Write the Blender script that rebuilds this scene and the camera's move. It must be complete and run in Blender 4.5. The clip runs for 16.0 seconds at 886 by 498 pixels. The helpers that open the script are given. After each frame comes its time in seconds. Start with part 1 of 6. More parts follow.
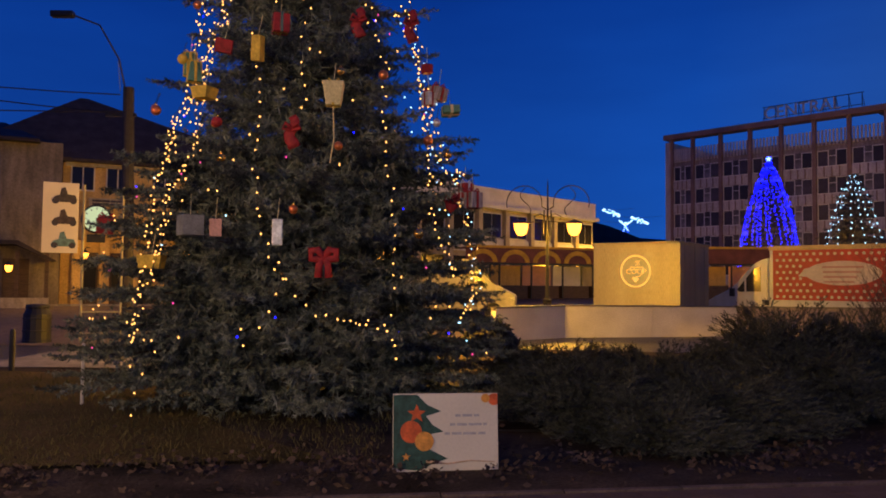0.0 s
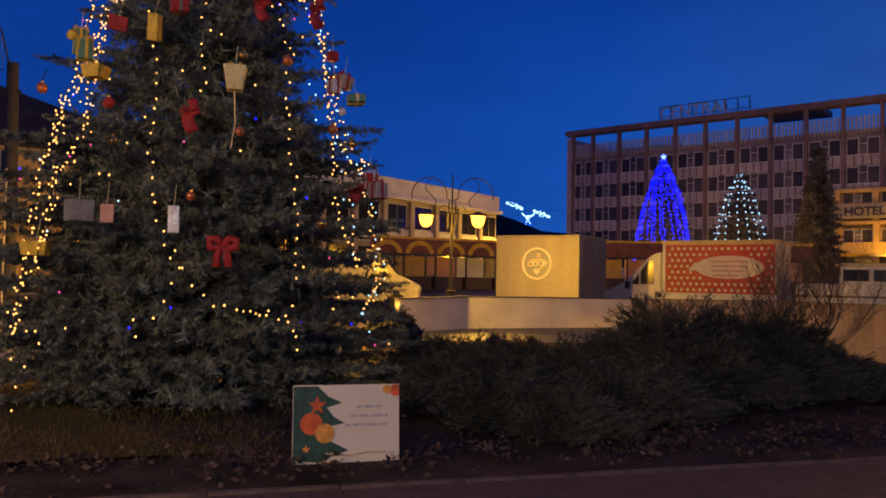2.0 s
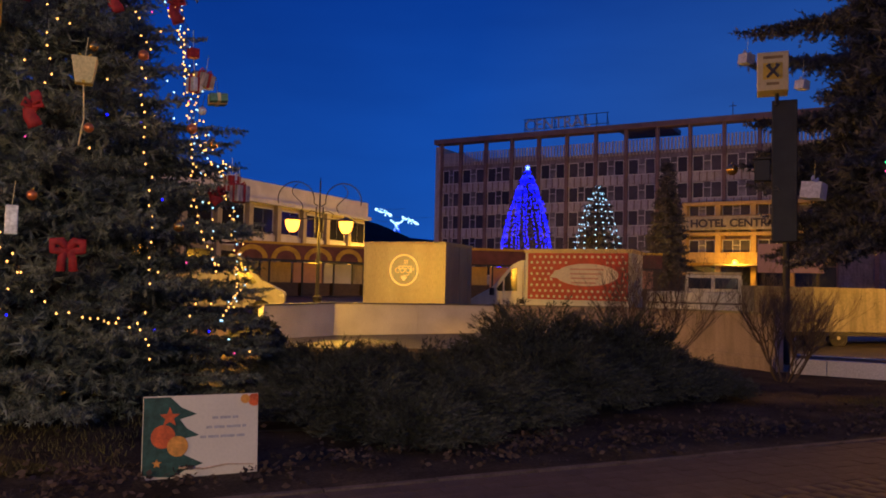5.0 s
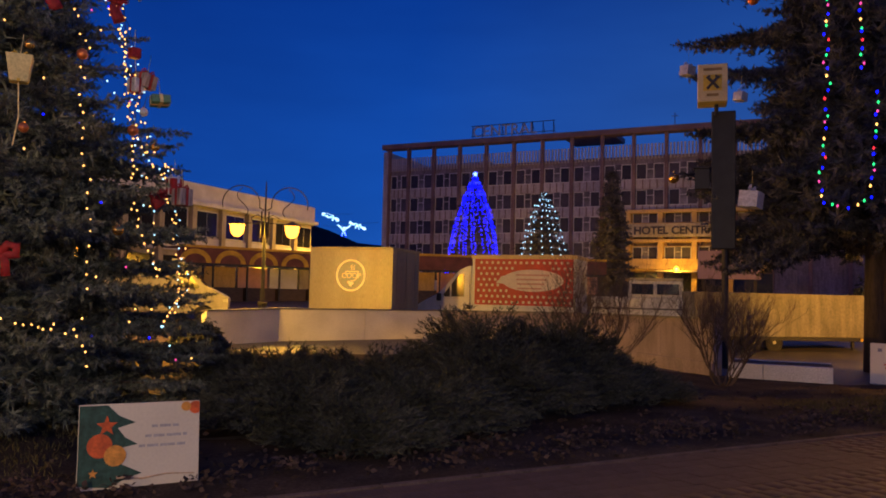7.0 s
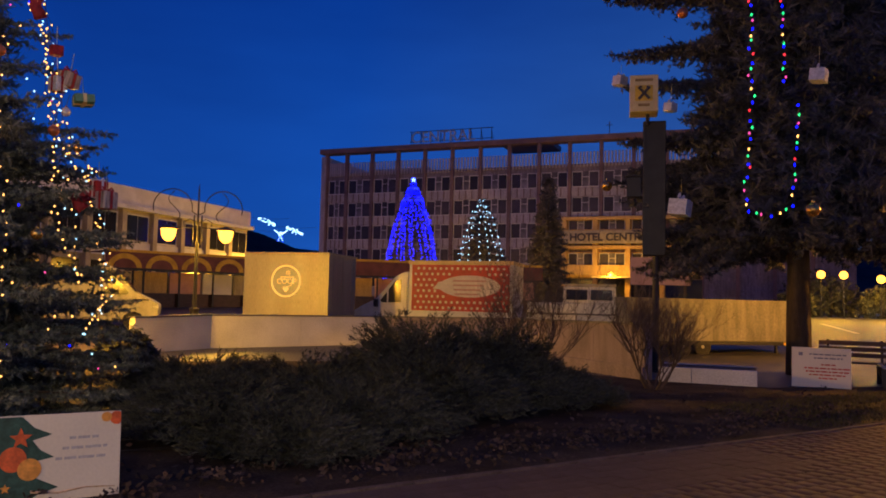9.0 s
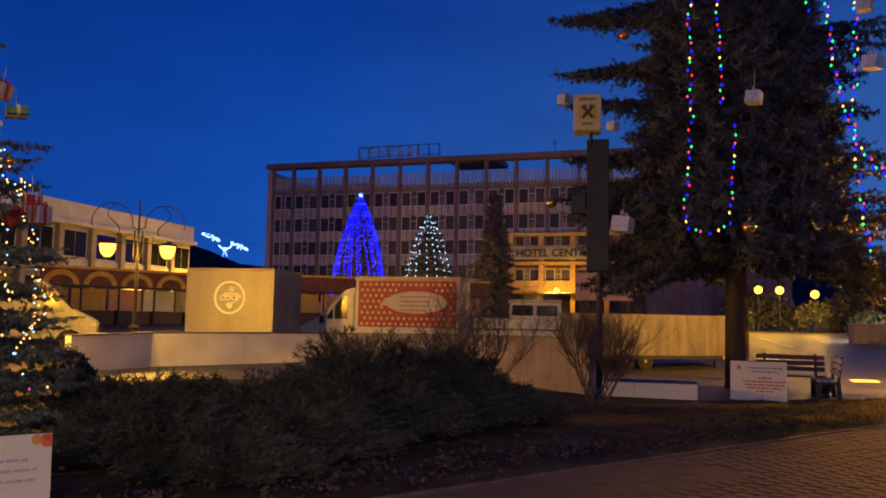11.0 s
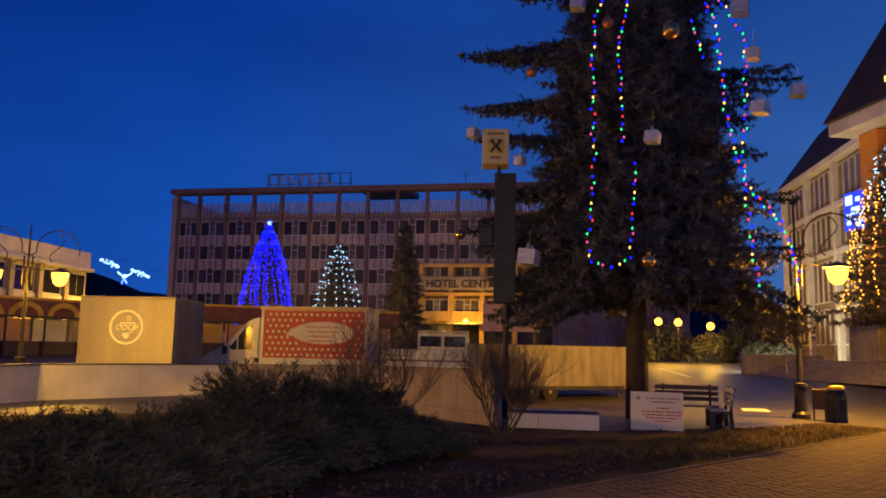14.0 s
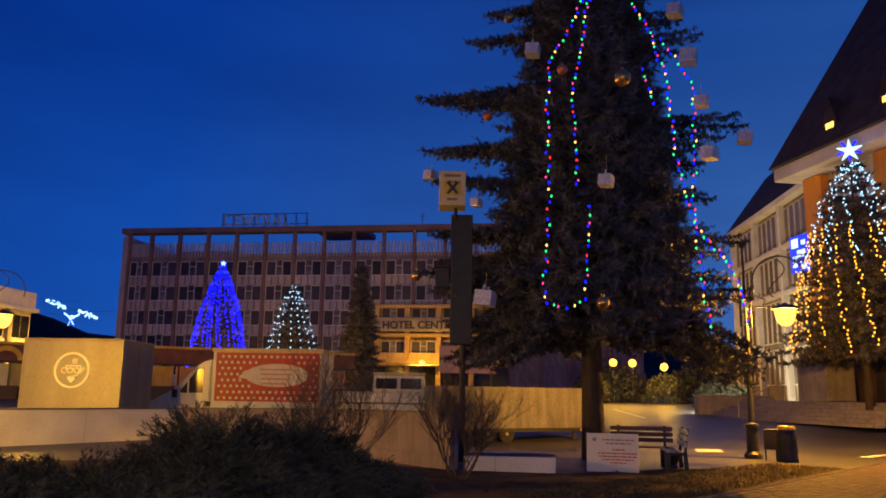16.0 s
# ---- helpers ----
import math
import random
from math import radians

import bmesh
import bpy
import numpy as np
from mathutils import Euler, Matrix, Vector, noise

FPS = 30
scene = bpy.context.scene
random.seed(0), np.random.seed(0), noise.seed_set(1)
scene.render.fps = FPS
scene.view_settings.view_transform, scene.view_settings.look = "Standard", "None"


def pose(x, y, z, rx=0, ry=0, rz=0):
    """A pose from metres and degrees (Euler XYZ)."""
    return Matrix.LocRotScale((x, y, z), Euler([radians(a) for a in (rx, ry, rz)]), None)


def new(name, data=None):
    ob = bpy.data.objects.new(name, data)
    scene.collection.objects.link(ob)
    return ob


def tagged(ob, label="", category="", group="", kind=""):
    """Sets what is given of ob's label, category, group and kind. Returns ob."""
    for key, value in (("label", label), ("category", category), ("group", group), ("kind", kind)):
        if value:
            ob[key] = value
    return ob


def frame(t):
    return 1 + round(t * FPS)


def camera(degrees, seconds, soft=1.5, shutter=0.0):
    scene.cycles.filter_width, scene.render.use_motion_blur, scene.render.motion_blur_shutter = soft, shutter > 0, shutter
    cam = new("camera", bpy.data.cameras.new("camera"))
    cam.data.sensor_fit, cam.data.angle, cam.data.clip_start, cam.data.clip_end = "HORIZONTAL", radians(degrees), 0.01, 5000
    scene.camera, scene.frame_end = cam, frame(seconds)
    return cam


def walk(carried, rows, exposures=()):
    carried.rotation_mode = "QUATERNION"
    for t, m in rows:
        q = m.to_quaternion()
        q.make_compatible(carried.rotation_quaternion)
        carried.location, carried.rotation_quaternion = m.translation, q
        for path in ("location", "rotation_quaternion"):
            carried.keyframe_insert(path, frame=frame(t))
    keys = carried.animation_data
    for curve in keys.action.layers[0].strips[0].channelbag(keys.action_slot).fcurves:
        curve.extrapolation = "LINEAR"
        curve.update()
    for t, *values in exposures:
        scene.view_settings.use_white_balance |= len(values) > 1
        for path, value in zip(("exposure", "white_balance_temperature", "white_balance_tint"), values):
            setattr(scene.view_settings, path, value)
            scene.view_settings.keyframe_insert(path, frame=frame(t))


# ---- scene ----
# camera: a slow turn to the right, held by hand at standing height
cam = camera(59.1, 16.0, soft=1.8)
ROWS = [
    (0, -0.000, -0.000, 1.679, -0.00, 2.70, 0.59),
    (0.5, -0.000, 0.004, 1.682, -1.95, 2.33, 0.81),
    (1, 0.000, 0.005, 1.680, -3.91, 2.16, 0.97),
    (1.5, 0.004, 0.008, 1.681, -5.44, 2.04, 1.02),
    (2, 0.012, 0.014, 1.682, -6.98, 2.12, 1.07),
    (2.5, 0.022, 0.009, 1.683, -9.00, 2.33, 1.21),
    (3, 0.032, 0.018, 1.689, -10.92, 2.50, 1.35),
    (3.5, 0.045, 0.030, 1.684, -12.66, 2.65, 1.30),
    (4, 0.057, 0.026, 1.686, -14.29, 2.63, 1.25),
    (6.5, 0.063, 0.022, 1.681, -19.27, 3.19, 1.37),
    (7, 0.070, 0.018, 1.684, -20.41, 3.27, 1.35),
    (7.5, 0.068, 0.024, 1.684, -21.35, 3.36, 1.34),
    (8, 0.092, 0.006, 1.690, -22.35, 3.45, 1.31),
    (8.5, 0.111, 0.014, 1.686, -23.69, 3.59, 1.25),
    (9, 0.136, 0.022, 1.689, -24.90, 3.79, 1.29),
    (11.5, 0.177, 0.011, 1.702, -29.62, 5.32, 1.02),
    (12, 0.197, 0.007, 1.707, -30.59, 5.58, 1.06),
    (12.5, 0.208, 0.000, 1.706, -31.79, 5.82, 1.20),
    (13, 0.215, -0.000, 1.713, -33.21, 6.15, 1.32),
    (13.5, 0.228, 0.006, 1.720, -34.32, 6.65, 1.24),
    (14, 0.248, 0.014, 1.723, -35.23, 7.34, 1.13),
    (14.5, 0.253, 0.019, 1.725, -36.11, 8.11, 1.07),
    (15, 0.251, 0.020, 1.730, -36.84, 8.86, 1.07),
    (15.5, 0.252, 0.015, 1.727, -37.56, 9.71, 0.91),
    (16, 0.247, 0.018, 1.727, -38.40, 10.40, 0.84),
]
walk(cam, [(t, pose(x, y, z, 90 + pitch, 0, yaw) @ pose(0, 0, 0, 0, 0, roll)) for t, x, y, z, yaw, pitch, roll in ROWS])

# ---------------------------------------------------------------- world and lights
world = bpy.data.worlds.new("dusk_sky")
scene.world = world
world.use_nodes = True
wn, wl = world.node_tree.nodes, world.node_tree.links
bg = wn["Background"]
w_tc = wn.new("ShaderNodeTexCoord")
w_sep = wn.new("ShaderNodeSeparateXYZ")
w_ramp = wn.new("ShaderNodeValToRGB")
w_noise = wn.new("ShaderNodeTexNoise")
w_noise.inputs["Scale"].default_value = 2.2
w_noise.inputs["Detail"].default_value = 4
w_map = wn.new("ShaderNodeMapping")
w_map.inputs["Scale"].default_value = (1, 1, 4)
w_mix = wn.new("ShaderNodeMix")
w_mix.data_type = "RGBA"
w_mix.blend_type = "MULTIPLY"
w_mix.inputs["Factor"].default_value = 1.0
w_nr = wn.new("ShaderNodeValToRGB")
w_nr.color_ramp.elements[0].position, w_nr.color_ramp.elements[0].color = 0.3, (0.8, 0.8, 0.83, 1)
w_nr.color_ramp.elements[1].position, w_nr.color_ramp.elements[1].color = 0.7, (1.15, 1.12, 1.08, 1)
r = w_ramp.color_ramp
r.elements[0].position, r.elements[0].color = 0.0, (0.010, 0.088, 0.43, 1)
r.elements[1].position, r.elements[1].color = 1.0, (0.001, 0.012, 0.15, 1)
e = r.elements.new(0.12)
e.color = (0.006, 0.070, 0.39, 1)
e = r.elements.new(0.4)
e.color = (0.002, 0.036, 0.275, 1)
wl.new(w_tc.outputs["Generated"], w_sep.inputs[0])
wl.new(w_sep.outputs["Z"], w_ramp.inputs[0])
wl.new(w_tc.outputs["Generated"], w_map.inputs[0])
wl.new(w_map.outputs[0], w_noise.inputs["Vector"])
wl.new(w_noise.outputs["Fac"], w_nr.inputs[0])
wl.new(w_ramp.outputs[0], w_mix.inputs["A"])
wl.new(w_nr.outputs[0], w_mix.inputs["B"])
# the western side of the sky keeps a little more of the day
w_side = wn.new("ShaderNodeValToRGB")
w_side.color_ramp.elements[0].position, w_side.color_ramp.elements[0].color = 0.0, (0.75, 0.72, 0.78, 1)
w_side.color_ramp.elements[1].position, w_side.color_ramp.elements[1].color = 0.9, (6.0, 1.72, 0.98, 1)
w_mid = w_side.color_ramp.elements.new(0.3)
w_mid.color = (1.0, 0.95, 0.95, 1)
w_glow = wn.new("ShaderNodeMix")
w_glow.data_type, w_glow.blend_type = "RGBA", "MULTIPLY"
w_glow.inputs["Factor"].default_value = 1.0
wl.new(w_sep.outputs["X"], w_side.inputs[0])
wl.new(w_mix.outputs["Result"], w_glow.inputs["A"])
wl.new(w_side.outputs[0], w_glow.inputs["B"])
wl.new(w_glow.outputs["Result"], bg.inputs[0])
bg.inputs[1].default_value = 1.12
scene.view_settings.exposure = 0.0

AMBER = (1.0, 0.49, 0.035)
WARM = (1.0, 0.70, 0.40)


def lamp_light(x, y, z, watts, colour=AMBER, size=0.12):
    """The light of one lamp, at its bulb."""
    d = bpy.data.lights.new("lamp_light", "POINT")
    d.energy, d.color, d.shadow_soft_size = watts, colour, size
    o = new("lamp_light", d)
    o.location = (x, y, z)
    return o


# ---------------------------------------------------------------- materials
def mat(name, base, rough=0.8, metal=0.0, vary=0.25, scale=3.0, fine=40.0, bump=0.15, second=None, amount=0.5, stretch=(1, 1, 1), rand=0.0, island=0.0, spec=0.4, stain=0.0):
    """A procedural surface: base colour varied at two scales, with fine relief."""
    m = bpy.data.materials.new(name)
    m.use_nodes = True
    n, l = m.node_tree.nodes, m.node_tree.links
    b = n["Principled BSDF"]
    b.inputs["Roughness"].default_value, b.inputs["Metallic"].default_value = rough, metal
    b.inputs["Specular IOR Level"].default_value = spec
    tc = n.new("ShaderNodeTexCoord")
    mp = n.new("ShaderNodeMapping")
    mp.inputs["Scale"].default_value = stretch
    l.new(tc.outputs["Object"], mp.inputs[0])
    big, small = n.new("ShaderNodeTexNoise"), n.new("ShaderNodeTexNoise")
    for t, s, d in ((big, scale, 5), (small, fine, 3)):
        t.inputs["Scale"].default_value, t.inputs["Detail"].default_value = s, d
        l.new(mp.outputs[0], t.inputs["Vector"])
    ramp = n.new("ShaderNodeValToRGB")
    ramp.color_ramp.elements[0].position, ramp.color_ramp.elements[1].position = 0.32, 0.68
    dark = tuple(c * (1 - vary) for c in base)
    light = second or tuple(min(1, c * (1 + vary)) for c in base)
    ramp.color_ramp.elements[0].color, ramp.color_ramp.elements[1].color = (*dark, 1), (*light, 1)
    l.new(big.outputs["Fac"], ramp.inputs[0])
    mix = n.new("ShaderNodeMix")
    mix.data_type, mix.blend_type = "RGBA", "MULTIPLY"
    mix.inputs["Factor"].default_value = amount
    grey = n.new("ShaderNodeValToRGB")
    grey.color_ramp.elements[0].position, grey.color_ramp.elements[0].color = 0.3, (0.55, 0.55, 0.55, 1)
    grey.color_ramp.elements[1].position, grey.color_ramp.elements[1].color = 0.7, (1.25, 1.25, 1.25, 1)
    l.new(small.outputs["Fac"], grey.inputs[0])
    l.new(ramp.outputs[0], mix.inputs["A"])
    l.new(grey.outputs[0], mix.inputs["B"])
    out = mix.outputs["Result"]
    for share, node, sock in ((rand, "ShaderNodeObjectInfo", "Random"), (island, "ShaderNodeNewGeometry", "Random Per Island")):
        if share:
            info, hsv, mr = n.new(node), n.new("ShaderNodeHueSaturation"), n.new("ShaderNodeMapRange")
            mr.inputs["To Min"].default_value, mr.inputs["To Max"].default_value = 1 - share, 1 + share
            l.new(info.outputs[sock], mr.inputs["Value"])
            l.new(mr.outputs[0], hsv.inputs["Value"])
            l.new(out, hsv.inputs["Color"])
            out = hsv.outputs[0]
    if stain:
        st, sr, sm = n.new("ShaderNodeTexNoise"), n.new("ShaderNodeValToRGB"), n.new("ShaderNodeMix")
        sm.data_type, sm.blend_type = "RGBA", "MULTIPLY"
        sp = n.new("ShaderNodeMapping")
        sp.inputs["Scale"].default_value = (2.5, 2.5, 0.4)
        st.inputs["Scale"].default_value, st.inputs["Detail"].default_value = 1.7, 6
        sr.color_ramp.elements[0].position, sr.color_ramp.elements[0].color = 0.35, (1 - stain, 1 - stain, 1 - stain * 1.1, 1)
        sr.color_ramp.elements[1].position = 0.6
        sm.inputs["Factor"].default_value = 1
        l.new(tc.outputs["Object"], sp.inputs[0])
        l.new(sp.outputs[0], st.inputs["Vector"])
        l.new(st.outputs["Fac"], sr.inputs[0])
        l.new(out, sm.inputs["A"])
        l.new(sr.outputs[0], sm.inputs["B"])
        out = sm.outputs["Result"]
    l.new(out, b.inputs["Base Color"])
    if bump:
        bp = n.new("ShaderNodeBump")
        bp.inputs["Strength"].default_value, bp.inputs["Distance"].default_value = bump, 0.02
        l.new(small.outputs["Fac"], bp.inputs["Height"])
        l.new(bp.outputs[0], b.inputs["Normal"])
    return m


def glow(name, colour, strength):
    m = bpy.data.materials.new(name)
    m.use_nodes = True
    b = m.node_tree.nodes["Principled BSDF"]
    b.inputs["Base Color"].default_value = (*[0.02 + 0.1 * c for c in colour], 1)
    b.inputs["Emission Color"].default_value, b.inputs["Emission Strength"].default_value = (*colour, 1), strength
    return m


def glass(name, tint, rough=0.12):
    """Window glass before a dark room: a dark, glossy pane."""
    m = bpy.data.materials.new(name)
    m.use_nodes = True
    b = m.node_tree.nodes["Principled BSDF"]
    b.inputs["Base Color"].default_value, b.inputs["Roughness"].default_value = (*tint, 1), rough
    b.inputs["Specular IOR Level"].default_value = 0.3
    return m


M_GRASS = mat("winter_grass", (0.10, 0.082, 0.024), 0.95, vary=0.35, scale=0.6, fine=26, bump=0.9, second=(0.13, 0.092, 0.04), amount=0.9, spec=0.1)
M_SOIL = mat("damp_soil", (0.055, 0.042, 0.032), 0.95, vary=0.5, scale=1.3, fine=30, bump=1.0, amount=0.9, spec=0.1)
M_ASPHALT = mat("asphalt", (0.055, 0.053, 0.055), 0.42, vary=0.3, scale=0.5, fine=60, bump=0.5)
M_PAVER = mat("concrete_paver", (0.088, 0.058, 0.048), 0.85, vary=0.2, scale=4, fine=70, bump=0.5, rand=0.10)
M_PAVER_FAR = mat("concrete_paver_field", (0.088, 0.058, 0.048), 0.85, vary=0.2, scale=4, fine=70, bump=0.5, island=0.10)
M_MORTAR = mat("sand_joint", (0.085, 0.062, 0.050), 0.95, bump=0.5)
M_KERB = mat("concrete_kerb", (0.20, 0.15, 0.11), 0.9, vary=0.3, scale=5, bump=0.5)
M_EDGE = mat("worn_edging_concrete", (0.11, 0.08, 0.065), 0.9, vary=0.35, scale=5, bump=0.5)
M_NEEDLE = mat("blue_spruce_needles", (0.085, 0.108, 0.090), 0.75, vary=0.5, scale=3.0, fine=14, bump=0, second=(0.24, 0.265, 0.215), island=0.45, spec=0.25)
M_NEEDLE_D = mat("dark_spruce_needles", (0.058, 0.060, 0.070), 0.8, vary=0.45, scale=1.5, fine=12, bump=0, second=(0.135, 0.132, 0.148), island=0.3, spec=0.2)
M_JUNIPER = mat("juniper_foliage", (0.052, 0.060, 0.045), 0.85, vary=0.5, scale=1.6, fine=12, bump=0, second=(0.105, 0.110, 0.088), island=0.35, spec=0.15)
M_BARK = mat("bark", (0.075, 0.055, 0.042), 0.95, vary=0.4, scale=6, fine=35, bump=1.0, stretch=(1, 1, 0.2))
M_TWIG = mat("bare_twigs", (0.085, 0.062, 0.052), 0.9, vary=0.3, bump=0.3)
M_WHITEWALL = mat("whitewashed_render", (0.62, 0.60, 0.58), 0.85, vary=0.14, scale=0.9, fine=30, bump=0.35)
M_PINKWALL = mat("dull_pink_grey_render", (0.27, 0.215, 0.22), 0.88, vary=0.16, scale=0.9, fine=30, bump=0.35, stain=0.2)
M_COPING = mat("metal_coping", (0.16, 0.15, 0.15), 0.5, metal=0.4, vary=0.25)
M_GALV = mat("brushed_steel_panel", (0.38, 0.345, 0.23), 0.45, metal=0.3, vary=0.12, scale=1.5, fine=60, bump=0.05, stretch=(1, 1, 0.1))
M_IRON = mat("black_iron", (0.035, 0.033, 0.033), 0.5, metal=0.3, vary=0.3)
M_DARK = mat("dark_plastic", (0.018, 0.018, 0.020), 0.5, vary=0.3)
M_VAN = mat("white_vehicle_paint", (0.58, 0.58, 0.56), 0.3, vary=0.05, bump=0.0, stain=0.12)
M_RUBBER = mat("tyre_rubber", (0.025, 0.025, 0.026), 0.85, vary=0.3)
M_RIM = mat("steel_wheel_rim", (0.35, 0.34, 0.33), 0.4, metal=0.8)
M_RED = mat("red_printed_side", (0.52, 0.045, 0.030), 0.45, vary=0.12, bump=0.0, stain=0.1)
M_DOT = mat("cream_print", (0.70, 0.62, 0.50), 0.5, vary=0.08, bump=0)
M_HOTELWALL = mat("lilac_concrete", (0.27, 0.23, 0.25), 0.9, vary=0.18, scale=0.35, fine=6, bump=0.2, stain=0.3)
M_HOTELPANEL = mat("pale_spandrel_panel", (0.50, 0.46, 0.47), 0.85, vary=0.12, scale=0.5, fine=6, bump=0.1, rand=0.12, stain=0.25)
M_HOTELPIER = mat("rust_red_pier", (0.22, 0.145, 0.135), 0.9, vary=0.2, scale=0.5, fine=8, bump=0.2)
M_OCHRE = mat("ochre_render", (0.62, 0.42, 0.16), 0.85, vary=0.12, scale=0.8, fine=12, bump=0.2, stain=0.15)
M_CREAM = mat("cream_render", (0.46, 0.40, 0.29), 0.88, vary=0.15, scale=0.7, fine=12, bump=0.25, stain=0.25)
M_ROOF = mat("dark_roof_tiles", (0.045, 0.036, 0.034), 0.85, vary=0.35, scale=1.5, fine=14, bump=0.6)
M_FRAME = mat("white_window_frame", (0.60, 0.58, 0.55), 0.6, vary=0.1, bump=0)
M_GLASS = glass("dark_window_glass", (0.015, 0.016, 0.022))
M_CURTAIN = mat("curtained_pane", (0.045, 0.038, 0.045), 0.4, vary=0.3, scale=0.8, fine=5, bump=0, rand=0.6)
M_WOOD = mat("weathered_wood", (0.085, 0.055, 0.038), 0.7, vary=0.35, scale=3, fine=20, stretch=(1, 8, 8), bump=0.3)
M_BOARD = mat("printed_white_panel", (0.70, 0.63, 0.52), 0.5, vary=0.04, scale=2, bump=0, amount=0.12)
M_HILL = mat("far_wooded_hill", (0.02, 0.022, 0.025), 1.0, vary=0.4, scale=0.05, fine=0.4, bump=0)
M_STONE = mat("grey_stone", (0.30, 0.27, 0.24), 0.9, vary=0.2, scale=1.0, fine=12, bump=0.4, stain=0.2)
M_DULL = mat("dull_grey_render", (0.24, 0.20, 0.15), 0.9, vary=0.2, scale=0.6, fine=12, bump=0.3, stain=0.3)
M_BULB = glow("lit_lamp_globe", (1.0, 0.36, 0.035), 6.0)
M_LED_WARM = glow("warm_white_led", (1.0, 0.47, 0.11), 3.4)
M_LED_GOLD = glow("golden_led", (1.0, 0.40, 0.03), 4.0)
M_LED_COOL = glow("cool_white_led", (0.38, 0.72, 1.0), 2.6)
M_LED_BLUE = glow("blue_led", (0.0, 0.003, 1.0), 5.5)
M_LED_ROYAL = glow("bright_blue_led", (0.015, 0.03, 1.0), 3.0)
M_LED_RED = glow("red_led", (1.0, 0.03, 0.05), 2.0)
M_LED_GREEN = glow("green_led", (0.02, 1.0, 0.25), 2.0)
M_LED_PINK = glow("magenta_led", (1.0, 0.08, 0.40), 1.5)
LED = {"gold": M_LED_GOLD, "royal": M_LED_ROYAL, "warm": M_LED_WARM, "cool": M_LED_COOL, "blue": M_LED_BLUE, "red": M_LED_RED, "green": M_LED_GREEN, "pink": M_LED_PINK}


# ---------------------------------------------------------------- mesh helpers
def shade(h):
    """The ground's height: level near by, rising gently beyond 26 m from the standpoint."""
    return min(max(h - 26.0, 0.0), 34.0) * 0.033


def gz(x, y):
    return shade(math.hypot(x, y))


def part(name, bm, material, parent=None, label="", smooth=False):
    """Links a bmesh as one mesh object under a thing or a part."""
    me = bpy.data.meshes.new(name)
    bm.to_mesh(me)
    bm.free()
    for m in material if isinstance(material, (list, tuple)) else (material,):
        me.materials.append(m)
    if smooth:
        me.polygons.foreach_set("use_smooth", [True] * len(me.polygons))
    ob = new(name, me)
    if parent:
        ob.parent = parent
    if label:
        ob["label"] = label
    return ob


def thing(name, at, label, category, group="", kind="", turn=0.0):
    """An Empty at a thing's base, that parents its parts."""
    ob = new(name)
    ob.empty_display_size = 0.2
    ob.matrix_basis = Matrix.Translation(at) @ Matrix.Rotation(turn, 4, "Z")
    return tagged(ob, label, category, group, kind)


def box(bm, x0, y0, z0, x1, y1, z1, bevel=0.0, m=None, mi=0):
    g = bmesh.ops.create_cube(bm, size=1.0)
    vs = g["verts"]
    for v in vs:
        v.co = Vector(((x0 + x1) / 2 + v.co.x * (x1 - x0), (y0 + y1) / 2 + v.co.y * (y1 - y0), (z0 + z1) / 2 + v.co.z * (z1 - z0)))
    fs = {f for v in vs for f in v.link_faces}
    for f in fs:
        f.material_index = mi
    if bevel:
        es = list({e for v in vs for e in v.link_edges})
        res = bmesh.ops.bevel(bm, geom=es, offset=bevel, segments=2, affect="EDGES", profile=0.5)
        vs = list({v for f in res["faces"] for v in f.verts} | {v for v in vs if v.is_valid})
    if m is not None:
        bmesh.ops.transform(bm, matrix=m, verts=[v for v in vs if v.is_valid])
    return bm


def boxes(*rows, bevel=0.0):
    bm = bmesh.new()
    for r in rows:
        box(bm, *r, bevel=bevel)
    return bm


def tube(bm, pts, r0, r1=None, seg=8, caps=True):
    """A round bar along points, tapering from r0 to r1."""
    r1 = r0 if r1 is None else r1
    pts = [Vector(p) for p in pts]
    rings = []
    side = None
    for i, p in enumerate(pts):
        d = (pts[min(i + 1, len(pts) - 1)] - pts[max(i - 1, 0)]).normalized()
        if side is None:
            side = d.cross(Vector((0.31, 0.2, 0.93)))
            if side.length < 0.05:
                side = d.cross(Vector((1, 0, 0)))
        side = (side - d * side.dot(d)).normalized()
        up = d.cross(side)
        r = r0 + (r1 - r0) * i / max(len(pts) - 1, 1)
        rings.append([bm.verts.new(p + (side * math.cos(a) + up * math.sin(a)) * r) for a in (2 * math.pi * k / seg for k in range(seg))])
    for a, b in zip(rings, rings[1:]):
        for k in range(seg):
            bm.faces.new((a[k], a[(k + 1) % seg], b[(k + 1) % seg], b[k]))
    if caps:
        bm.faces.new(rings[0][::-1])
        bm.faces.new(rings[-1])
    return bm


def lathe(bm, prof, seg=16, at=(0, 0, 0)):
    """A turned shape from (radius, height) pairs."""
    rings = [[bm.verts.new((at[0] + r * math.cos(a), at[1] + r * math.sin(a), at[2] + z)) for a in (2 * math.pi * k / seg for k in range(seg))] for r, z in prof]
    for a, b in zip(rings, rings[1:]):
        for k in range(seg):
            bm.faces.new((a[k], a[(k + 1) % seg], b[(k + 1) % seg], b[k]))
    bm.faces.new(rings[0][::-1])
    bm.faces.new(rings[-1])
    return bm


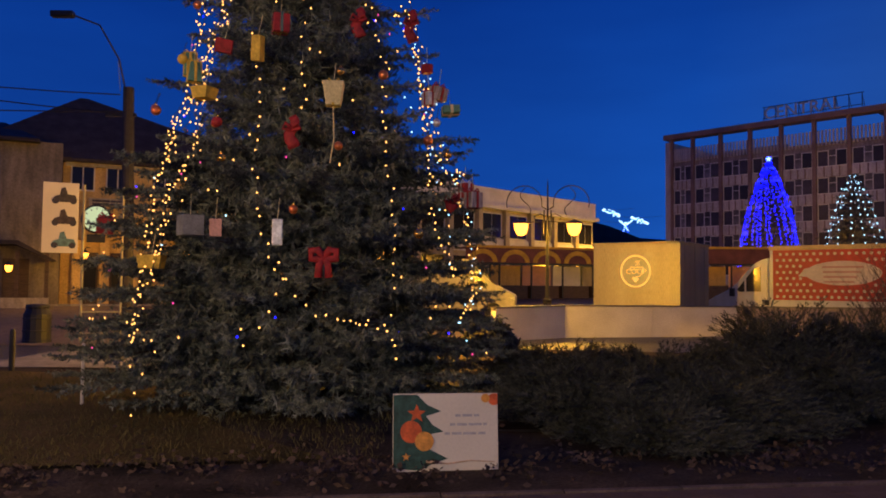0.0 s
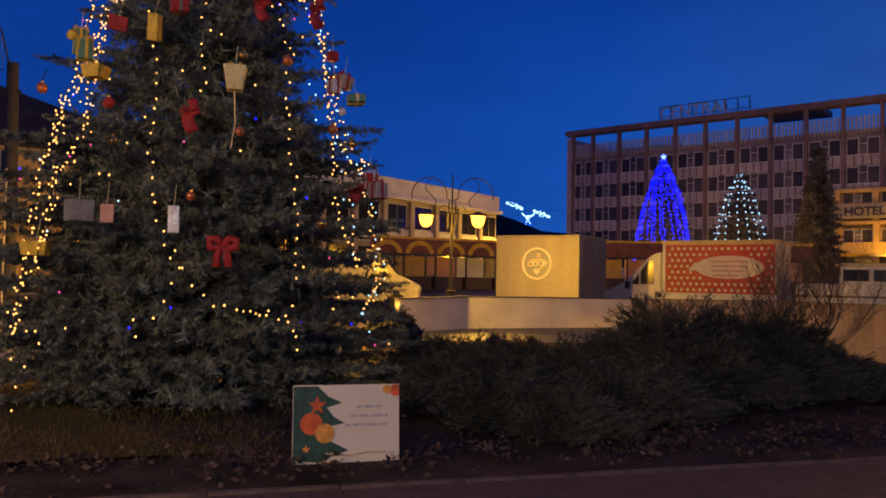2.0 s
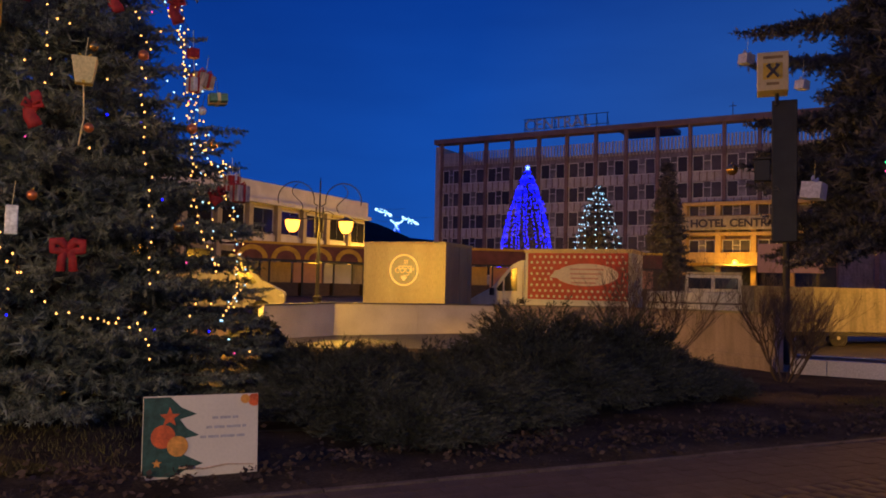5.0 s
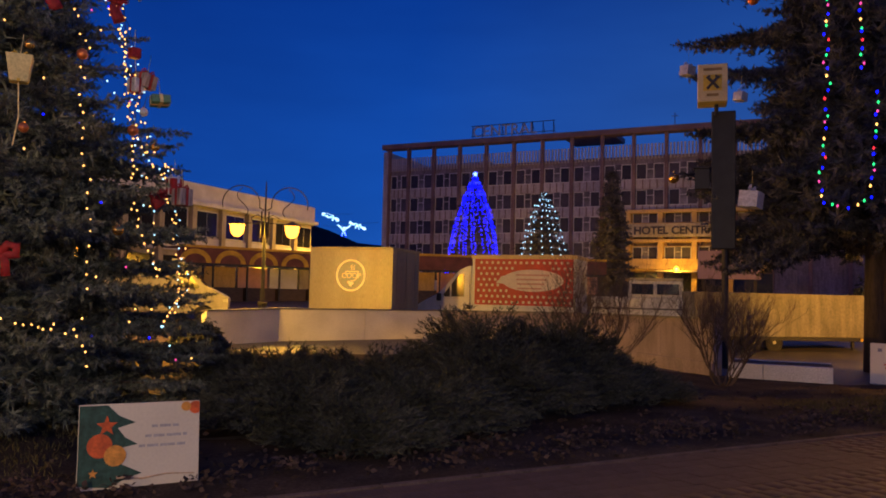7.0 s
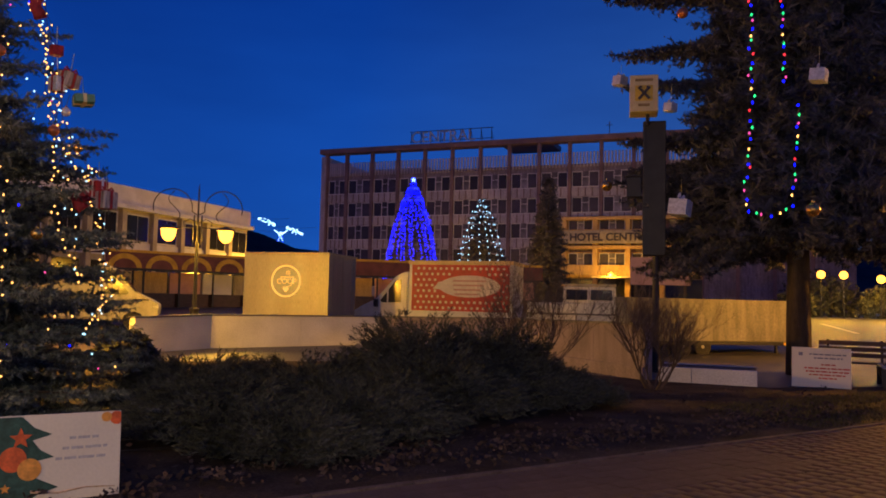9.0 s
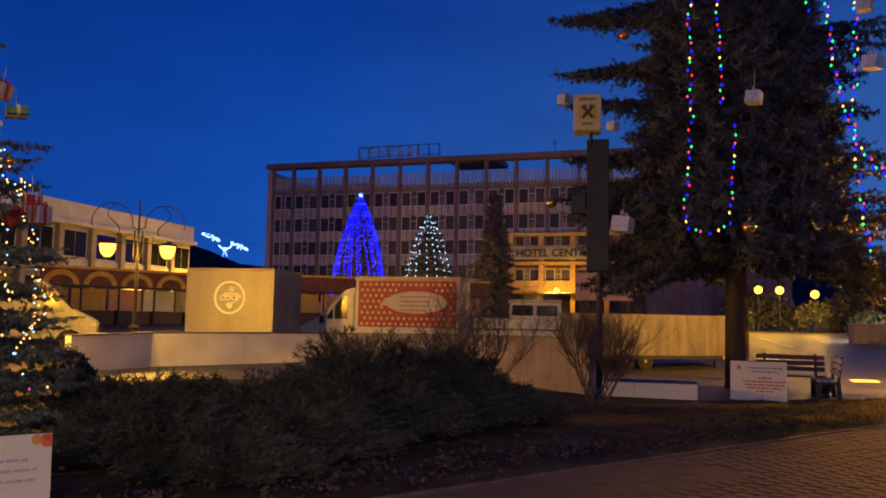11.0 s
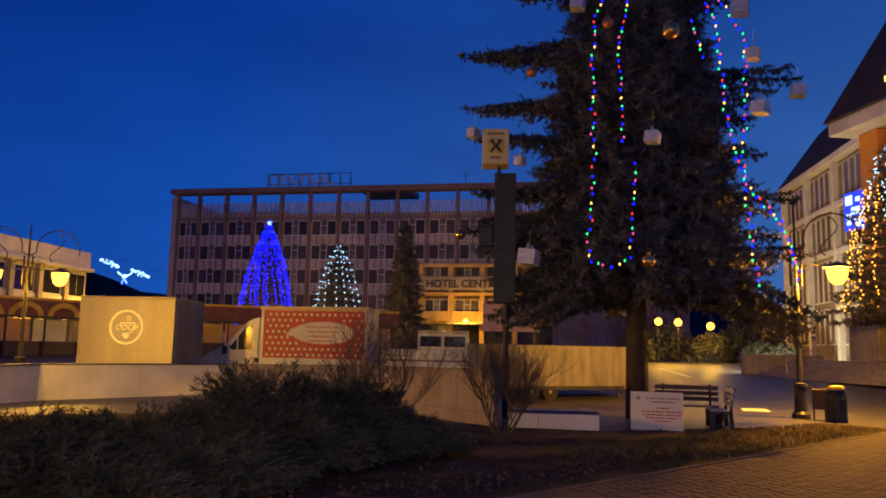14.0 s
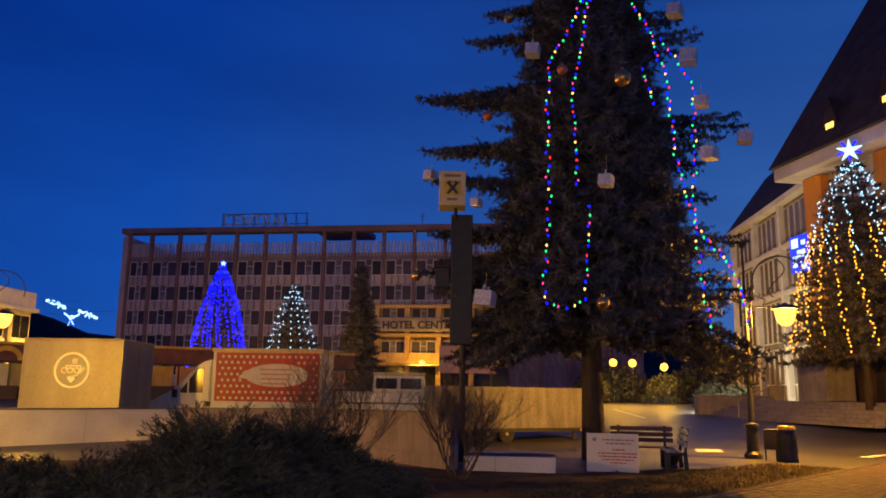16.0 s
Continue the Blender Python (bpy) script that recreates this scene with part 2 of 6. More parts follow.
def prism(bm, outline, y0, y1, mi=0):
    """An outline in x and z, given depth from y0 to y1."""
    a = [bm.verts.new((x, y0, z)) for x, z in outline]
    b = [bm.verts.new((x, y1, z)) for x, z in outline]
    n = len(outline)
    fs = [bm.faces.new(a), bm.faces.new(b[::-1])]
    fs += [bm.faces.new((a[k], b[k], b[(k + 1) % n], a[(k + 1) % n])) for k in range(n)]
    for f in fs:
        f.material_index = mi
    return bm


def raw(name, verts, faces, material, parent=None, label="", smooth=False):
    me = bpy.data.meshes.new(name)
    verts, faces = np.asarray(verts, np.float32), np.asarray(faces, np.int32)
    k = faces.shape[1]
    me.vertices.add(len(verts))
    me.vertices.foreach_set("co", verts.ravel())
    me.loops.add(faces.size)
    me.loops.foreach_set("vertex_index", faces.ravel())
    me.polygons.add(len(faces))
    me.polygons.foreach_set("loop_start", np.arange(0, faces.size, k, dtype=np.int32))
    me.polygons.foreach_set("loop_total", np.full(len(faces), k, np.int32))
    me.update()
    me.validate()
    me.materials.append(material)
    if smooth:
        me.polygons.foreach_set("use_smooth", np.ones(len(faces), bool))
    ob = new(name, me)
    if parent:
        ob.parent = parent
    if label:
        ob["label"] = label
    return ob


def tufts(pos, way, length, blade, wide, n, rng, spread=0.7):
    """Bottle-brush tufts: n blades round each twig end. Returns vertices and triangles."""
    pos, way = np.asarray(pos, float), np.asarray(way, float)
    way /= np.linalg.norm(way, axis=1, keepdims=True) + 1e-9
    k = len(pos)
    ref = np.where(np.abs(way[:, 2:3]) > 0.9, [[1.0, 0, 0]], [[0, 0, 1.0]])
    s = np.cross(way, ref)
    s /= np.linalg.norm(s, axis=1, keepdims=True) + 1e-9
    u = np.cross(s, way)
    length = np.broadcast_to(length, (k,))
    a = rng.uniform(0, 2 * np.pi, (k, n))
    along = rng.uniform(0, 1, (k, n)) * length[:, None]
    out = np.cos(a)[..., None] * s[:, None] + np.sin(a)[..., None] * u[:, None]
    root = pos[:, None] + way[:, None] * along[..., None]
    d = way[:, None] * (1 - spread) + out * spread
    d /= np.linalg.norm(d, axis=2, keepdims=True)
    size = blade * rng.uniform(0.7, 1.25, (k, n, 1))
    flat = np.cross(d, out + 0.3 * rng.normal(size=(k, n, 3)))
    flat /= np.linalg.norm(flat, axis=2, keepdims=True) + 1e-9
    w = wide * rng.uniform(0.7, 1.3, (k, n, 1))
    v = np.stack([root - flat * w / 2, root + flat * w / 2, root + d * size], 2).reshape(-1, 3)
    return v, np.arange(len(v)).reshape(-1, 3)


# ---------------------------------------------------------------- ground
def kerb_y(x):
    return 6.25 + 0.145 * x


def build_ground():
    radii = [0.0, 1.0, 2, 3, 4, 5, 6, 7, 8, 10, 12, 14, 16, 18, 20, 23, 26, 29, 32, 36, 40, 45, 50, 55, 60, 75, 100, 150, 250, 500, 1000, 2500]
    seg = 96
    bm = bmesh.new()
    c = bm.verts.new((0, 0, 0))
    rings = [[bm.verts.new((r * math.cos(a), r * math.sin(a), shade(r))) for a in (2 * math.pi * k / seg for k in range(seg))] for r in radii[1:]]
    for k in range(seg):
        bm.faces.new((c, rings[0][k], rings[0][(k + 1) % seg]))
    for a, b in zip(rings, rings[1:]):
        for k in range(seg):
            bm.faces.new((a[k], b[k], b[(k + 1) % seg], a[(k + 1) % seg]))
    g = part("ground", bm, M_ASPHALT, smooth=True)
    tagged(g, "dark asphalt square, level, rising gently away", "ground", kind="structure")


def sheet(name, outline, material, z, label, category, step=1.0):
    """A flat sheet that follows the ground, laid z above it."""
    bm = bmesh.new()
    f = bm.faces.new([bm.verts.new((x, y, 0)) for x, y in outline])
    x0, x1 = min(p[0] for p in outline), max(p[0] for p in outline)
    y0, y1 = min(p[1] for p in outline), max(p[1] for p in outline)
    for axis, lo, hi in ((0, x0, x1), (1, y0, y1)):
        n = int((hi - lo) / step)
        for k in range(1, n + 1):
            co, no = [0, 0, 0], [0, 0, 0]
            co[axis], no[axis] = lo + k * step, 1
            bmesh.ops.bisect_plane(bm, geom=bm.verts[:] + bm.edges[:] + bm.faces[:], plane_co=co, plane_no=no)
    for v in bm.verts:
        v.co.z = gz(v.co.x, v.co.y) + z + 0.02 * noise.noise((v.co.x * 0.7, v.co.y * 0.7, 0)) * (1 if z < 0.05 and name not in ("road_marking", "pavement", "paved_square") else 0)
    bmesh.ops.recalc_face_normals(bm, faces=bm.faces[:])
    if bm.faces and sum(f.normal.z for f in bm.faces) < 0:
        bmesh.ops.reverse_faces(bm, faces=bm.faces[:])
    return tagged(part(name, bm, material, smooth=True), label, category, kind="structure")


build_ground()
sheet("planting_bed", [(-14, kerb_y(-14)), (14, kerb_y(14)), (19.5, kerb_y(19.5)), (17, 11.5), (13.5, 12.2), (12, 14.2), (9, 20), (1.5, 21), (-4, 15.5), (-9.5, 15.5), (-14, 15)], M_SOIL, 0.012, "dark damp soil bed with dead plants", "planting bed")
sheet("grass_patch", [(-14, kerb_y(-14) + 1.3), (-1.0, kerb_y(-1) + 1.3), (-2.5, 9.0), (-4.5, 12.5), (-6, 14.2), (-14, 14.4)], M_GRASS, 0.045, "short yellowed winter grass beside the tree", "grass", step=0.7)
sheet("grass_patch", [(10.5, kerb_y(10.5) + 0.05), (20.3, kerb_y(20.3) + 0.05), (19.5, 10.8), (16.0, 10.6), (12.5, 9.4)], M_GRASS, 0.045, "worn winter grass beside the pavement", "grass", step=0.7)
sheet("pavement", [(-16, -8), (30, -8), (30, kerb_y(30) - 0.06), (-16, kerb_y(-16) - 0.06)], M_MORTAR, 0.01, "sand-jointed bed of the paved footway", "pavement", step=4)


# ---------------------------------------------------------------- conifers
def conifer(name, at, height, profile, seed, label, needle, dz=0.3, nb=11, z0=0.3, rise=0.1, droop=0.35, station=0.16, blades=8, blade=0.07, wide=0.022, tuft=0.13, top=None, trunk_r=0.2, category="spruce tree", skip=0.0, reach=(0.78, 1.1), sag=(-0.35, 0.12), fan=0.5, extra=(), spread=0.7, core=0.0, core_blade=0.2):
    """A conifer: trunk, limbs in loose whorls, and a crown of needle tufts set along side twigs."""
    rng = np.random.default_rng(seed)
    ob = thing(name, at, label, category)
    bm = bmesh.new()
    tube(bm, [(0, 0, -0.1), (0.02, 0, height * 0.3), (0, 0.03, height * 0.65), (0, 0, height)], trunk_r, 0.02, 10)
    part("trunk", bm, M_BARK, ob, smooth=True)
    limbs = bmesh.new()
    P, D = [], []
    boughs = [(az, z, ln, 0.12, 1.0 if first > 0.3 else 0.2, first) for az, z, ln, first in extra]
    z = z0
    while z < (top or height * 0.985):
        share = z / height
        n = max(4, int(nb * (1 - 0.55 * share)))
        off = rng.uniform(0, 6.28)
        for k in range(n):
            if rng.uniform() >= skip:
                az = off + 2 * np.pi * (k + rng.uniform(-0.3, 0.3)) / n
                boughs.append((az, z + rng.uniform(-0.5, 0.5) * dz, profile(z) * rng.uniform(*reach), rise, droop, 0.18))
        z += dz * (1.0 if share < 0.7 else 0.8)
    f = np.linspace(0, 1, 7)
    for az, zz, ln, up, down, first in boughs:
        o = np.array([np.cos(az), np.sin(az), 0])
        s = np.array([-o[1], o[0], 0])
        line = o[None] * (f * ln)[:, None] + np.array([[0, 0, 1.0]]) * (zz + up * ln * f - down * ln * f ** 2 * (1 - 0.45 * f))[:, None]
        line += s[None] * (rng.normal(0, 0.06) * ln * f ** 2)[:, None]
        tube(limbs, line[:6], max(0.008, 0.016 * ln), 0.005, 4, caps=False)
        m = max(2, int(ln / station))
        for st in (np.arange(m) + rng.uniform(0, 1)) / m:
            if st < first:
                continue
            c = np.array([np.interp(st, f, line[:, q]) for q in range(3)])
            for sg in (-1, 1):
                lt = min((fan * (1 - st) * ln + 0.14) * rng.uniform(0.6, 1.1), 0.85)
                w = o * rng.uniform(0.45, 0.85) + sg * s * rng.uniform(0.6, 1.0) + np.array([0, 0, rng.uniform(*sag)])
                w /= np.linalg.norm(w)
                q = max(1, int(lt / (tuft * 0.8)))
                for j in range(q):
                    P.append(c + w * lt * j / q + rng.normal(0, 0.02, 3))
                    D.append(w + rng.normal(0, 0.22, 3))
            P.append(c)
            D.append(o + rng.normal(0, 0.25, 3))
        P.append(line[-1])
        D.append(o + np.array([0, 0, 0.15]))
    part("branch_work", limbs, M_BARK, ob)["kind"] = "stuff"
    v, t = tufts(P, D, tuft * rng.uniform(0.8, 1.3, len(P)), blade, wide, blades, rng, spread)
    raw("crown", v, t, needle, ob)["kind"] = "stuff"
    if core:
        # the older twigs near the stem, that close the crown
        n = 4200
        z = z0 + (height * 0.95 - z0) * (1 - np.sqrt(1 - rng.uniform(0, 0.96, n)))
        az = rng.uniform(0, 2 * np.pi, n)
        q = np.array([profile(k) for k in z]) * core * np.sqrt(rng.uniform(0.05, 1, n))
        o = np.stack([np.cos(az), np.sin(az), np.zeros(n)], 1)
        v, t = tufts(o * q[:, None] + np.stack([0 * z, 0 * z, z], 1), o + rng.normal(0, 0.35, (n, 3)), core_blade * 1.6, core_blade, core_blade * 0.15, 20, rng, 0.6)
        raw("inner_crown", v, t, needle, ob)["kind"] = "stuff"
    return ob


def cone_of(pairs):
    zs, rs = zip(*pairs)
    return lambda z: float(np.interp(z, zs, rs))


LEFT_TREE, LEFT_R = (-1.98, 11.1), cone_of([(0, 2.5), (0.6, 2.8), (1.8, 2.65), (3.2, 2.3), (4.6, 1.75), (5.8, 1.42), (11.5, 0.1)])
RIGHT_TREE, RIGHT_R = (16.9, 14.4), cone_of([(1.8, 3.3), (3.0, 3.7), (5.0, 3.6), (7.0, 3.0), (9.0, 2.7), (11.0, 2.3), (13.0, 1.8), (18.5, 0.15)])
# the spruce has grown wider along the bed than across it
SIDE_BOUGHS = [(math.radians(a + d), z + 0.05 * (d % 3), 3.2 - 0.27 * z + 0.006 * d, 0.18) for a in (10, 190) for z in (0.35, 0.7, 1.05, 1.45, 1.85, 2.3, 2.75, 3.2) for d in (-28, -9, 8, 25)]
conifer("blue_spruce", (*LEFT_TREE, 0), 11.8, LEFT_R, 3, "dense blue spruce hung with lights and decorations", M_NEEDLE, dz=0.46, nb=14, z0=0.16, rise=0.30, droop=0.36, station=0.082, blades=17, blade=0.050, wide=0.020, tuft=0.13, trunk_r=0.16, reach=(0.62, 1.2), sag=(-0.30, 0.04), fan=0.36, spread=0.62, core=0.66, core_blade=0.15, extra=SIDE_BOUGHS)
EAST, WEST = math.radians(-49.5), math.radians(130.5)
LONG_BOUGHS = [(WEST - 0.1, 8.9, 4.9), (WEST + 0.15, 10.15, 4.8), (WEST - 0.2, 10.7, 4.4), (WEST, 12.2, 3.4), (WEST + 0.2, 7.6, 4.5), (WEST - 0.25, 5.6, 4.6), (WEST + 0.3, 4.4, 4.3), (WEST - 0.1, 3.6, 3.9), (WEST, 13.1, 2.9), (WEST + 0.1, 5.0, 4.5), (WEST - 0.35, 6.5, 4.4), (WEST + 0.05, 6.2, 4.5),
               (EAST + 0.1, 9.3, 4.3), (EAST - 0.15, 11.6, 3.1), (EAST, 8.4, 3.3), (EAST + 0.2, 7.2, 3.4), (EAST - 0.1, 5.7, 4.0), (EAST + 0.15, 4.4, 4.4), (EAST + 0.1, 12.6, 2.7)]
LOW_BOUGHS = [(EAST - 0.2, 4.6, 4.5), (EAST, 4.2, 4.4), (EAST + 0.15, 3.9, 4.3), (EAST + 0.3, 4.4, 4.5), (WEST - 0.1, 4.0, 3.6), (WEST + 0.2, 4.3, 3.9), (WEST + 0.1, 3.7, 3.0), (WEST + 0.45, 4.1, 3.8), (WEST - 0.35, 4.1, 3.5), (WEST + 0.7, 4.0, 3.4), (WEST - 0.05, 3.6, 2.4)]
BOUGHS = [(az + da, z + dz, ln * k, 0.4 if (az, z, ln) in LOW_BOUGHS else 0.18) for az, z, ln in LONG_BOUGHS + LOW_BOUGHS for da, dz, k in ((0, 0, 1), (0.12, -0.14, 0.9), (-0.11, 0.12, 0.94))]
conifer("tall_spruce", (*RIGHT_TREE, 0), 19.0, RIGHT_R, 5, "tall dark spruce with drooping boughs, hung with coloured lights", M_NEEDLE_D, dz=0.50, nb=14, z0=3.45, rise=0.12, droop=0.34, station=0.125, blades=12, blade=0.11, wide=0.05, tuft=0.21, trunk_r=0.32, skip=0.06, reach=(0.66, 1.1), sag=(-1.1, 0.0), fan=0.30, extra=BOUGHS, core=0.70, core_blade=0.32)


# ---------------------------------------------------------------- terrace wall
WALL = [(1.70, 24.0, 1.0), (4.05, 25.9, 1.05), (10.0, 26.6, 1.05), (12.9, 23.0, 1.12), (11.9, 18.2, 1.2), (11.75, 14.15, 1.25)]


def terrace_wall():
    for n, (a, b) in enumerate(zip(WALL, WALL[1:])):
        d = Vector((b[0] - a[0], b[1] - a[1], 0))
        ln = d.length
        ob = thing("terrace_wall", (a[0], a[1], 0), "low whitewashed rendered wall with a metal coping", "low wall", "terrace walls", "structure", math.atan2(d.y, d.x))
        k = max(1, round(ln / 2.4))
        for j in range(k):
            x0, x1 = ln * j / k + (0.004 if j else -0.08), ln * (j + 1) / k - 0.004
            za, zb = a[2] + (b[2] - a[2]) * j / k, a[2] + (b[2] - a[2]) * (j + 1) / k
            bm = bmesh.new()
            prism(bm, [(x0, -0.1), (x1, -0.1), (x1, zb), (x0, za)], 0, 0.22)
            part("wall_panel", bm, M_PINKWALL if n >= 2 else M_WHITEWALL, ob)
        bm = bmesh.new()
        prism(bm, [(-0.1, a[2]), (ln + 0.03, b[2]), (ln + 0.03, b[2] + 0.045), (-0.1, a[2] + 0.045)], -0.03, 0.25)
        part("coping", bm, M_COPING, ob, "thin dark metal coping")
        if n >= 3:
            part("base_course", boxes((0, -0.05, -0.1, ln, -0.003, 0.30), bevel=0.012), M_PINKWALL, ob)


terrace_wall()


# ---------------------------------------------------------------- kiosk
def facing(a, b):
    return math.atan2(b[1] - a[1], b[0] - a[0])


def kiosk():
    a, b = (5.61, 28.87), (8.13, 26.86)
    ob = thing("coffee_kiosk", (a[0], a[1], gz(*a)), "closed box-shaped steel coffee kiosk with a round logo", "kiosk", turn=facing(a, b))
    w, dp, h = 3.22, 2.85, 3.20
    part("body", boxes((0, 0, 0, w, dp, h - 0.06), bevel=0.015), M_GALV, ob)
    part("roof", boxes((-0.04, -0.04, h - 0.055, w + 0.04, dp + 0.04, h), bevel=0.01), M_GALV, ob)
    for x in (0.0, w):
        part("corner_strip", boxes((x - 0.035, -0.012, 0, x + 0.035, 0.03, h - 0.06)), M_GALV, ob)
    for y in (0.5, 1.45, 2.4):
        part("side_seam", boxes((w - 0.005, y - 0.02, 0.1, w + 0.012, y + 0.02, h - 0.1)), M_GALV, ob)
    # the round sign: a ring, a cup, its handle, three wisps of steam
    sign = part("logo", ring_bm(0.52, 0.58, 0.02), M_LOGO, ob, "pale outline of a coffee cup in a ring")
    sign.matrix_local = pose(1.62, -0.014, 2.16, 90)
    cup = bmesh.new()
    prism(cup, [(-0.20, 0.16), (0.30, 0.16), (0.30, 0.12), (-0.20, 0.12)], 0, 0.01)
    tube(cup, [(-0.2, 0, 0.14), (-0.19, 0, 0.0)], 0.014, seg=5)
    tube(cup, [(0.28, 0, 0.14), (0.26, 0, -0.08), (0.16, 0, -0.18), (0.0, 0, -0.2)], 0.014, seg=5)
    for x in (0.0, 0.06, 0.12):
        tube(cup, [(x, 0, 0.2), (x + 0.03, 0, 0.26), (x, 0, 0.31), (x + 0.03, 0, 0.38)], 0.011, seg=5)
    for x, z in ((-0.06, -0.26), (0.06, -0.28), (0.0, -0.34)):
        tube(cup, [(x, 0.0, z), (x, -0.012, z)], 0.06, seg=10)
    c2 = part("cup_drawing", cup, M_LOGO, sign)
    c2.matrix_local = pose(0, 0, 0, -90)
    word(sign, "COOP", 0.27, (-0.36, -0.10, 0.012), M_LOGO, (0, 0, 0))
    word(sign, "coffee", 0.10, (-0.17, 0.03, 0.012), M_LOGO, (0, 0, 0))
    return ob


def ring_bm(r0, r1, t, seg=40):
    bm = bmesh.new()
    lo = [[bm.verts.new((r * math.cos(a), r * math.sin(a), z)) for a in (2 * math.pi * k / seg for k in range(seg))] for r, z in ((r0, 0), (r1, 0), (r1, t), (r0, t))]
    for i in range(4):
        p, q = lo[i], lo[(i + 1) % 4]
        for k in range(seg):
            bm.faces.new((p[k], p[(k + 1) % seg], q[(k + 1) % seg], q[k]))
    return bm


def word(parent, text, size, at, material, turn=(90, 0, 0), depth=0.004, name="lettering", align="LEFT", bold=0.0):
    """A word in the built-in font, as a mesh."""
    cu = bpy.data.curves.new(name, "FONT")
    cu.body, cu.size, cu.extrude, cu.align_x = text, size, depth, align
    cu.offset = bold
    tmp = new(name, cu)
    bpy.context.view_layer.update()
    me = bpy.data.meshes.new_from_object(tmp.evaluated_get(bpy.context.evaluated_depsgraph_get()))
    bpy.data.objects.remove(tmp)
    me.materials.clear()
    me.materials.append(material)
    ob = new(name, me)
    ob.parent = parent
    ob.matrix_local = pose(*at, *turn)
    return ob


M_LOGO = glow("backlit_logo", (1.0, 0.58, 0.13), 0.95)
M_INK = mat("dark_ink", (0.05, 0.045, 0.06), 0.6, vary=0.1, bump=0)
kiosk()


# ---------------------------------------------------------------- vehicles
def wheel(parent, x, y, r, side):
    """A wheel: tyre and rim, its outer face towards side."""
    bm = bmesh.new()
    lathe(bm, [(r * 0.6, -0.11), (r * 0.93, -0.11), (r, -0.07), (r, 0.07), (r * 0.93, 0.11), (r * 0.6, 0.11)], 20)
    t = part("wheel", bm, M_RUBBER, parent, smooth=False)
    t.matrix_local = pose(x, y, r, 90)
    bm = bmesh.new()
    lathe(bm, [(r * 0.15, 0.115), (r * 0.25, 0.1), (r * 0.5, 0.06), (r * 0.62, 0.112), (r * 0.6, -0.1)], 18)
    k = part("rim", bm, M_RIM, t, "grey steel rim")
    k.matrix_local = pose(0, 0, 0, 0 if side < 0 else 180)
    return t


def van_profile(h):
    """Nose and cab of a delivery van from the side, x forwards to the left."""
    return [(0.0, 0.45), (-0.05, 1.05), (0.25, 1.22), (0.95, 1.52), (1.72, 2.45), (2.05, 2.62), (2.3, 2.66), (2.3, 0.35), (1.35, 0.35), (1.3, 0.62), (1.1, 0.78), (0.85, 0.8), (0.6, 0.7), (0.5, 0.4)]


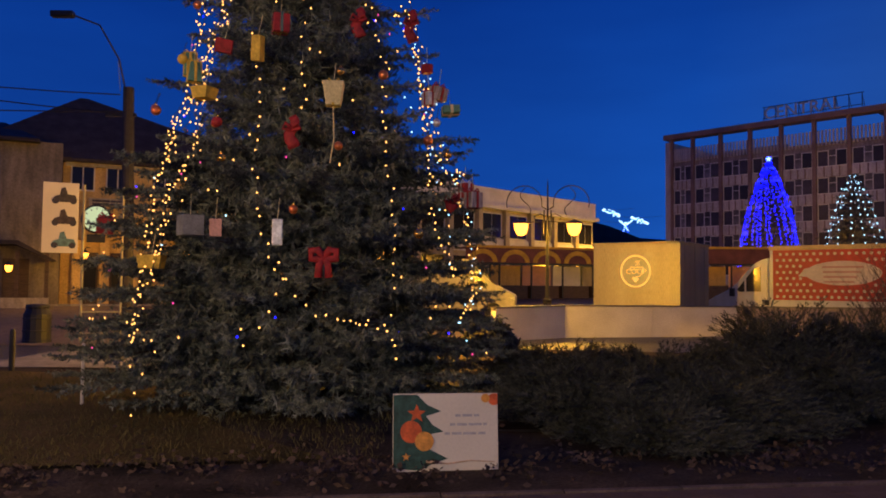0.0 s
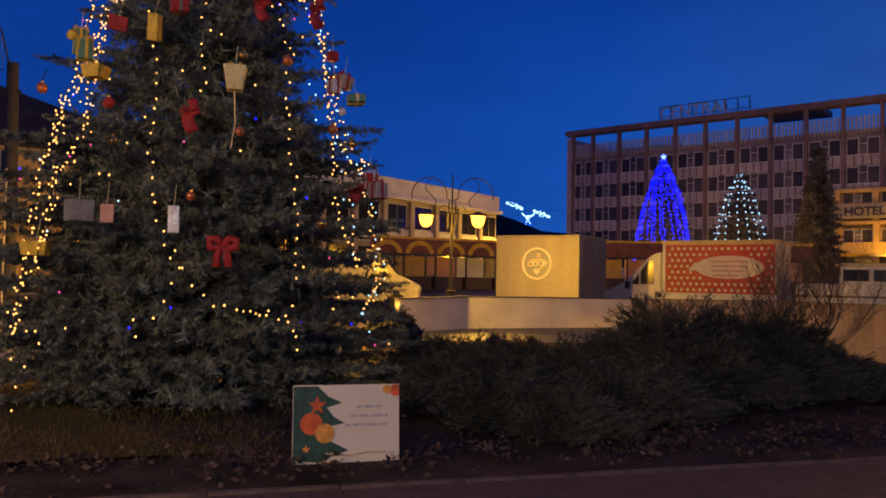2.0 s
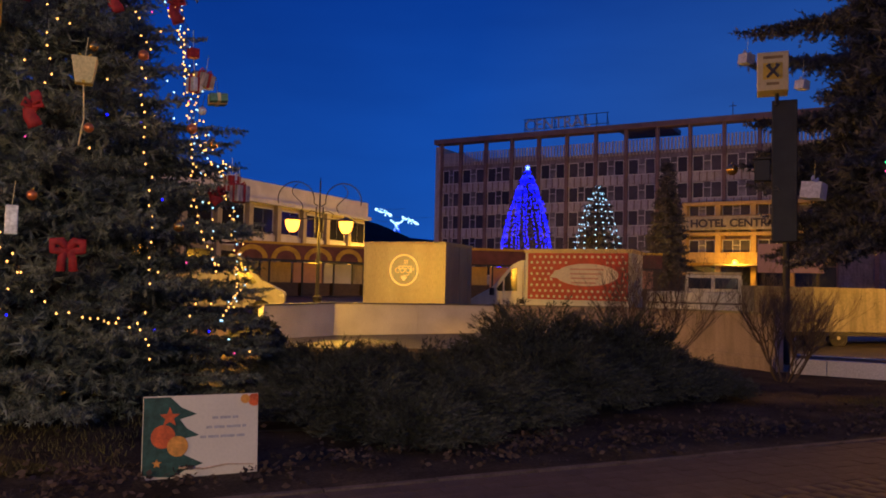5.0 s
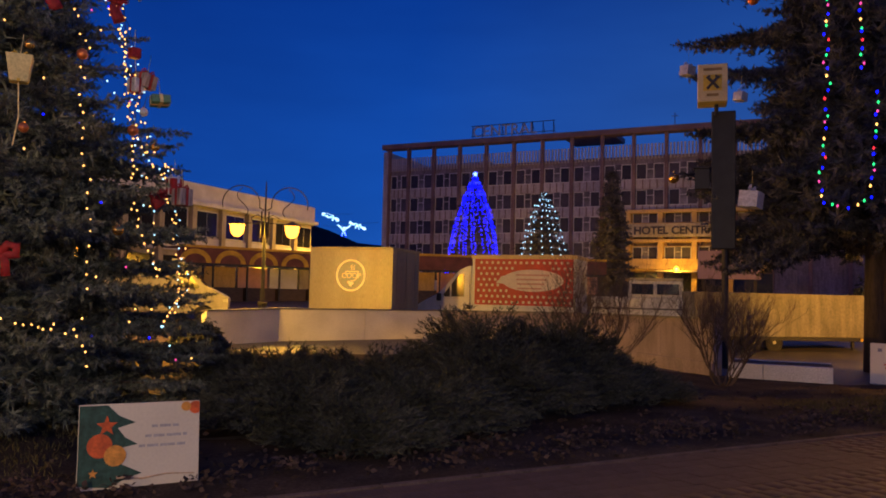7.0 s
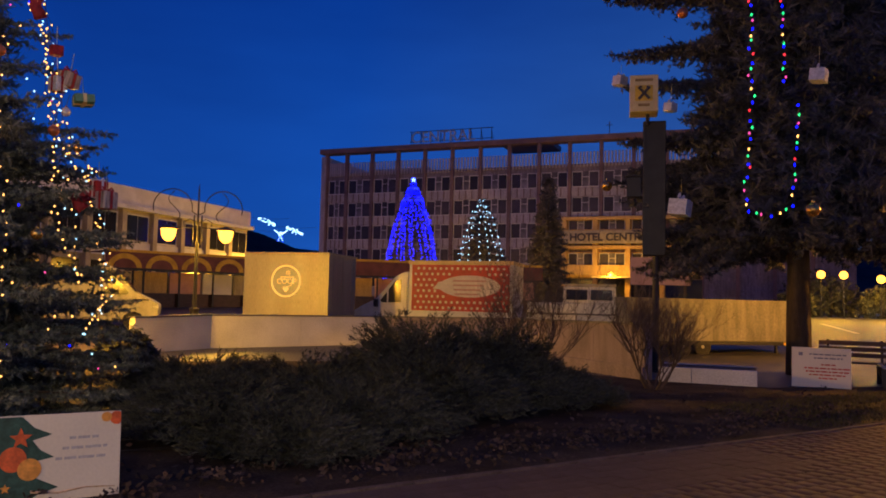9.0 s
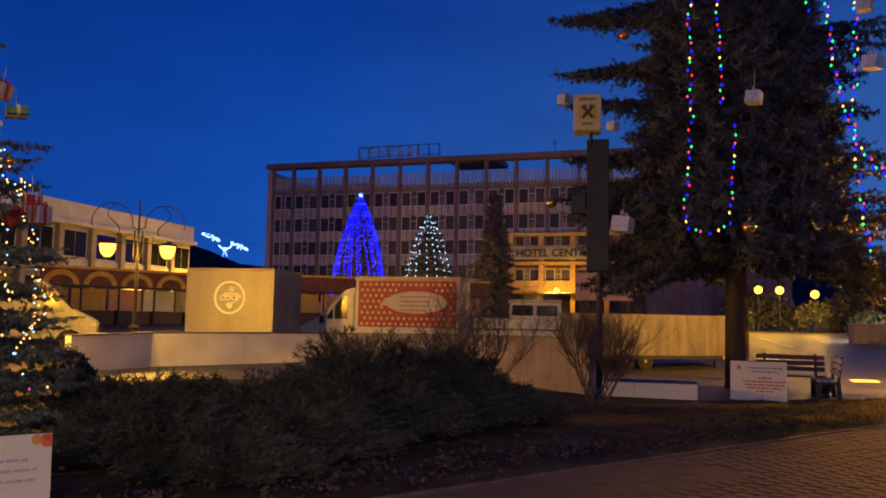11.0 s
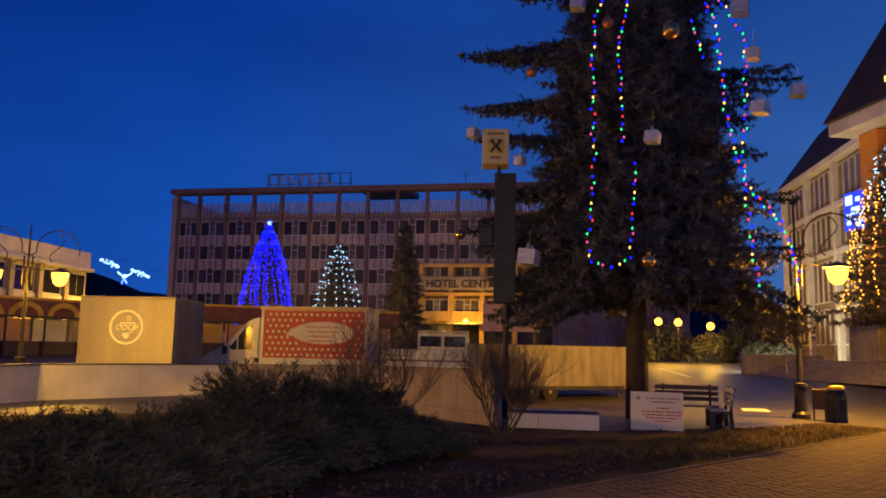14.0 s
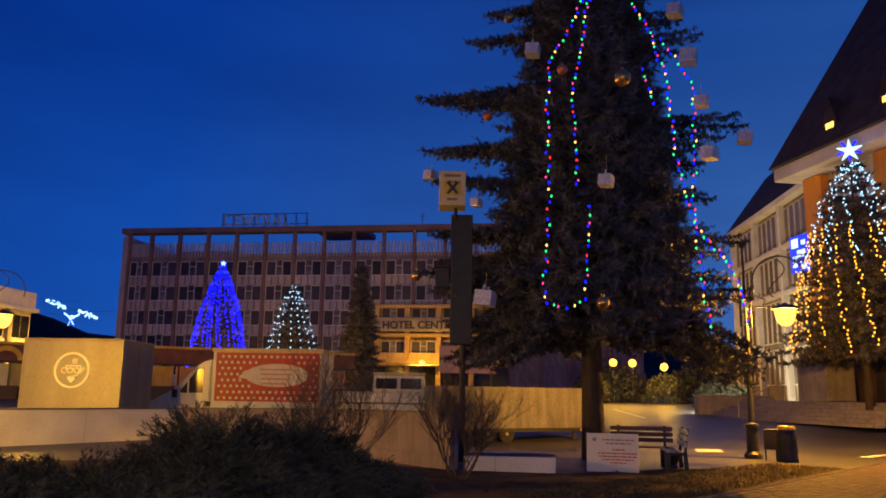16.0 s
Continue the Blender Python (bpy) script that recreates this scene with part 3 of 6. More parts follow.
def van(name, at, turn, label, luton=True, paint=None):
    paint = paint or M_VAN
    ob = thing(name, at, label, "van", turn=turn)
    bm = bmesh.new()
    prism(bm, van_profile(0), 0.0, 1.95)
    bmesh.ops.bevel(bm, geom=[e for e in bm.edges if e.calc_length() > 0.1], offset=0.05, segments=2, affect="EDGES")
    part("cab", bm, paint, ob, smooth=False)
    bm = bmesh.new()
    prism(bm, [(1.12, 1.50), (1.74, 2.28), (1.98, 2.34), (1.98, 1.44), (1.2, 1.42)], -0.012, 0.006)
    part("side_window", bm, M_GLASS, ob, "dark side window")
    part("window_pillar", boxes((1.40, -0.02, 1.43, 1.46, -0.0125, 1.90)), paint, ob)
    part("cab_step_trim", boxes((1.45, -0.012, 0.62, 2.28, -0.002, 0.74), bevel=0.004), M_DARK, ob)
    part("door_seam", boxes((2.2, -0.006, 0.75, 2.215, -0.001, 2.4)), M_DARK, ob)
    bm = bmesh.new()
    prism(bm, [(1.12, 1.50), (1.74, 2.28), (1.98, 2.34), (1.98, 1.44), (1.2, 1.42)], 1.944, 1.962)
    part("side_window", bm, M_GLASS, ob, "dark side window")
    part("bonnet_grille", boxes((0.35, 1.955, 1.2, 0.9, 1.965, 1.25)), M_DARK, ob)
    bm = bmesh.new()
    prism(bm, [(0.90, 1.53), (0.98, 1.53), (1.68, 2.40), (1.64, 2.43)], 0.15, 1.8)
    part("windscreen", bm, M_GLASS, ob, "dark raked windscreen")
    m = part("wing_mirror", boxes((0.9, -0.22, 1.25, 1.05, -0.02, 1.55), bevel=0.03), M_DARK, ob, "black wing mirror")
    part("door_handle", boxes((2.05, -0.03, 1.08, 2.18, -0.002, 1.13), bevel=0.01), M_DARK, ob)
    part("fuel_flap", boxes((2.12, -0.006, 0.95, 2.27, 0.02, 1.12)), M_DARK, ob)
    part("front_bumper", boxes((-0.12, 0.05, 0.3, 0.3, 1.9, 0.62), bevel=0.05), M_DARK, ob)
    part("headlight", boxes((-0.04, 0.0, 0.86, 0.3, 0.25, 1.04), bevel=0.04), M_GLASSLIGHT, ob)
    part("headlight", boxes((-0.04, 1.7, 0.86, 0.3, 1.95, 1.04), bevel=0.04), M_GLASSLIGHT, ob)
    ln = 4.1
    if luton:
        b = part("cargo_box", boxes((2.33, -0.1, 0.75, 2.33 + ln, 2.1, 3.05), bevel=0.03), paint, ob)
        part("roof_edge", boxes((2.3, -0.13, 2.93, 2.36 + ln, 2.13, 3.08), bevel=0.02), M_YELLOWEDGE, b, "yellowish roof edge strip")
        side = part("side_print", boxes((2.45, -0.112, 1.15, 2.2 + ln, -0.102, 2.92)), M_RED, ob, "red side panel with cream spots")
        rng = random.Random(4)
        dot = None
        for i in range(17):
            for j in range(8):
                x, z = 2.6 + i * 0.225 + (0.11 if j % 2 else 0), 1.27 + j * 0.215
                if ((x - 4.75) / 1.35) ** 2 + ((z - 2.1) / 0.52) ** 2 < 1 or x > 2.15 + ln:
                    continue
                if dot is None:
                    o = part("spot", tube(bmesh.new(), [(0, 0, 0), (0, -0.008, 0)], 0.055, seg=10), M_DOT, side)
                    dot = o.data
                else:
                    o = new("spot", dot)
                    o.parent = side
                o.location = (x, -0.110, z)
        oval = bmesh.new()
        vs = [(4.75 + 1.2 * math.cos(a), 2.1 + 0.42 * math.sin(a)) for a in (2 * math.pi * k / 32 for k in range(32))]
        prism(oval, vs, -0.118, -0.105)
        prism(oval, [(3.3, 2.0), (3.75, 1.95), (3.75, 2.3), (3.5, 2.25), (3.45, 2.15)], -0.116, -0.105)
        part("oval_badge", oval, M_DOT, side, "cream oval badge")
        for k in range(4):
            part("badge_line", boxes((4.1 + 0.02 * k, -0.124, 2.28 - 0.17 * k, 5.4 - 0.1 * k, -0.119, 2.34 - 0.17 * k)), M_REDPALE, side)
    else:
        part("cargo_body", boxes((2.2, 0, 0.4, 2.2 + ln * 0.85, 1.95, 2.42), bevel=0.12), paint, ob)
    part("sill", boxes((2.3, 0.02, 0.42, 2.3 + ln, 1.9, 0.74)), M_DARK, ob)
    for x in (0.95, 2.33 + ln - 1.2):
        for y, s in ((0.08, -1), (1.88, 1)):
            wheel(ob, x, y, 0.35, s)
    return ob


M_GLASSLIGHT = mat("headlight_lens", (0.55, 0.55, 0.55), 0.15, vary=0.05, bump=0)
M_YELLOWEDGE = mat("yellowed_edge_strip", (0.62, 0.46, 0.18), 0.5, vary=0.1, bump=0)
M_REDPALE = mat("faded_red_print", (0.55, 0.30, 0.25), 0.6, vary=0.1, bump=0)


def place_van():
    a, b = (11.9, 28.2), (15.25, 25.3)
    t = facing(a, b)
    o = Vector(a) - Vector((math.cos(t), math.sin(t))) * 2.4
    van("delivery_van", (o.x, o.y, gz(*a)), t, "white box van with red spotted sides, parked behind the wall")


place_van()
# white paint toned down, since the nearby lamps light this van too strongly
van("panel_van", (3.35, 35.6, gz(0, 33)), math.radians(172), "white panel van parked beyond the wall, half hidden", luton=False, paint=mat("dusty_white_paint", (0.30, 0.29, 0.26), 0.4, vary=0.08, bump=0.0, stain=0.2))


# ---------------------------------------------------------------- street lamps
def street_lamp(at, turn, label, heads=2, height=5.6, watts=1300, group="street lamps", colour=AMBER):
    ob = thing("street_lamp", at, label, "street lamp", group, turn=turn)
    bm = bmesh.new()
    lathe(bm, [(0.24, 0), (0.24, 0.12), (0.17, 0.2), (0.16, 0.85), (0.2, 0.9), (0.2, 0.96), (0.1, 1.0)], 12)
    part("pedestal", bm, M_IRON, ob)
    bm = bmesh.new()
    tube(bm, [(0, 0, 0.98), (0, 0, height - 2.0)], 0.085, 0.065, 10)
    tube(bm, [(0, 0, height - 2.0), (0, 0, height)], 0.045, 0.03, 8)
    for dx in (-0.14, 0.14):
        tube(bm, [(dx, 0, height - 2.05), (dx, 0, height - 1.0)], 0.03, seg=6)
    tube(bm, [(0, 0, height), (0, 0, height + 0.25)], 0.03, 0.004, 6)
    part("pole", bm, M_IRON, ob)
    for s in (-1, 1)[:heads] if heads == 2 else (1,):
        bm = bmesh.new()
        R = 0.72
        cx, cz = s * 0.95, height - 0.72
        tube(bm, [(s * 0.05, 0, cz - 0.25)] + [(cx - s * R * math.cos(a), 0, cz + R * math.sin(a)) for a in (math.radians(d) for d in range(-10, 206, 12))], 0.022, seg=6)
        tube(bm, [(cx + s * (-0.05 + 0.22 * math.sin(a)), 0, cz + 0.65 - 0.2 * a) for a in (0.3 * k for k in range(22)) if 0.2 * a < 1.2], 0.018, seg=5)
        tube(bm, [(s * 0.06, 0, cz - 0.55), (s * 0.3, 0, cz - 0.42), (s * 0.55, 0, cz - 0.55), (s * 0.5, 0, cz - 0.7)], 0.018, seg=5)
        tube(bm, [(s * 0.05, 0, cz - 0.75), (cx, 0, cz - 0.78)], 0.02, seg=5)
        arm = part("scroll_arm", bm, M_IRON, ob)
        hx = cx + s * 0.12
        hb = height - 1.72
        bm = bmesh.new()
        tube(bm, [(hx, 0, cz - 0.78), (hx, 0, hb + 0.2)], 0.02, seg=5)
        lathe(bm, [(0.03, 0.34), (0.1, 0.3), (0.3, 0.24), (0.38, 0.18), (0.37, 0.16), (0.02, 0.17)], 14, (hx, 0, hb))
        part("lamp_hood", bm, M_IRON, arm)
        bm = bmesh.new()
        lathe(bm, [(0.0, -0.33), (0.12, -0.31), (0.22, -0.20), (0.27, -0.04), (0.29, 0.15), (0.0, 0.155)], 16, (hx, 0, hb))
        g = part("lamp_globe", bm, M_BULB, arm, "glowing amber lamp glass", smooth=True)
        g.visible_shadow = False
        p = ob.matrix_basis @ Vector((hx, 0, hb - 0.05))
        lamp_light(p.x, p.y, p.z, watts, colour)
    return ob


street_lamp((4.25, 31.75, gz(4, 32)), math.radians(-8), "black iron street lamp with two lit scroll-arm lanterns", watts=800)
street_lamp((21.5, 12.45, 0), math.radians(-63), "black iron street lamp with scroll arms, one lantern lit", heads=1, watts=5600, height=5.8, colour=(1.0, 0.43, 0.03))
# unseen lamps behind and left of the standpoint, added to light the foreground
street_lamp((-3.0, -6.0, 0), math.radians(10), "added unseen black iron street lamp, two lit lanterns, beside the footway", watts=980, colour=(1.0, 0.73, 0.44))
street_lamp((-8.0, 2.2, 0), math.radians(80), "added unseen black iron street lamp, two lit lanterns, beside the footway", watts=480, colour=(1.0, 0.60, 0.24))


# ---------------------------------------------------------------- hotel
HOTEL_P, HOTEL_U = Vector((29.28, 100.84, 0)), math.atan2(-0.721, 0.693)
BAYS = [0.35] + [3.3 + 3.72 * k for k in range(17)]


def hotel():
    ob = thing("hotel_building", (HOTEL_P.x, HOTEL_P.y, 1.1), "grey-lilac concrete hotel block with rows of windows", "building", turn=HOTEL_U)
    ln, dp = BAYS[-1] + 0.4, 16.0
    zw = 16.85
    part("wall", boxes((0, 0.25, 0, ln, dp, zw), bevel=0.0), M_HOTELWALL, ob)
    part("gable_edge", boxes((-0.35, -0.35, 0, 0.3, dp, 19.4)), M_HOTELPANEL, ob)
    part("roof_beam", boxes((-0.6, -0.5, 19.75, ln + 0.5, 1.2, 20.4), bevel=0.03), M_HOTELPIER, ob, "rust-red concrete beam along the roof")
    part("roof_slab", boxes((0.0, 0.26, zw + 0.01, ln, dp, zw + 0.3)), M_HOTELWALL, ob)
    part("back_beam", boxes((-0.3, dp - 1.2, 17.2, 9.0, dp - 0.2, 20.2)), M_HOTELWALL, ob)
    slat = boxes((0, 0, 0, 0.2, 0.14, 1.75))
    rib = boxes((0, -0.07, 0, 0.1, 0.018, 1.1))
    rm = part("spandrel_rib", rib, M_HOTELPIER, ob).data
    sm = part("slat", slat, M_HOTELPANEL, ob, "pale concrete slat").data
    win_mesh = {}
    for i, (x0, x1) in enumerate(zip(BAYS, BAYS[1:])):
        part("pier", boxes((x0 - 0.2, -0.22, 0, x0 + 0.2, 0.3, 19.75), bevel=0.02), M_HOTELPIER, ob)
        for k in range(8):
            s = new("slat", sm)
            s.parent = ob
            s.location = (x0 + 0.35 + k * (x1 - x0 - 0.5) / 8, 0.0, 16.75)
        for z in (14.35, 11.3, 8.3, 5.25, 2.2):
            if x0 > 32 and z < 9.5:
                continue
            p = part("spandrel_panel", boxes((x0 + 0.22, 0.02, z - 1.15, x1 - 0.22, 0.28, z - 0.04)), M_HOTELPANEL, ob)
            for k in range(1, 4):
                q = new("spandrel_rib", rm)
                q.parent = ob
                q.location = (x0 + 0.17 + (x1 - x0 - 0.44) * k / 4, 0.0, z - 1.14)
            w = x1 - x0 - 0.5
            key = round(w, 2)
            o = thing_window(ob, (x0 + 0.25, 0.08, z), w, 1.85, win_mesh, key)
    # the roof sign on its frame
    s = thing("roof_sign", (HOTEL_P.x, HOTEL_P.y, 20.4 + 1.1), "unlit roof sign of large pale letters on a frame", "roof sign", turn=HOTEL_U)
    fr = bmesh.new()
    for x in np.linspace(12.4, 23.2, 9):
        tube(fr, [(x, 0.2, 0), (x, 0.2, 1.75)], 0.05, seg=4)
        tube(fr, [(x, 0.2, 1.6), (x, 1.2, 0)], 0.04, seg=4)
    for z in (0.45, 1.75):
        tube(fr, [(12.2, 0.2, z), (23.4, 0.2, z)], 0.05, seg=4)
    part("sign_frame", fr, M_IRON, s)
    word(s, "CENTRAL", 2.0, (12.4, 0.1, 0.3), M_LETTER, (90, 0, 0), 0.06)
    pent = boxes((23.5, 4, 20.4, 30, 9, 21.0))
    part("stair_head", pent, M_HOTELWALL, ob)
    mast = bmesh.new()
    tube(mast, [(37.2, 3, 20.2), (37.2, 3, 22.6)], 0.05, seg=5)
    tube(mast, [(36.8, 3, 22.2), (37.6, 3, 22.2)], 0.04, seg=4)
    part("aerial", mast, M_HOTELPIER, ob)
    # the ochre entrance part
    for x in (32.7, 36.3, 40.0, 43.8):
        part("ochre_pier", boxes((x - 0.28, -1.0, 0, x + 0.28, 0.2, 10.75), bevel=0.02), M_OCHRE, ob)
    for z, h in ((10.3, 0.4), (6.95, 0.35), (3.9, 0.5)):
        part("ochre_band", boxes((32.4, -1.15, z, 48, 0.2, z + h), bevel=0.02), M_OCHRE, ob)
    part("sign_band", boxes((32.6, -1.3, 7.55, 48, -0.9, 9.05), bevel=0.02), M_CREAM, ob, "cream sign band")
    for z in (9.1, 5.0):
        for x0, x1 in ((32.98, 36.02), (36.58, 39.72), (40.28, 43.5)):
            part("balcony_wall", boxes((x0, -0.95, z - 0.9, x1, -0.8, z + 0.1)), M_OCHRE, ob)
            thing_window(ob, (x0 + 0.1, -0.38, z - 0.2), x1 - x0 - 0.2, 1.7, win_mesh, round(x1 - x0, 2) + 100)
            part("recess_wall", boxes((x0, -0.25, z - 1.4, x1, 0.2, z + 1.6)), M_OCHRE, ob)
    word(ob, "HOTEL CENTRAL", 1.22, (33.4, -1.32, 7.87), M_INK, (90, 0, 0), 0.05, bold=0.035)
    part("awning", boxes((36.2, -3.2, 3.55, 44.5, -1.2, 3.75), bevel=0.03), M_CREAM, ob, "cream awning over the entrance")
    part("shop_front", boxes((32.9, -0.28, 0.3, 48, -0.2, 3.5)), M_GLASS, ob)
    bm = bmesh.new()
    lathe(bm, [(0.02, -0.3), (0.25, -0.15), (0.3, 0.05), (0.05, 0.25)], 12, (38.5, -3.4, 3.9))
    part("entrance_lamp", bm, M_BULB, ob, "lit entrance lamp").visible_shadow = False


M_LETTER = mat("dull_letter_sheet", (0.42, 0.42, 0.46), 0.6, vary=0.2, bump=0)


M_BRIGHTPANE = mat("pale_curtained_pane", (0.15, 0.135, 0.145), 0.4, vary=0.4, scale=0.8, fine=5, bump=0, rand=0.7)


def thing_window(parent, at, w, h, cache, key):
    """A three-light window with frame and panes; repeats share their meshes."""
    if key not in cache:
        t = 0.09
        f = part("window", boxes((-0.02, -0.04, -0.03, w + 0.02, 0.065, 0.07)), M_FRAME, parent)
        kids = [part("mullion", boxes((x, 0, 0.072, x + t, 0.06, h)), M_FRAME, f) for x in (0, w * 0.36, w * 0.62, w - t)]
        kids.append(part("head_bar", boxes((t + 0.002, 0.002, h - t, w * 0.36 - 0.002, 0.058, h)), M_FRAME, f))
        kids.append(part("head_bar", boxes((w * 0.62 + t + 0.002, 0.002, h - t, w - t - 0.002, 0.058, h)), M_FRAME, f))
        kids.append(part("transom", boxes((w * 0.36 + t + 0.002, 0.001, h * 0.62, w * 0.62 - 0.002, 0.059, h * 0.62 + 0.07)), M_FRAME, f))
        for x0, x1 in ((t, w * 0.36), (w * 0.36 + t, w * 0.62), (w * 0.62 + t, w - t)):
            kids.append(part("pane", boxes((x0, 0.07, 0.075, x1, 0.085, h - 0.01)), M_BRIGHTPANE if x0 > t and x1 < w - 2 * t else M_CURTAIN, f))
        cache[key] = (f.data, [(k.name.split(".")[0], k.data) for k in kids])
        f.location = at
        return f
    a, rest = cache[key]
    f = new("window", a)
    f.parent = parent
    for name, data in rest:
        new(name, data).parent = f
    f.location = at
    return f


hotel()
_e = HOTEL_P + Matrix.Rotation(HOTEL_U, 3, "Z") @ Vector((38.5, -3.9, 0))
lamp_light(_e.x, _e.y, 4.9, 900)


# ---------------------------------------------------------------- low plants
def juniper(at, r, h, seed, stems=360):
    rng = np.random.default_rng(seed)
    ob = thing("juniper_bush", (*at, 0), "spreading dark green juniper with feathery sprays", "shrub", "juniper bed")
    P, D = [], []
    limbs = bmesh.new()
    for i in range(stems):
        az = rng.uniform(0, 6.28)
        o = np.array([math.cos(az), math.sin(az), 0])
        reach = r * math.sqrt(rng.uniform(0.12, 1.15))
        top = h * (1.12 - 0.75 * (reach / r) ** 1.6) * rng.uniform(0.62, 1.06) * (1.25 if rng.uniform() < 0.03 else 1.0)
        f = np.linspace(0, 1, 6)
        bend = rng.normal(0, 0.15)
        line = o * (f * reach)[:, None] + np.array([-o[1], o[0], 0]) * (bend * f ** 2)[:, None] + np.array([0, 0, 1.0]) * (top * (1.5 * f - 0.5 * f ** 2.4))[:, None]
        if i % 8 == 0:
            tube(limbs, line[:5], 0.012, 0.004, 4, caps=False)
        n = 11
        for st in np.linspace(0.35, 1.0, n):
            c = np.array([np.interp(st, f, line[:, q]) for q in range(3)])
            w = (line[-1] - line[-3]) / (np.linalg.norm(line[-1] - line[-3]) + 1e-6)
            for sg in (-1, 1):
                P.append(c + rng.normal(0, 0.025, 3))
                D.append(w + sg * np.array([-o[1], o[0], 0]) * rng.uniform(0.2, 0.9) + rng.normal(0, 0.2, 3) + np.array([0, 0, 0.12]))
    part("stems", limbs, M_BARK, ob)
    v, t = tufts(P, D, 0.15, 0.066, 0.014, 10, rng, 0.42)
    raw("foliage", v, t, M_JUNIPER, ob)["kind"] = "stuff"


for n, (x, y, r, h) in enumerate(((1.8, 9.7, 1.25, 0.72), (3.3, 9.5, 1.35, 0.62), (1.7, 11.5, 1.25, 0.80), (3.3, 11.7, 1.5, 0.76), (4.9, 10.5, 1.45, 0.85), (5.3, 12.2, 1.45, 1.42), (6.7, 12.1, 1.35, 1.30), (7.0, 12.7, 1.0, 0.95), (6.4, 11.0, 1.2, 0.75), (2.3, 8.6, 0.95, 0.42), (7.6, 11.4, 1.05, 0.5))):
    juniper((x, y), r, h, 40 + n)


def bare_shrub(at, h, r, seed, label):
    rng = random.Random(seed)
    ob = thing("bare_shrub", (*at, 0), label, "shrub", "bare shrubs")

    def grow(bm, p, d, ln, rad, depth):
        pts = [p]
        for k in range(4):
            d = (d + Vector((rng.gauss(0, 0.16), rng.gauss(0, 0.16), 0.09))).normalized()
            pts.append(pts[-1] + d * ln / 4)
        tube(bm, pts, rad, rad * 0.55, 5 if depth < 2 else 3, caps=False)
        if depth < 3:
            for k in range((6, 6, 4)[depth]):
                q = pts[rng.choice((2, 3, 4))]
                grow(bm, q, (d + Vector((rng.gauss(0, 0.5), rng.gauss(0, 0.5), rng.uniform(-0.05, 0.3)))).normalized(), ln * rng.uniform(0.5, 0.75), rad * 0.5, depth + 1)

    for k in range(12):
        bm = bmesh.new()
        a = 2 * math.pi * k / 12 + rng.uniform(-0.3, 0.3)
        grow(bm, Vector((0.12 * math.cos(a), 0.12 * math.sin(a), -0.02)), Vector((r * 0.6 * math.cos(a), r * 0.6 * math.sin(a), h * rng.uniform(0.4, 0.8))).normalized(), h * rng.uniform(0.38, 0.55), rng.uniform(0.011, 0.024), 0)
        part("stem", bm, M_TWIG, ob)


bare_shrub((8.05, 13.1), 2.9, 1.7, 2, "leafless many-stemmed shrub behind the juniper")
bare_shrub((10.7, 12.6), 2.2, 1.6, 7, "leafless twiggy shrub beside the low planter")


def leaf_litter():
    """Withered bedding plants and leaves along the bed's edge."""
    rng = np.random.default_rng(8)
    V, F = [], []
    for k in range(9500):
        if k < 8000:
            x = rng.uniform(-7, 12)
            y = kerb_y(x) + 0.85 + rng.normal(0, 0.28) + 0.35 * noise.noise((x * 0.8, 1.0, 7))
            heap = noise.noise((x * 1.6, y * 2.2, 3)) + 0.5 * noise.noise((x * 5, y * 5, 9))
            if heap < 0.05 or y < kerb_y(x) + 0.1:
                continue
            hump = 0.05 + 0.28 * heap
        else:
            x = rng.uniform(-7, 15)
            y = kerb_y(x) + rng.uniform(0.05, 4.0)
            hump = 0.03
        c = np.array([x, y, 0.02 + rng.uniform(0, 1) * hump])
        a, b = rng.normal(size=3), rng.normal(size=3)
        a /= np.linalg.norm(a)
        b -= a * (a @ b)
        b /= np.linalg.norm(b)
        s = rng.uniform(0.018, 0.05)
        a[2] *= 0.6
        i = len(V)
        V += [c - a * s, c + b * s * 0.55, c + a * s, c - b * s * 0.55]
        F.append((i, i + 1, i + 2, i + 3))
    m = mat("withered_leaves", (0.060, 0.038, 0.034), 0.9, vary=0.3, bump=0, island=0.7, second=(0.085, 0.058, 0.045))
    tagged(raw("leaf_litter", V, F, m), "brown withered leaves and dead bedding plants", "leaf litter", kind="stuff")


def grass_blades():
    rng = np.random.default_rng(9)
    n = 26000
    left = rng.uniform(size=n) < 0.55
    x = np.where(left, rng.uniform(-9, -0.6, n), rng.uniform(9.5, 20, n))
    y = np.where(left, rng.uniform(6.6, 14.0, n), kerb_y(x) + rng.uniform(0.1, 2.4, n))
    keep = np.where(left, y > kerb_y(x) + 1.2, y < 11)
    x, y = x[keep], y[keep]
    n = len(x)
    a = rng.uniform(0, 6.28, n)
    h = rng.uniform(0.03, 0.085, n)
    w = 0.006
    base = np.stack([x, y, np.full(n, 0.04)], 1)
    side = np.stack([np.cos(a) * w, np.sin(a) * w, np.zeros(n)], 1)
    tip = base + np.stack([rng.normal(0, 0.03, n), rng.normal(0, 0.03, n), h], 1)
    v = np.stack([base - side, base + side, tip], 1).reshape(-1, 3)
    m = mat("grass_blade", (0.085, 0.075, 0.022), 0.9, vary=0.3, bump=0, island=0.4)
    tagged(raw("grass_blades", v, np.arange(len(v)).reshape(-1, 3), m), "short yellow-green winter grass blades", "grass", kind="stuff")


leaf_litter()
grass_blades()


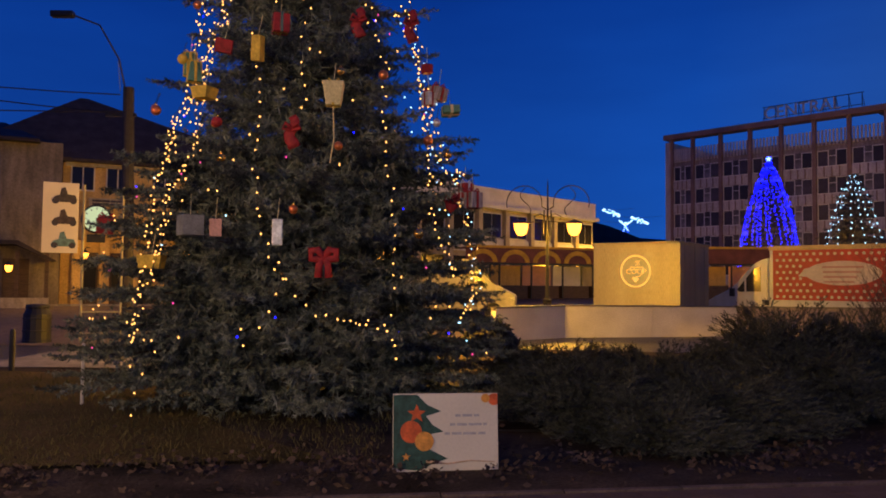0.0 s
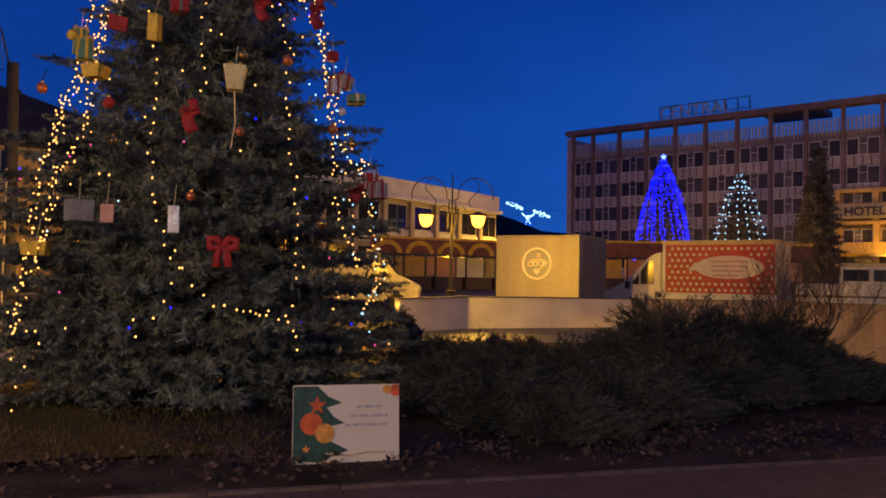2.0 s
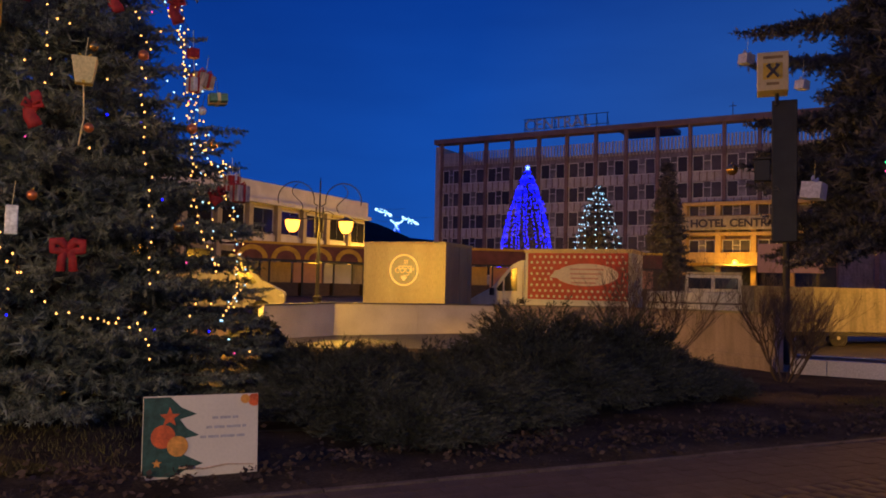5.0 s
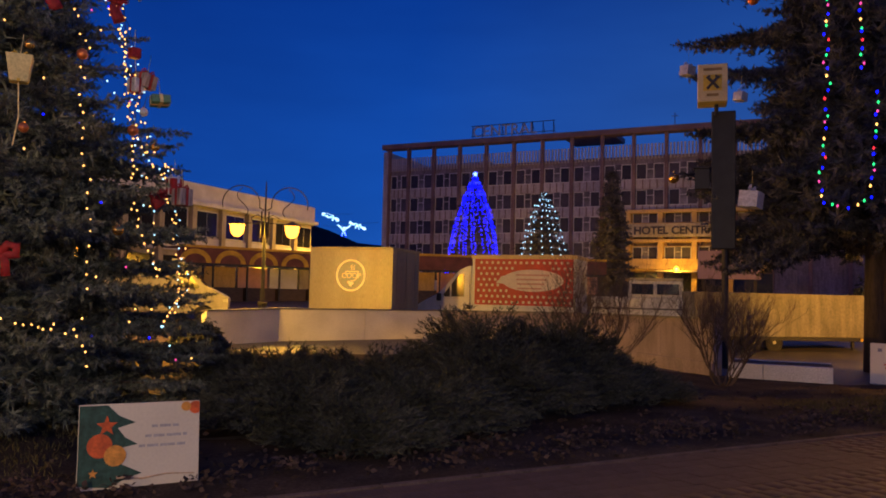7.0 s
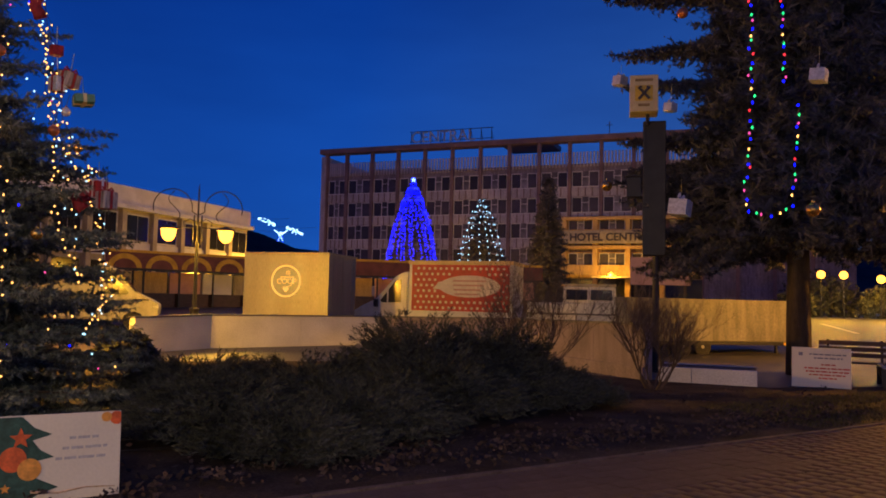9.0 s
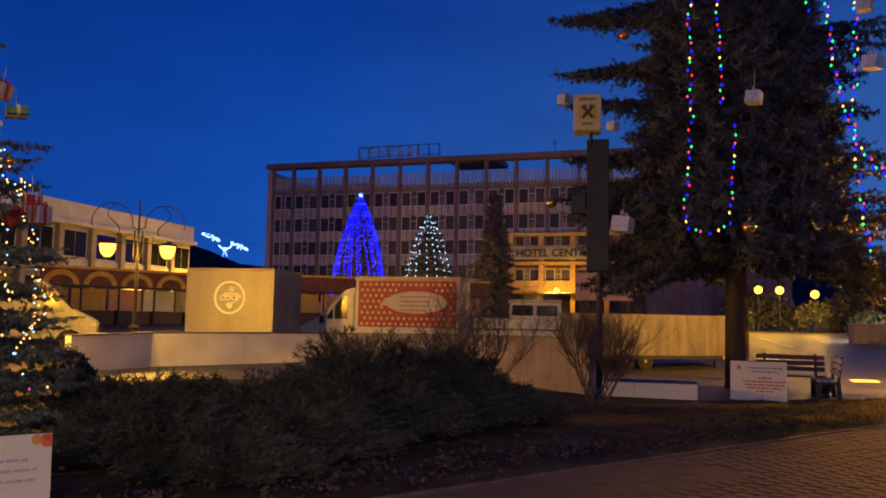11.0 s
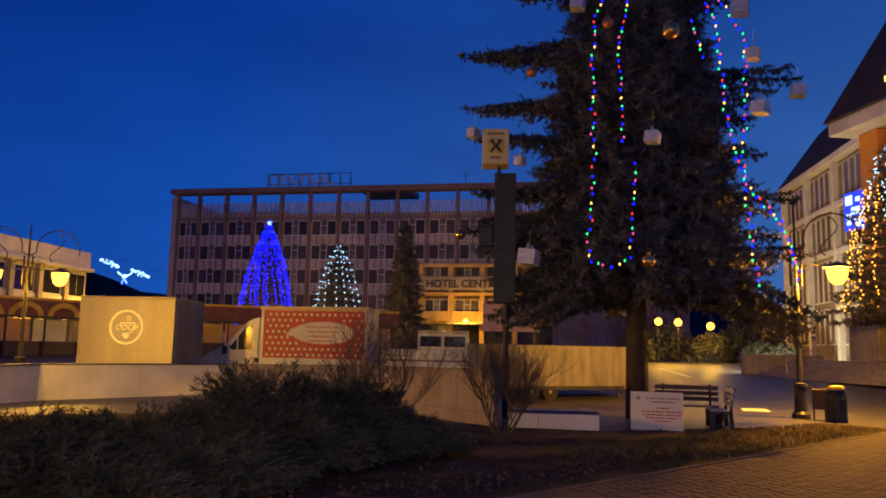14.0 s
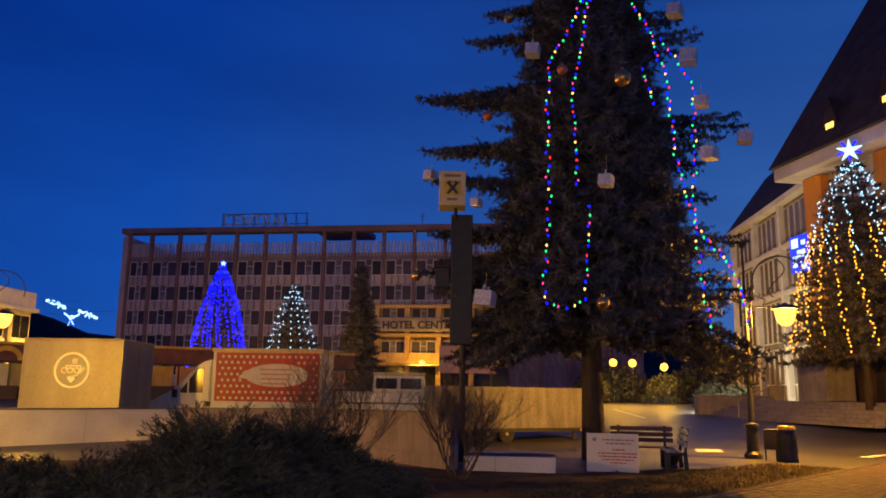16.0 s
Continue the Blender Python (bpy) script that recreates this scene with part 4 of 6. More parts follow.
# ---------------------------------------------------------------- signs
def poster():
    a, b = Vector((-0.43, 7.07, 0)), Vector((0.53, 7.20, 0))
    ob = thing("greeting_sign", a, "white greeting board printed with fir branches and orange baubles", "sign", turn=facing(a, b))
    w, h = 0.965, 0.70
    board = part("board", boxes((0, 0, -0.03, w, 0.02, h), bevel=0.004), M_BOARD, ob)
    ob.matrix_basis = ob.matrix_basis @ pose(0, 0, 0, -6)
    green = mat("printed_fir_green", (0.025, 0.075, 0.06), 0.6, vary=0.35, scale=14, bump=0)
    orange = mat("printed_orange", (0.62, 0.11, 0.025), 0.5, vary=0.25, scale=9, bump=0)
    amber = mat("printed_amber", (0.66, 0.29, 0.05), 0.5, vary=0.25, scale=9, bump=0)
    peach = mat("printed_peach", (0.62, 0.44, 0.30), 0.6, vary=0.15, scale=6, bump=0)
    grey = mat("printed_grey", (0.46, 0.44, 0.46), 0.6, vary=0.1, bump=0)
    f = bmesh.new()
    prism(f, [(0.004, 0.05), (0.13, 0.03), (0.24, 0.02), (0.31, 0.05), (0.36, 0.08), (0.5, 0.12), (0.40, 0.17), (0.34, 0.2), (0.30, 0.33), (0.46, 0.36), (0.36, 0.42), (0.30, 0.5), (0.44, 0.54), (0.31, 0.6), (0.22, 0.69), (0.004, 0.69)], -0.0045, -0.001)
    part("printed_fir", f, green, board)
    for x, z, r, m in ((0.165, 0.36, 0.098, orange), (0.285, 0.275, 0.086, amber), (0.93, 0.645, 0.055, orange), (0.85, 0.655, 0.04, amber)):
        c = bmesh.new()
        n = 24
        prism(c, [(min(x + r * math.cos(2 * math.pi * k / n), w - 0.003), min(z + r * math.sin(2 * math.pi * k / n), h - 0.003)) for k in range(n)], -0.008 if m is orange else -0.010, -0.001)
        part("printed_bauble", c, m, board)
    for x, z, r in ((0.215, 0.52, 0.085), (0.12, 0.14, 0.04)):
        s = bmesh.new()
        prism(s, [(x + (r if k % 2 == 0 else r * 0.42) * math.sin(math.pi * k / 5), z + (r if k % 2 == 0 else r * 0.42) * math.cos(math.pi * k / 5)) for k in range(10)], -0.012, -0.001)
        part("printed_star", s, amber if r < 0.05 else orange, board)
    s = bmesh.new()
    tube(s, [(0.3, -0.002, 0.10), (0.5, -0.002, 0.075), (0.7, -0.002, 0.10), (0.93, -0.002, 0.085)], 0.012, 0.004, 5)
    part("printed_ribbon", s, peach, board)
    for x0, x1, z in ((0.57, 0.79, 0.49), (0.52, 0.86, 0.41), (0.47, 0.88, 0.33)):
        x = x0
        k = 0
        while x < x1 - 0.02:
            ln = (0.05, 0.09, 0.12, 0.07)[k % 4]
            part("text_bar", boxes((x, -0.003, z, min(x + ln, x1), -0.001, z + 0.022)), grey, board)
            x += ln + 0.016
            k += 1


def info_sign():
    a, b = Vector((14.4, 12.45, 0)), Vector((15.08, 11.5, 0))
    ob = thing("notice_board", a, "white notice board with grey and red text lines", "sign", turn=facing(a, b))
    w = (b - a).length
    p = part("panel", boxes((0, 0, 0.0, w, 0.025, 0.86), bevel=0.004), M_BOARD, ob)
    ob.matrix_basis = ob.matrix_basis @ pose(0, 0, 0, -8)
    red, grey = mat("red_print", (0.5, 0.06, 0.05), 0.6, bump=0), mat("grey_print", (0.2, 0.19, 0.24), 0.6, bump=0)
    for z, x0, x1, m in ((0.70, 0.30, 0.92, grey), (0.62, 0.38, 0.86, grey), (0.48, 0.50, 0.75, red), (0.40, 0.22, 0.98, red), (0.33, 0.24, 0.96, red), (0.26, 0.30, 0.90, red), (0.19, 0.46, 0.76, red)):
        x = x0 * w
        k = 0
        while x < x1 * w:
            ln = (0.05, 0.11, 0.08, 0.13)[k % 4]
            part("text_bar", boxes((x, -0.003, z, min(x + ln, x1 * w), -0.001, z + 0.03)), m, p)
            x, k = x + ln + 0.02, k + 1
    part("emblem", boxes((0.14, -0.003, 0.68, 0.22, -0.001, 0.75)), grey, p)
    part("backing", boxes((0.01, 0.026, 0, 0.06, 0.35, 0.05)), M_WOOD, ob)


poster()
info_sign()


# ---------------------------------------------------------------- lights on the trees
def bulbs_mesh(name, pts, colours, size, parent):
    """Small faceted bulbs at points, with the colours in turn."""
    pts = np.asarray(pts, float)
    o = np.array([(1, 0, 0), (-1, 0, 0), (0, 1, 0), (0, -1, 0), (0, 0, 1.25), (0, 0, -1.25)], float) * size
    t = np.array([(0, 2, 4), (2, 1, 4), (1, 3, 4), (3, 0, 4), (2, 0, 5), (1, 2, 5), (3, 1, 5), (0, 3, 5)])
    v = (pts[:, None] + o[None]).reshape(-1, 3)
    f = (t[None] + 6 * np.arange(len(pts))[:, None, None]).reshape(-1, 3)
    ob = raw(name, v, f, LED[colours[0]], parent)
    for c in colours[1:]:
        ob.data.materials.append(LED[c])
    ob.data.polygons.foreach_set("material_index", np.repeat(np.arange(len(pts)) % len(colours), 8).astype(np.int32))
    ob["kind"] = "stuff"
    return ob


def light_string(pts, colours, gap, size, label, seed=1, jitter=0.02, group="strings of lights"):
    rng = np.random.default_rng(seed)
    pts = np.asarray(pts, float)
    ob = thing("light_string", tuple(pts[0]), label, "string lights", group)
    pts = pts - pts[0]
    seg = np.linalg.norm(np.diff(pts, axis=0), axis=1)
    s = np.r_[0, np.cumsum(seg)]
    u = np.arange(0, s[-1], gap)
    q = np.stack([np.interp(u, s, pts[:, k]) for k in range(3)], 1) + rng.normal(0, jitter, (len(u), 3))
    bulbs_mesh("led_chain", q, colours, size, ob)
    bm = bmesh.new()
    tube(bm, q[::2] + [0, 0, 0.01] if len(q) > 3 else pts, 0.004, seg=3, caps=False)
    part("wire", bm, M_DARK, ob)
    return ob


WARM_S = (
    [(-3.12, 9.9, 5.33), (-3.12, 9.72, 4.68), (-3.16, 9.46, 3.83), (-3.33, 9.41, 3.33), (-3.48, 9.4, 2.78), (-3.55, 9.26, 1.95), (-3.62, 9.21, 1.29), (-3.6, 9.13, 0.95)],
    [(-2.91, 9.6, 4.79), (-2.97, 9.31, 3.73), (-2.94, 9.15, 3.29), (-3.25, 9.21, 2.76), (-3.35, 9.17, 2.22), (-3.41, 9.1, 1.65)],
    [(-2.22, 9.25, 4.41), (-2.15, 9.06, 3.75), (-2.16, 8.96, 3.33), (-2.13, 8.81, 2.66), (-1.99, 8.72, 2.14), (-1.84, 8.67, 1.82), (-1.71, 8.65, 1.64), (-1.43, 8.68, 1.36), (-1.03, 8.79, 1.26), (-0.66, 8.96, 1.23), (-0.51, 9.08, 1.42)],
    [(-1.68, 9.4, 5.02), (-1.71, 9.25, 4.35), (-1.66, 9.1, 3.83), (-1.74, 8.92, 3.23)],
    [(-0.92, 9.78, 5.16), (-0.77, 9.65, 4.33), (-0.73, 9.4, 3.5), (-0.64, 9.28, 2.86), (-0.58, 9.19, 2.18), (-0.53, 9.1, 1.55)],
    [(-0.52, 10.33, 5.36), (-0.37, 10.33, 4.75), (-0.27, 10.07, 3.93), (-0.17, 9.79, 3.0), (-0.09, 9.73, 2.43), (0.12, 9.84, 1.8)],
    [(-0.69, 10.04, 5.26), (-0.4, 10.32, 4.82), (-0.2, 9.97, 3.54), (0.03, 10.23, 3.21), (0.24, 10.81, 3.03), (0.36, 10.89, 2.36), (0.42, 10.4, 1.6), (0.2, 9.9, 1.2)],
    [(-1.83, 8.72, 2.14), (-1.77, 8.66, 1.7), (-1.91, 8.6, 1.36), (-2.23, 8.56, 0.89)],
    [(-2.74, 9.61, 5.22), (-2.82, 9.54, 4.77), (-2.98, 9.43, 4.1), (-3.31, 9.51, 3.66), (-3.38, 9.38, 3.05)],
    [(-1.15, 8.74, 1.33), (-0.91, 8.82, 1.23), (-0.57, 9.0, 1.1), (-0.52, 9.0, 0.81)],
    [(-3.56, 9.11, 1.03), (-3.21, 8.87, 1.02), (-3.65, 9.25, 0.29), (-3.63, 9.31, 0.1)],
)
for n, pts in enumerate(WARM_S):
    light_string(pts, ("warm",) if n != 6 else ("warm", "warm", "cool"), (0.075, 0.09, 0.16, 0.17, 0.15, 0.10, 0.09, 0.2, 0.08, 0.12, 0.3)[n], 0.0125, "string of small warm white lights hung on the spruce", n, 0.022)
for n in (0, 1, 5, 6, 8):
    light_string([(x + 0.09 - 0.05 * (k % 2), y - 0.06, z + 0.05) for k, (x, y, z) in enumerate(WARM_S[n])], ("warm", "warm", "cool") if n in (5, 6) else ("warm",), 0.1, 0.0115, "second string of warm white lights hung on the spruce", 60 + n, 0.045)
rng_l = np.random.default_rng(77)
_p = []
for k in range(110):
    z = rng_l.uniform(0.7, 6.5)
    a = rng_l.uniform(math.radians(195), math.radians(345))
    q = LEFT_R(z) * rng_l.uniform(0.9, 1.02)
    _p.append((LEFT_TREE[0] + q * math.cos(a), LEFT_TREE[1] + q * math.sin(a), z))
_o = thing("light_string", (0, 0, 0), "loose coloured fairy lights deep in the spruce", "string lights", "strings of lights")
bulbs_mesh("led_chain", _p, ("warm", "warm", "blue", "warm", "pink", "cool", "warm"), 0.012, _o)

MULTI = ("blue", "green", "pink", "blue", "warm", "green", "blue", "red")
MULTI_S = (
    [(14.72, 12.59, 11.85), (14.3, 12.62, 10.93), (13.93, 12.78, 10.34), (13.71, 12.82, 9.91), (13.35, 12.58, 8.41), (13.22, 12.44, 6.94), (13.16, 12.4, 5.56), (13.22, 12.56, 4.53), (13.28, 12.63, 3.85)],
    [(14.82, 12.46, 11.83), (14.28, 12.24, 10.33), (13.72, 12.1, 8.94), (13.64, 11.95, 7.75), (13.55, 11.79, 6.43)],
    [(13.65, 11.58, 5.97), (13.73, 11.71, 5.01), (13.77, 11.85, 3.92)],
    [(13.3, 12.62, 3.77), (13.46, 12.35, 3.65), (13.62, 12.12, 3.7), (13.77, 11.85, 3.88)],
    [(15.72, 11.83, 11.88), (15.87, 11.36, 10.81), (15.72, 10.88, 9.54), (15.55, 10.59, 7.97), (15.5, 10.48, 7.09), (15.68, 10.28, 5.99), (16.12, 10.25, 5.38), (16.99, 10.23, 4.95), (17.86, 10.42, 4.36), (18.99, 10.89, 3.78), (19.01, 10.85, 3.31)],
    [(15.22, 11.1, 9.54), (15.15, 10.83, 8.5)],
    [(16.16, 11.24, 10.7), (16.57, 10.66, 9.4), (16.34, 10.47, 8.55), (15.83, 10.27, 6.29), (15.83, 10.28, 5.61), (16.04, 10.33, 4.85), (16.25, 10.4, 4.08), (16.67, 10.47, 3.16)],
    [(14.9, 12.5, 11.9), (15.35, 12.9, 13.4), (15.8, 13.4, 15.0)],
)
for n, pts in enumerate(MULTI_S):
    light_string(pts, MULTI, 0.16 if n != 4 else 0.13, 0.033, "string of red, green, blue and yellow lights on the tall spruce", 30 + n, 0.03)


# ---------------------------------------------------------------- decorations
M_GOLD = mat("gold_bauble", (0.75, 0.45, 0.12), 0.25, metal=0.9, vary=0.1, bump=0)
M_COPPER = mat("copper_bauble", (0.70, 0.22, 0.08), 0.3, metal=0.7, vary=0.1, bump=0)
M_REDCLOTH = mat("red_cloth", (0.30, 0.018, 0.022), 0.7, vary=0.3, scale=12, bump=0.2)
M_YELLOW = mat("yellow_card", (0.62, 0.42, 0.06), 0.7, vary=0.15, scale=8, bump=0.1)
M_PALECARD = mat("pale_card", (0.66, 0.57, 0.30), 0.7, vary=0.12, scale=8, bump=0.1)
M_SILVER = mat("silver_gift_wrap", (0.62, 0.61, 0.62), 0.35, metal=0.35, vary=0.2, scale=9, bump=0.1)
M_DARKSTRIPE = mat("striped_gift_paper", (0.30, 0.24, 0.24), 0.6, vary=0.7, scale=4, fine=30, bump=0, stretch=(8, 8, 1), second=(0.5, 0.42, 0.42))
M_DULLGIFT = mat("dull_grey_gift_paper", (0.20, 0.205, 0.20), 0.6, vary=0.2, scale=6, bump=0.1)
M_GREENBAG = mat("green_gauze", (0.10, 0.22, 0.15), 0.7, vary=0.2, bump=0.1)


def bauble(at, r, m, label, cord=0.16):
    ob = thing("bauble", at, label, "bauble", "baubles")
    bm = bmesh.new()
    bmesh.ops.create_uvsphere(bm, u_segments=14, v_segments=9, radius=r)
    part("ball", bm, m, ob, smooth=True)
    part("cap", tube(bmesh.new(), [(0, 0, r * 0.95), (0, 0, r * 1.25)], r * 0.25, seg=8), M_GOLD, ob)
    part("cord", tube(bmesh.new(), [(0, 0, r * 1.2), (0.03, 0.05, r + cord)], 0.004, seg=3), M_DARK, ob)


def gift(at, w, h, m, label, ribbon=None, turn=20, tilt=0, cord=0.25, taper=1.0, bow=True):
    ob = thing("gift_ornament", at, label, "gift ornament", "hung gifts")
    bm = bmesh.new()
    box(bm, -w / 2, -w / 2, -h / 2, w / 2, w / 2, h / 2, bevel=0.008)
    for v in bm.verts:
        k = 1 + (taper - 1) * (0.5 + v.co.z / h)
        v.co.x *= k
        v.co.y *= k
    part("box", bm, m, ob)
    if ribbon:
        e = 0.004
        b = boxes((-w * 0.09, -w / 2 - e, -h / 2 - e, w * 0.09, w / 2 + e, h / 2 + e), (-w / 2 - e, -w * 0.09, -h / 2 - e * 1.5, w / 2 + e, w * 0.09, h / 2 + e * 1.5))
        part("ribbon", b, ribbon, ob)
    if bow:
        b = bmesh.new()
        for s in (-1, 1):
            tube(b, [(0, 0, h / 2), (s * w * 0.35, 0, h / 2 + w * 0.3), (s * w * 0.5, 0, h / 2 + w * 0.12), (0, 0, h / 2 + 0.01)], w * 0.06, seg=5)
        part("bow", b, ribbon or m, ob)
    part("cord", tube(bmesh.new(), [(0, 0, h / 2), (0.02, 0.06, h / 2 + cord)], 0.004, seg=3), M_PALECARD, ob)
    ob.matrix_basis = ob.matrix_basis @ pose(0, 0, 0, tilt, tilt * 0.6, turn)


gift((-1.31, 9.12, 3.92), 0.17, 0.28, M_PALECARD, "pale yellow tapered bag ornament with a cord", M_YELLOW, taper=1.5, turn=5)
part("tassel", tube(bmesh.new(), [(-1.31, 9.1, 3.78), (-1.29, 9.08, 3.4), (-1.33, 9.06, 3.1)], 0.008, seg=4), M_PALECARD, bpy.data.objects["gift_ornament"]).matrix_parent_inverse = bpy.data.objects["gift_ornament"].matrix_basis.inverted()
gift((-1.97, 9.22, 4.79), 0.19, 0.22, M_REDCLOTH, "small red gift box hung on the spruce", M_GOLD)
gift((-2.22, 9.15, 4.47), 0.12, 0.30, M_YELLOW, "tall yellow card tag hung on the spruce", None, turn=-15, tilt=8, bow=False)
gift((-1.83, 8.6, 2.25), 0.115, 0.29, M_SILVER, "tall white gift box hung on the spruce", None, bow=False, turn=12)
gift((-4.33, 10.0, 2.41), 0.2, 0.2, M_REDCLOTH, "red gift box at the edge of the spruce", M_REDCLOTH, tilt=10)
gift((-2.85, 8.78, 2.33), 0.24, 0.23, M_DULLGIFT, "dull grey wrapped gift box hung on the spruce", None, turn=35, bow=False)
gift((-3.12, 9.46, 4.35), 0.16, 0.28, M_GREENBAG, "green gauze bag tied with yellow ribbon", M_YELLOW, taper=0.7)
gift((-0.2, 10.05, 4.1), 0.15, 0.17, M_SILVER, "silver gift box hung on the spruce", M_REDCLOTH, turn=40)
gift((0.3, 10.4, 2.95), 0.16, 0.2, M_REDCLOTH, "small striped red gift box hung on the spruce", M_SILVER, turn=30)
for p, h in (((-1.74, 8.86, 3.42), 0.36), ((-0.45, 10.15, 5.09), 0.42), ((-1.07, 9.5, 4.91), 0.36), ((0.11, 9.95, 2.75), 0.2)):
    ob = thing("red_ribbon", p, "twisted red cloth ribbon hung on the spruce", "ribbon", "red ribbons")
    bm = bmesh.new()
    tube(bm, [(0.035 * math.sin(k * 1.1), 0, h / 2 - h * k / 7) for k in range(8)], 0.05, 0.075, 8)
    for v in bm.verts:
        v.co.y *= 0.3
    part("cloth", bm, M_REDCLOTH, ob, smooth=True)
    bm = bmesh.new()
    for sx in (-1, 1):
        tube(bm, [(0, -0.02, h * 0.1), (sx * 0.07, -0.03, h * 0.1 + 0.06), (sx * 0.1, -0.02, h * 0.1), (0, -0.02, h * 0.1 - 0.02)], 0.022, seg=6)
    part("knot", bm, M_REDCLOTH, ob, smooth=True)
gift((-3.01, 9.28, 4.21), 0.17, 0.24, M_GREENBAG, "green gauze bag tied with yellow ribbon", M_YELLOW, taper=0.6, turn=30)
gift((-2.85, 9.17, 3.93), 0.19, 0.14, M_YELLOW, "yellow card bag hung on the spruce", None, taper=1.3, turn=-20, bow=False)
gift((-2.62, 9.14, 4.49), 0.2, 0.16, M_REDCLOTH, "dark red cloth parcel hung on the spruce", None, turn=15, tilt=12, bow=False)
gift((-0.23, 10.00, 4.48), 0.12, 0.12, M_REDCLOTH, "small red gift box hung on the spruce", None, turn=25, bow=False)
gift((-0.09, 10.10, 4.18), 0.19, 0.17, M_DARKSTRIPE, "striped grey gift box hung on the spruce", M_REDCLOTH, turn=40, tilt=10)
gift((0.08, 10.20, 3.98), 0.22, 0.10, M_GREENBAG, "pale green wrapped sweet hung on the spruce", M_PALECARD, turn=10, tilt=-8, bow=False)
gift((0.38, 9.90, 2.77), 0.18, 0.2, M_DARKSTRIPE, "striped grey gift box hung on the spruce", M_REDCLOTH, turn=35)
gift((-2.58, 8.83, 2.31), 0.13, 0.2, M_REDPALE, "small faded red gift box hung on the spruce", None, turn=20, bow=False)
gift((-3.46, 9.28, 1.93), 0.24, 0.16, M_YELLOW, "yellow cloth bag hung at the spruce's edge", None, taper=1.2, turn=5, bow=False)
for p, m in (((-3.19, 9.38, 4.40), M_YELLOW), ((-3.53, 9.47, 3.79), M_COPPER), ((-0.20, 9.70, 3.49), M_COPPER), ((-2.65, 9.02, 3.56), M_REDCLOTH), ((-0.29, 9.20, 2.29), M_GOLD), ((-0.76, 9.57, 4.28), M_COPPER)):
    bauble(p, 0.062, m, "matt red or golden ball hung on the spruce")


def red_bow(at):
    ob = thing("red_bow", at, "large red cloth bow tied on the spruce", "bow")
    for s in (-1, 1):
        bm = bmesh.new()
        tube(bm, [(0, 0, 0), (s * 0.08, -0.02, 0.10), (s * 0.17, -0.02, 0.09), (s * 0.17, 0, -0.01), (s * 0.06, 0, -0.02), (0, 0, 0)], 0.055, seg=8)
        part("loop", bm, M_REDCLOTH, ob, smooth=True)
        bm = bmesh.new()
        tube(bm, [(0, 0, 0), (s * 0.06, -0.02, -0.1), (s * 0.07, 0, -0.26)], 0.045, 0.06, 6)
        part("tail", bm, M_REDCLOTH, ob, smooth=True)
    part("knot", tube(bmesh.new(), [(0, 0, -0.04), (0, -0.03, 0.0), (0, 0, 0.04)], 0.04, seg=8), M_REDCLOTH, ob)
    ob.matrix_basis = ob.matrix_basis @ Matrix.Diagonal((0.82, 0.6, 0.85, 1))


red_bow((-1.33, 8.72, 1.98))
for p, m in (((-1.22, 8.95, 3.28), M_COPPER), ((-2.54, 8.83, 3.11), M_GOLD), ((-1.67, 8.66, 2.51), M_COPPER), ((-1.24, 9.2, 4.22), M_GOLD), ((-0.3, 9.28, 2.29), M_GOLD), ((-3.72, 9.95, 3.92), M_COPPER), ((-0.1, 10.1, 3.8), M_SILVER), ((-3.16, 9.8, 5.22), M_COPPER), ((-2.75, 9.3, 3.6), M_COPPER), ((0.05, 9.9, 3.35), M_GOLD)):
    bauble(p, 0.052, m, "shiny gold or copper bauble on the spruce" if m is not M_SILVER else "shiny silver bauble on the spruce")
for p, w, t in (((13.18, 16.95, 7.74), 0.30, 10), ((13.5, 13.2, 10.28), 0.34, 35), ((13.75, 11.15, 6.49), 0.30, 25), ((16.9, 11.3, 11.74), 0.36, 15), ((16.5, 10.7, 10.12), 0.40, 30), ((16.2, 10.05, 7.38), 0.34, 5), ((18.43, 10.4, 8.35), 0.34, 40), ((16.2, 10.2, 8.71), 0.30, 22), ((12.55, 13.9, 3.94), 0.42, 30), ((12.95, 14.7, 6.5), 0.24, 15)):
    gift(p, w, w * 0.85, M_SILVER, "silver-wrapped gift box hung on the tall spruce", M_SILVER, turn=t, tilt=6, cord=0.5)
for p, r, m in (((14.38, 11.1, 9.12), 0.2, M_GOLD), ((13.85, 11.4, 3.75), 0.15, M_GOLD), ((12.95, 17.2, 4.89), 0.15, M_GOLD), ((13.9, 14.5, 11.81), 0.15, M_GOLD), ((12.79, 14.1, 8.62), 0.13, M_COPPER), ((13.6, 12.3, 9.5), 0.13, M_COPPER)):
    bauble(p, r, m, "large matt gold bauble on the tall spruce" if m is M_GOLD else "large pale bauble on the tall spruce", 0.5)


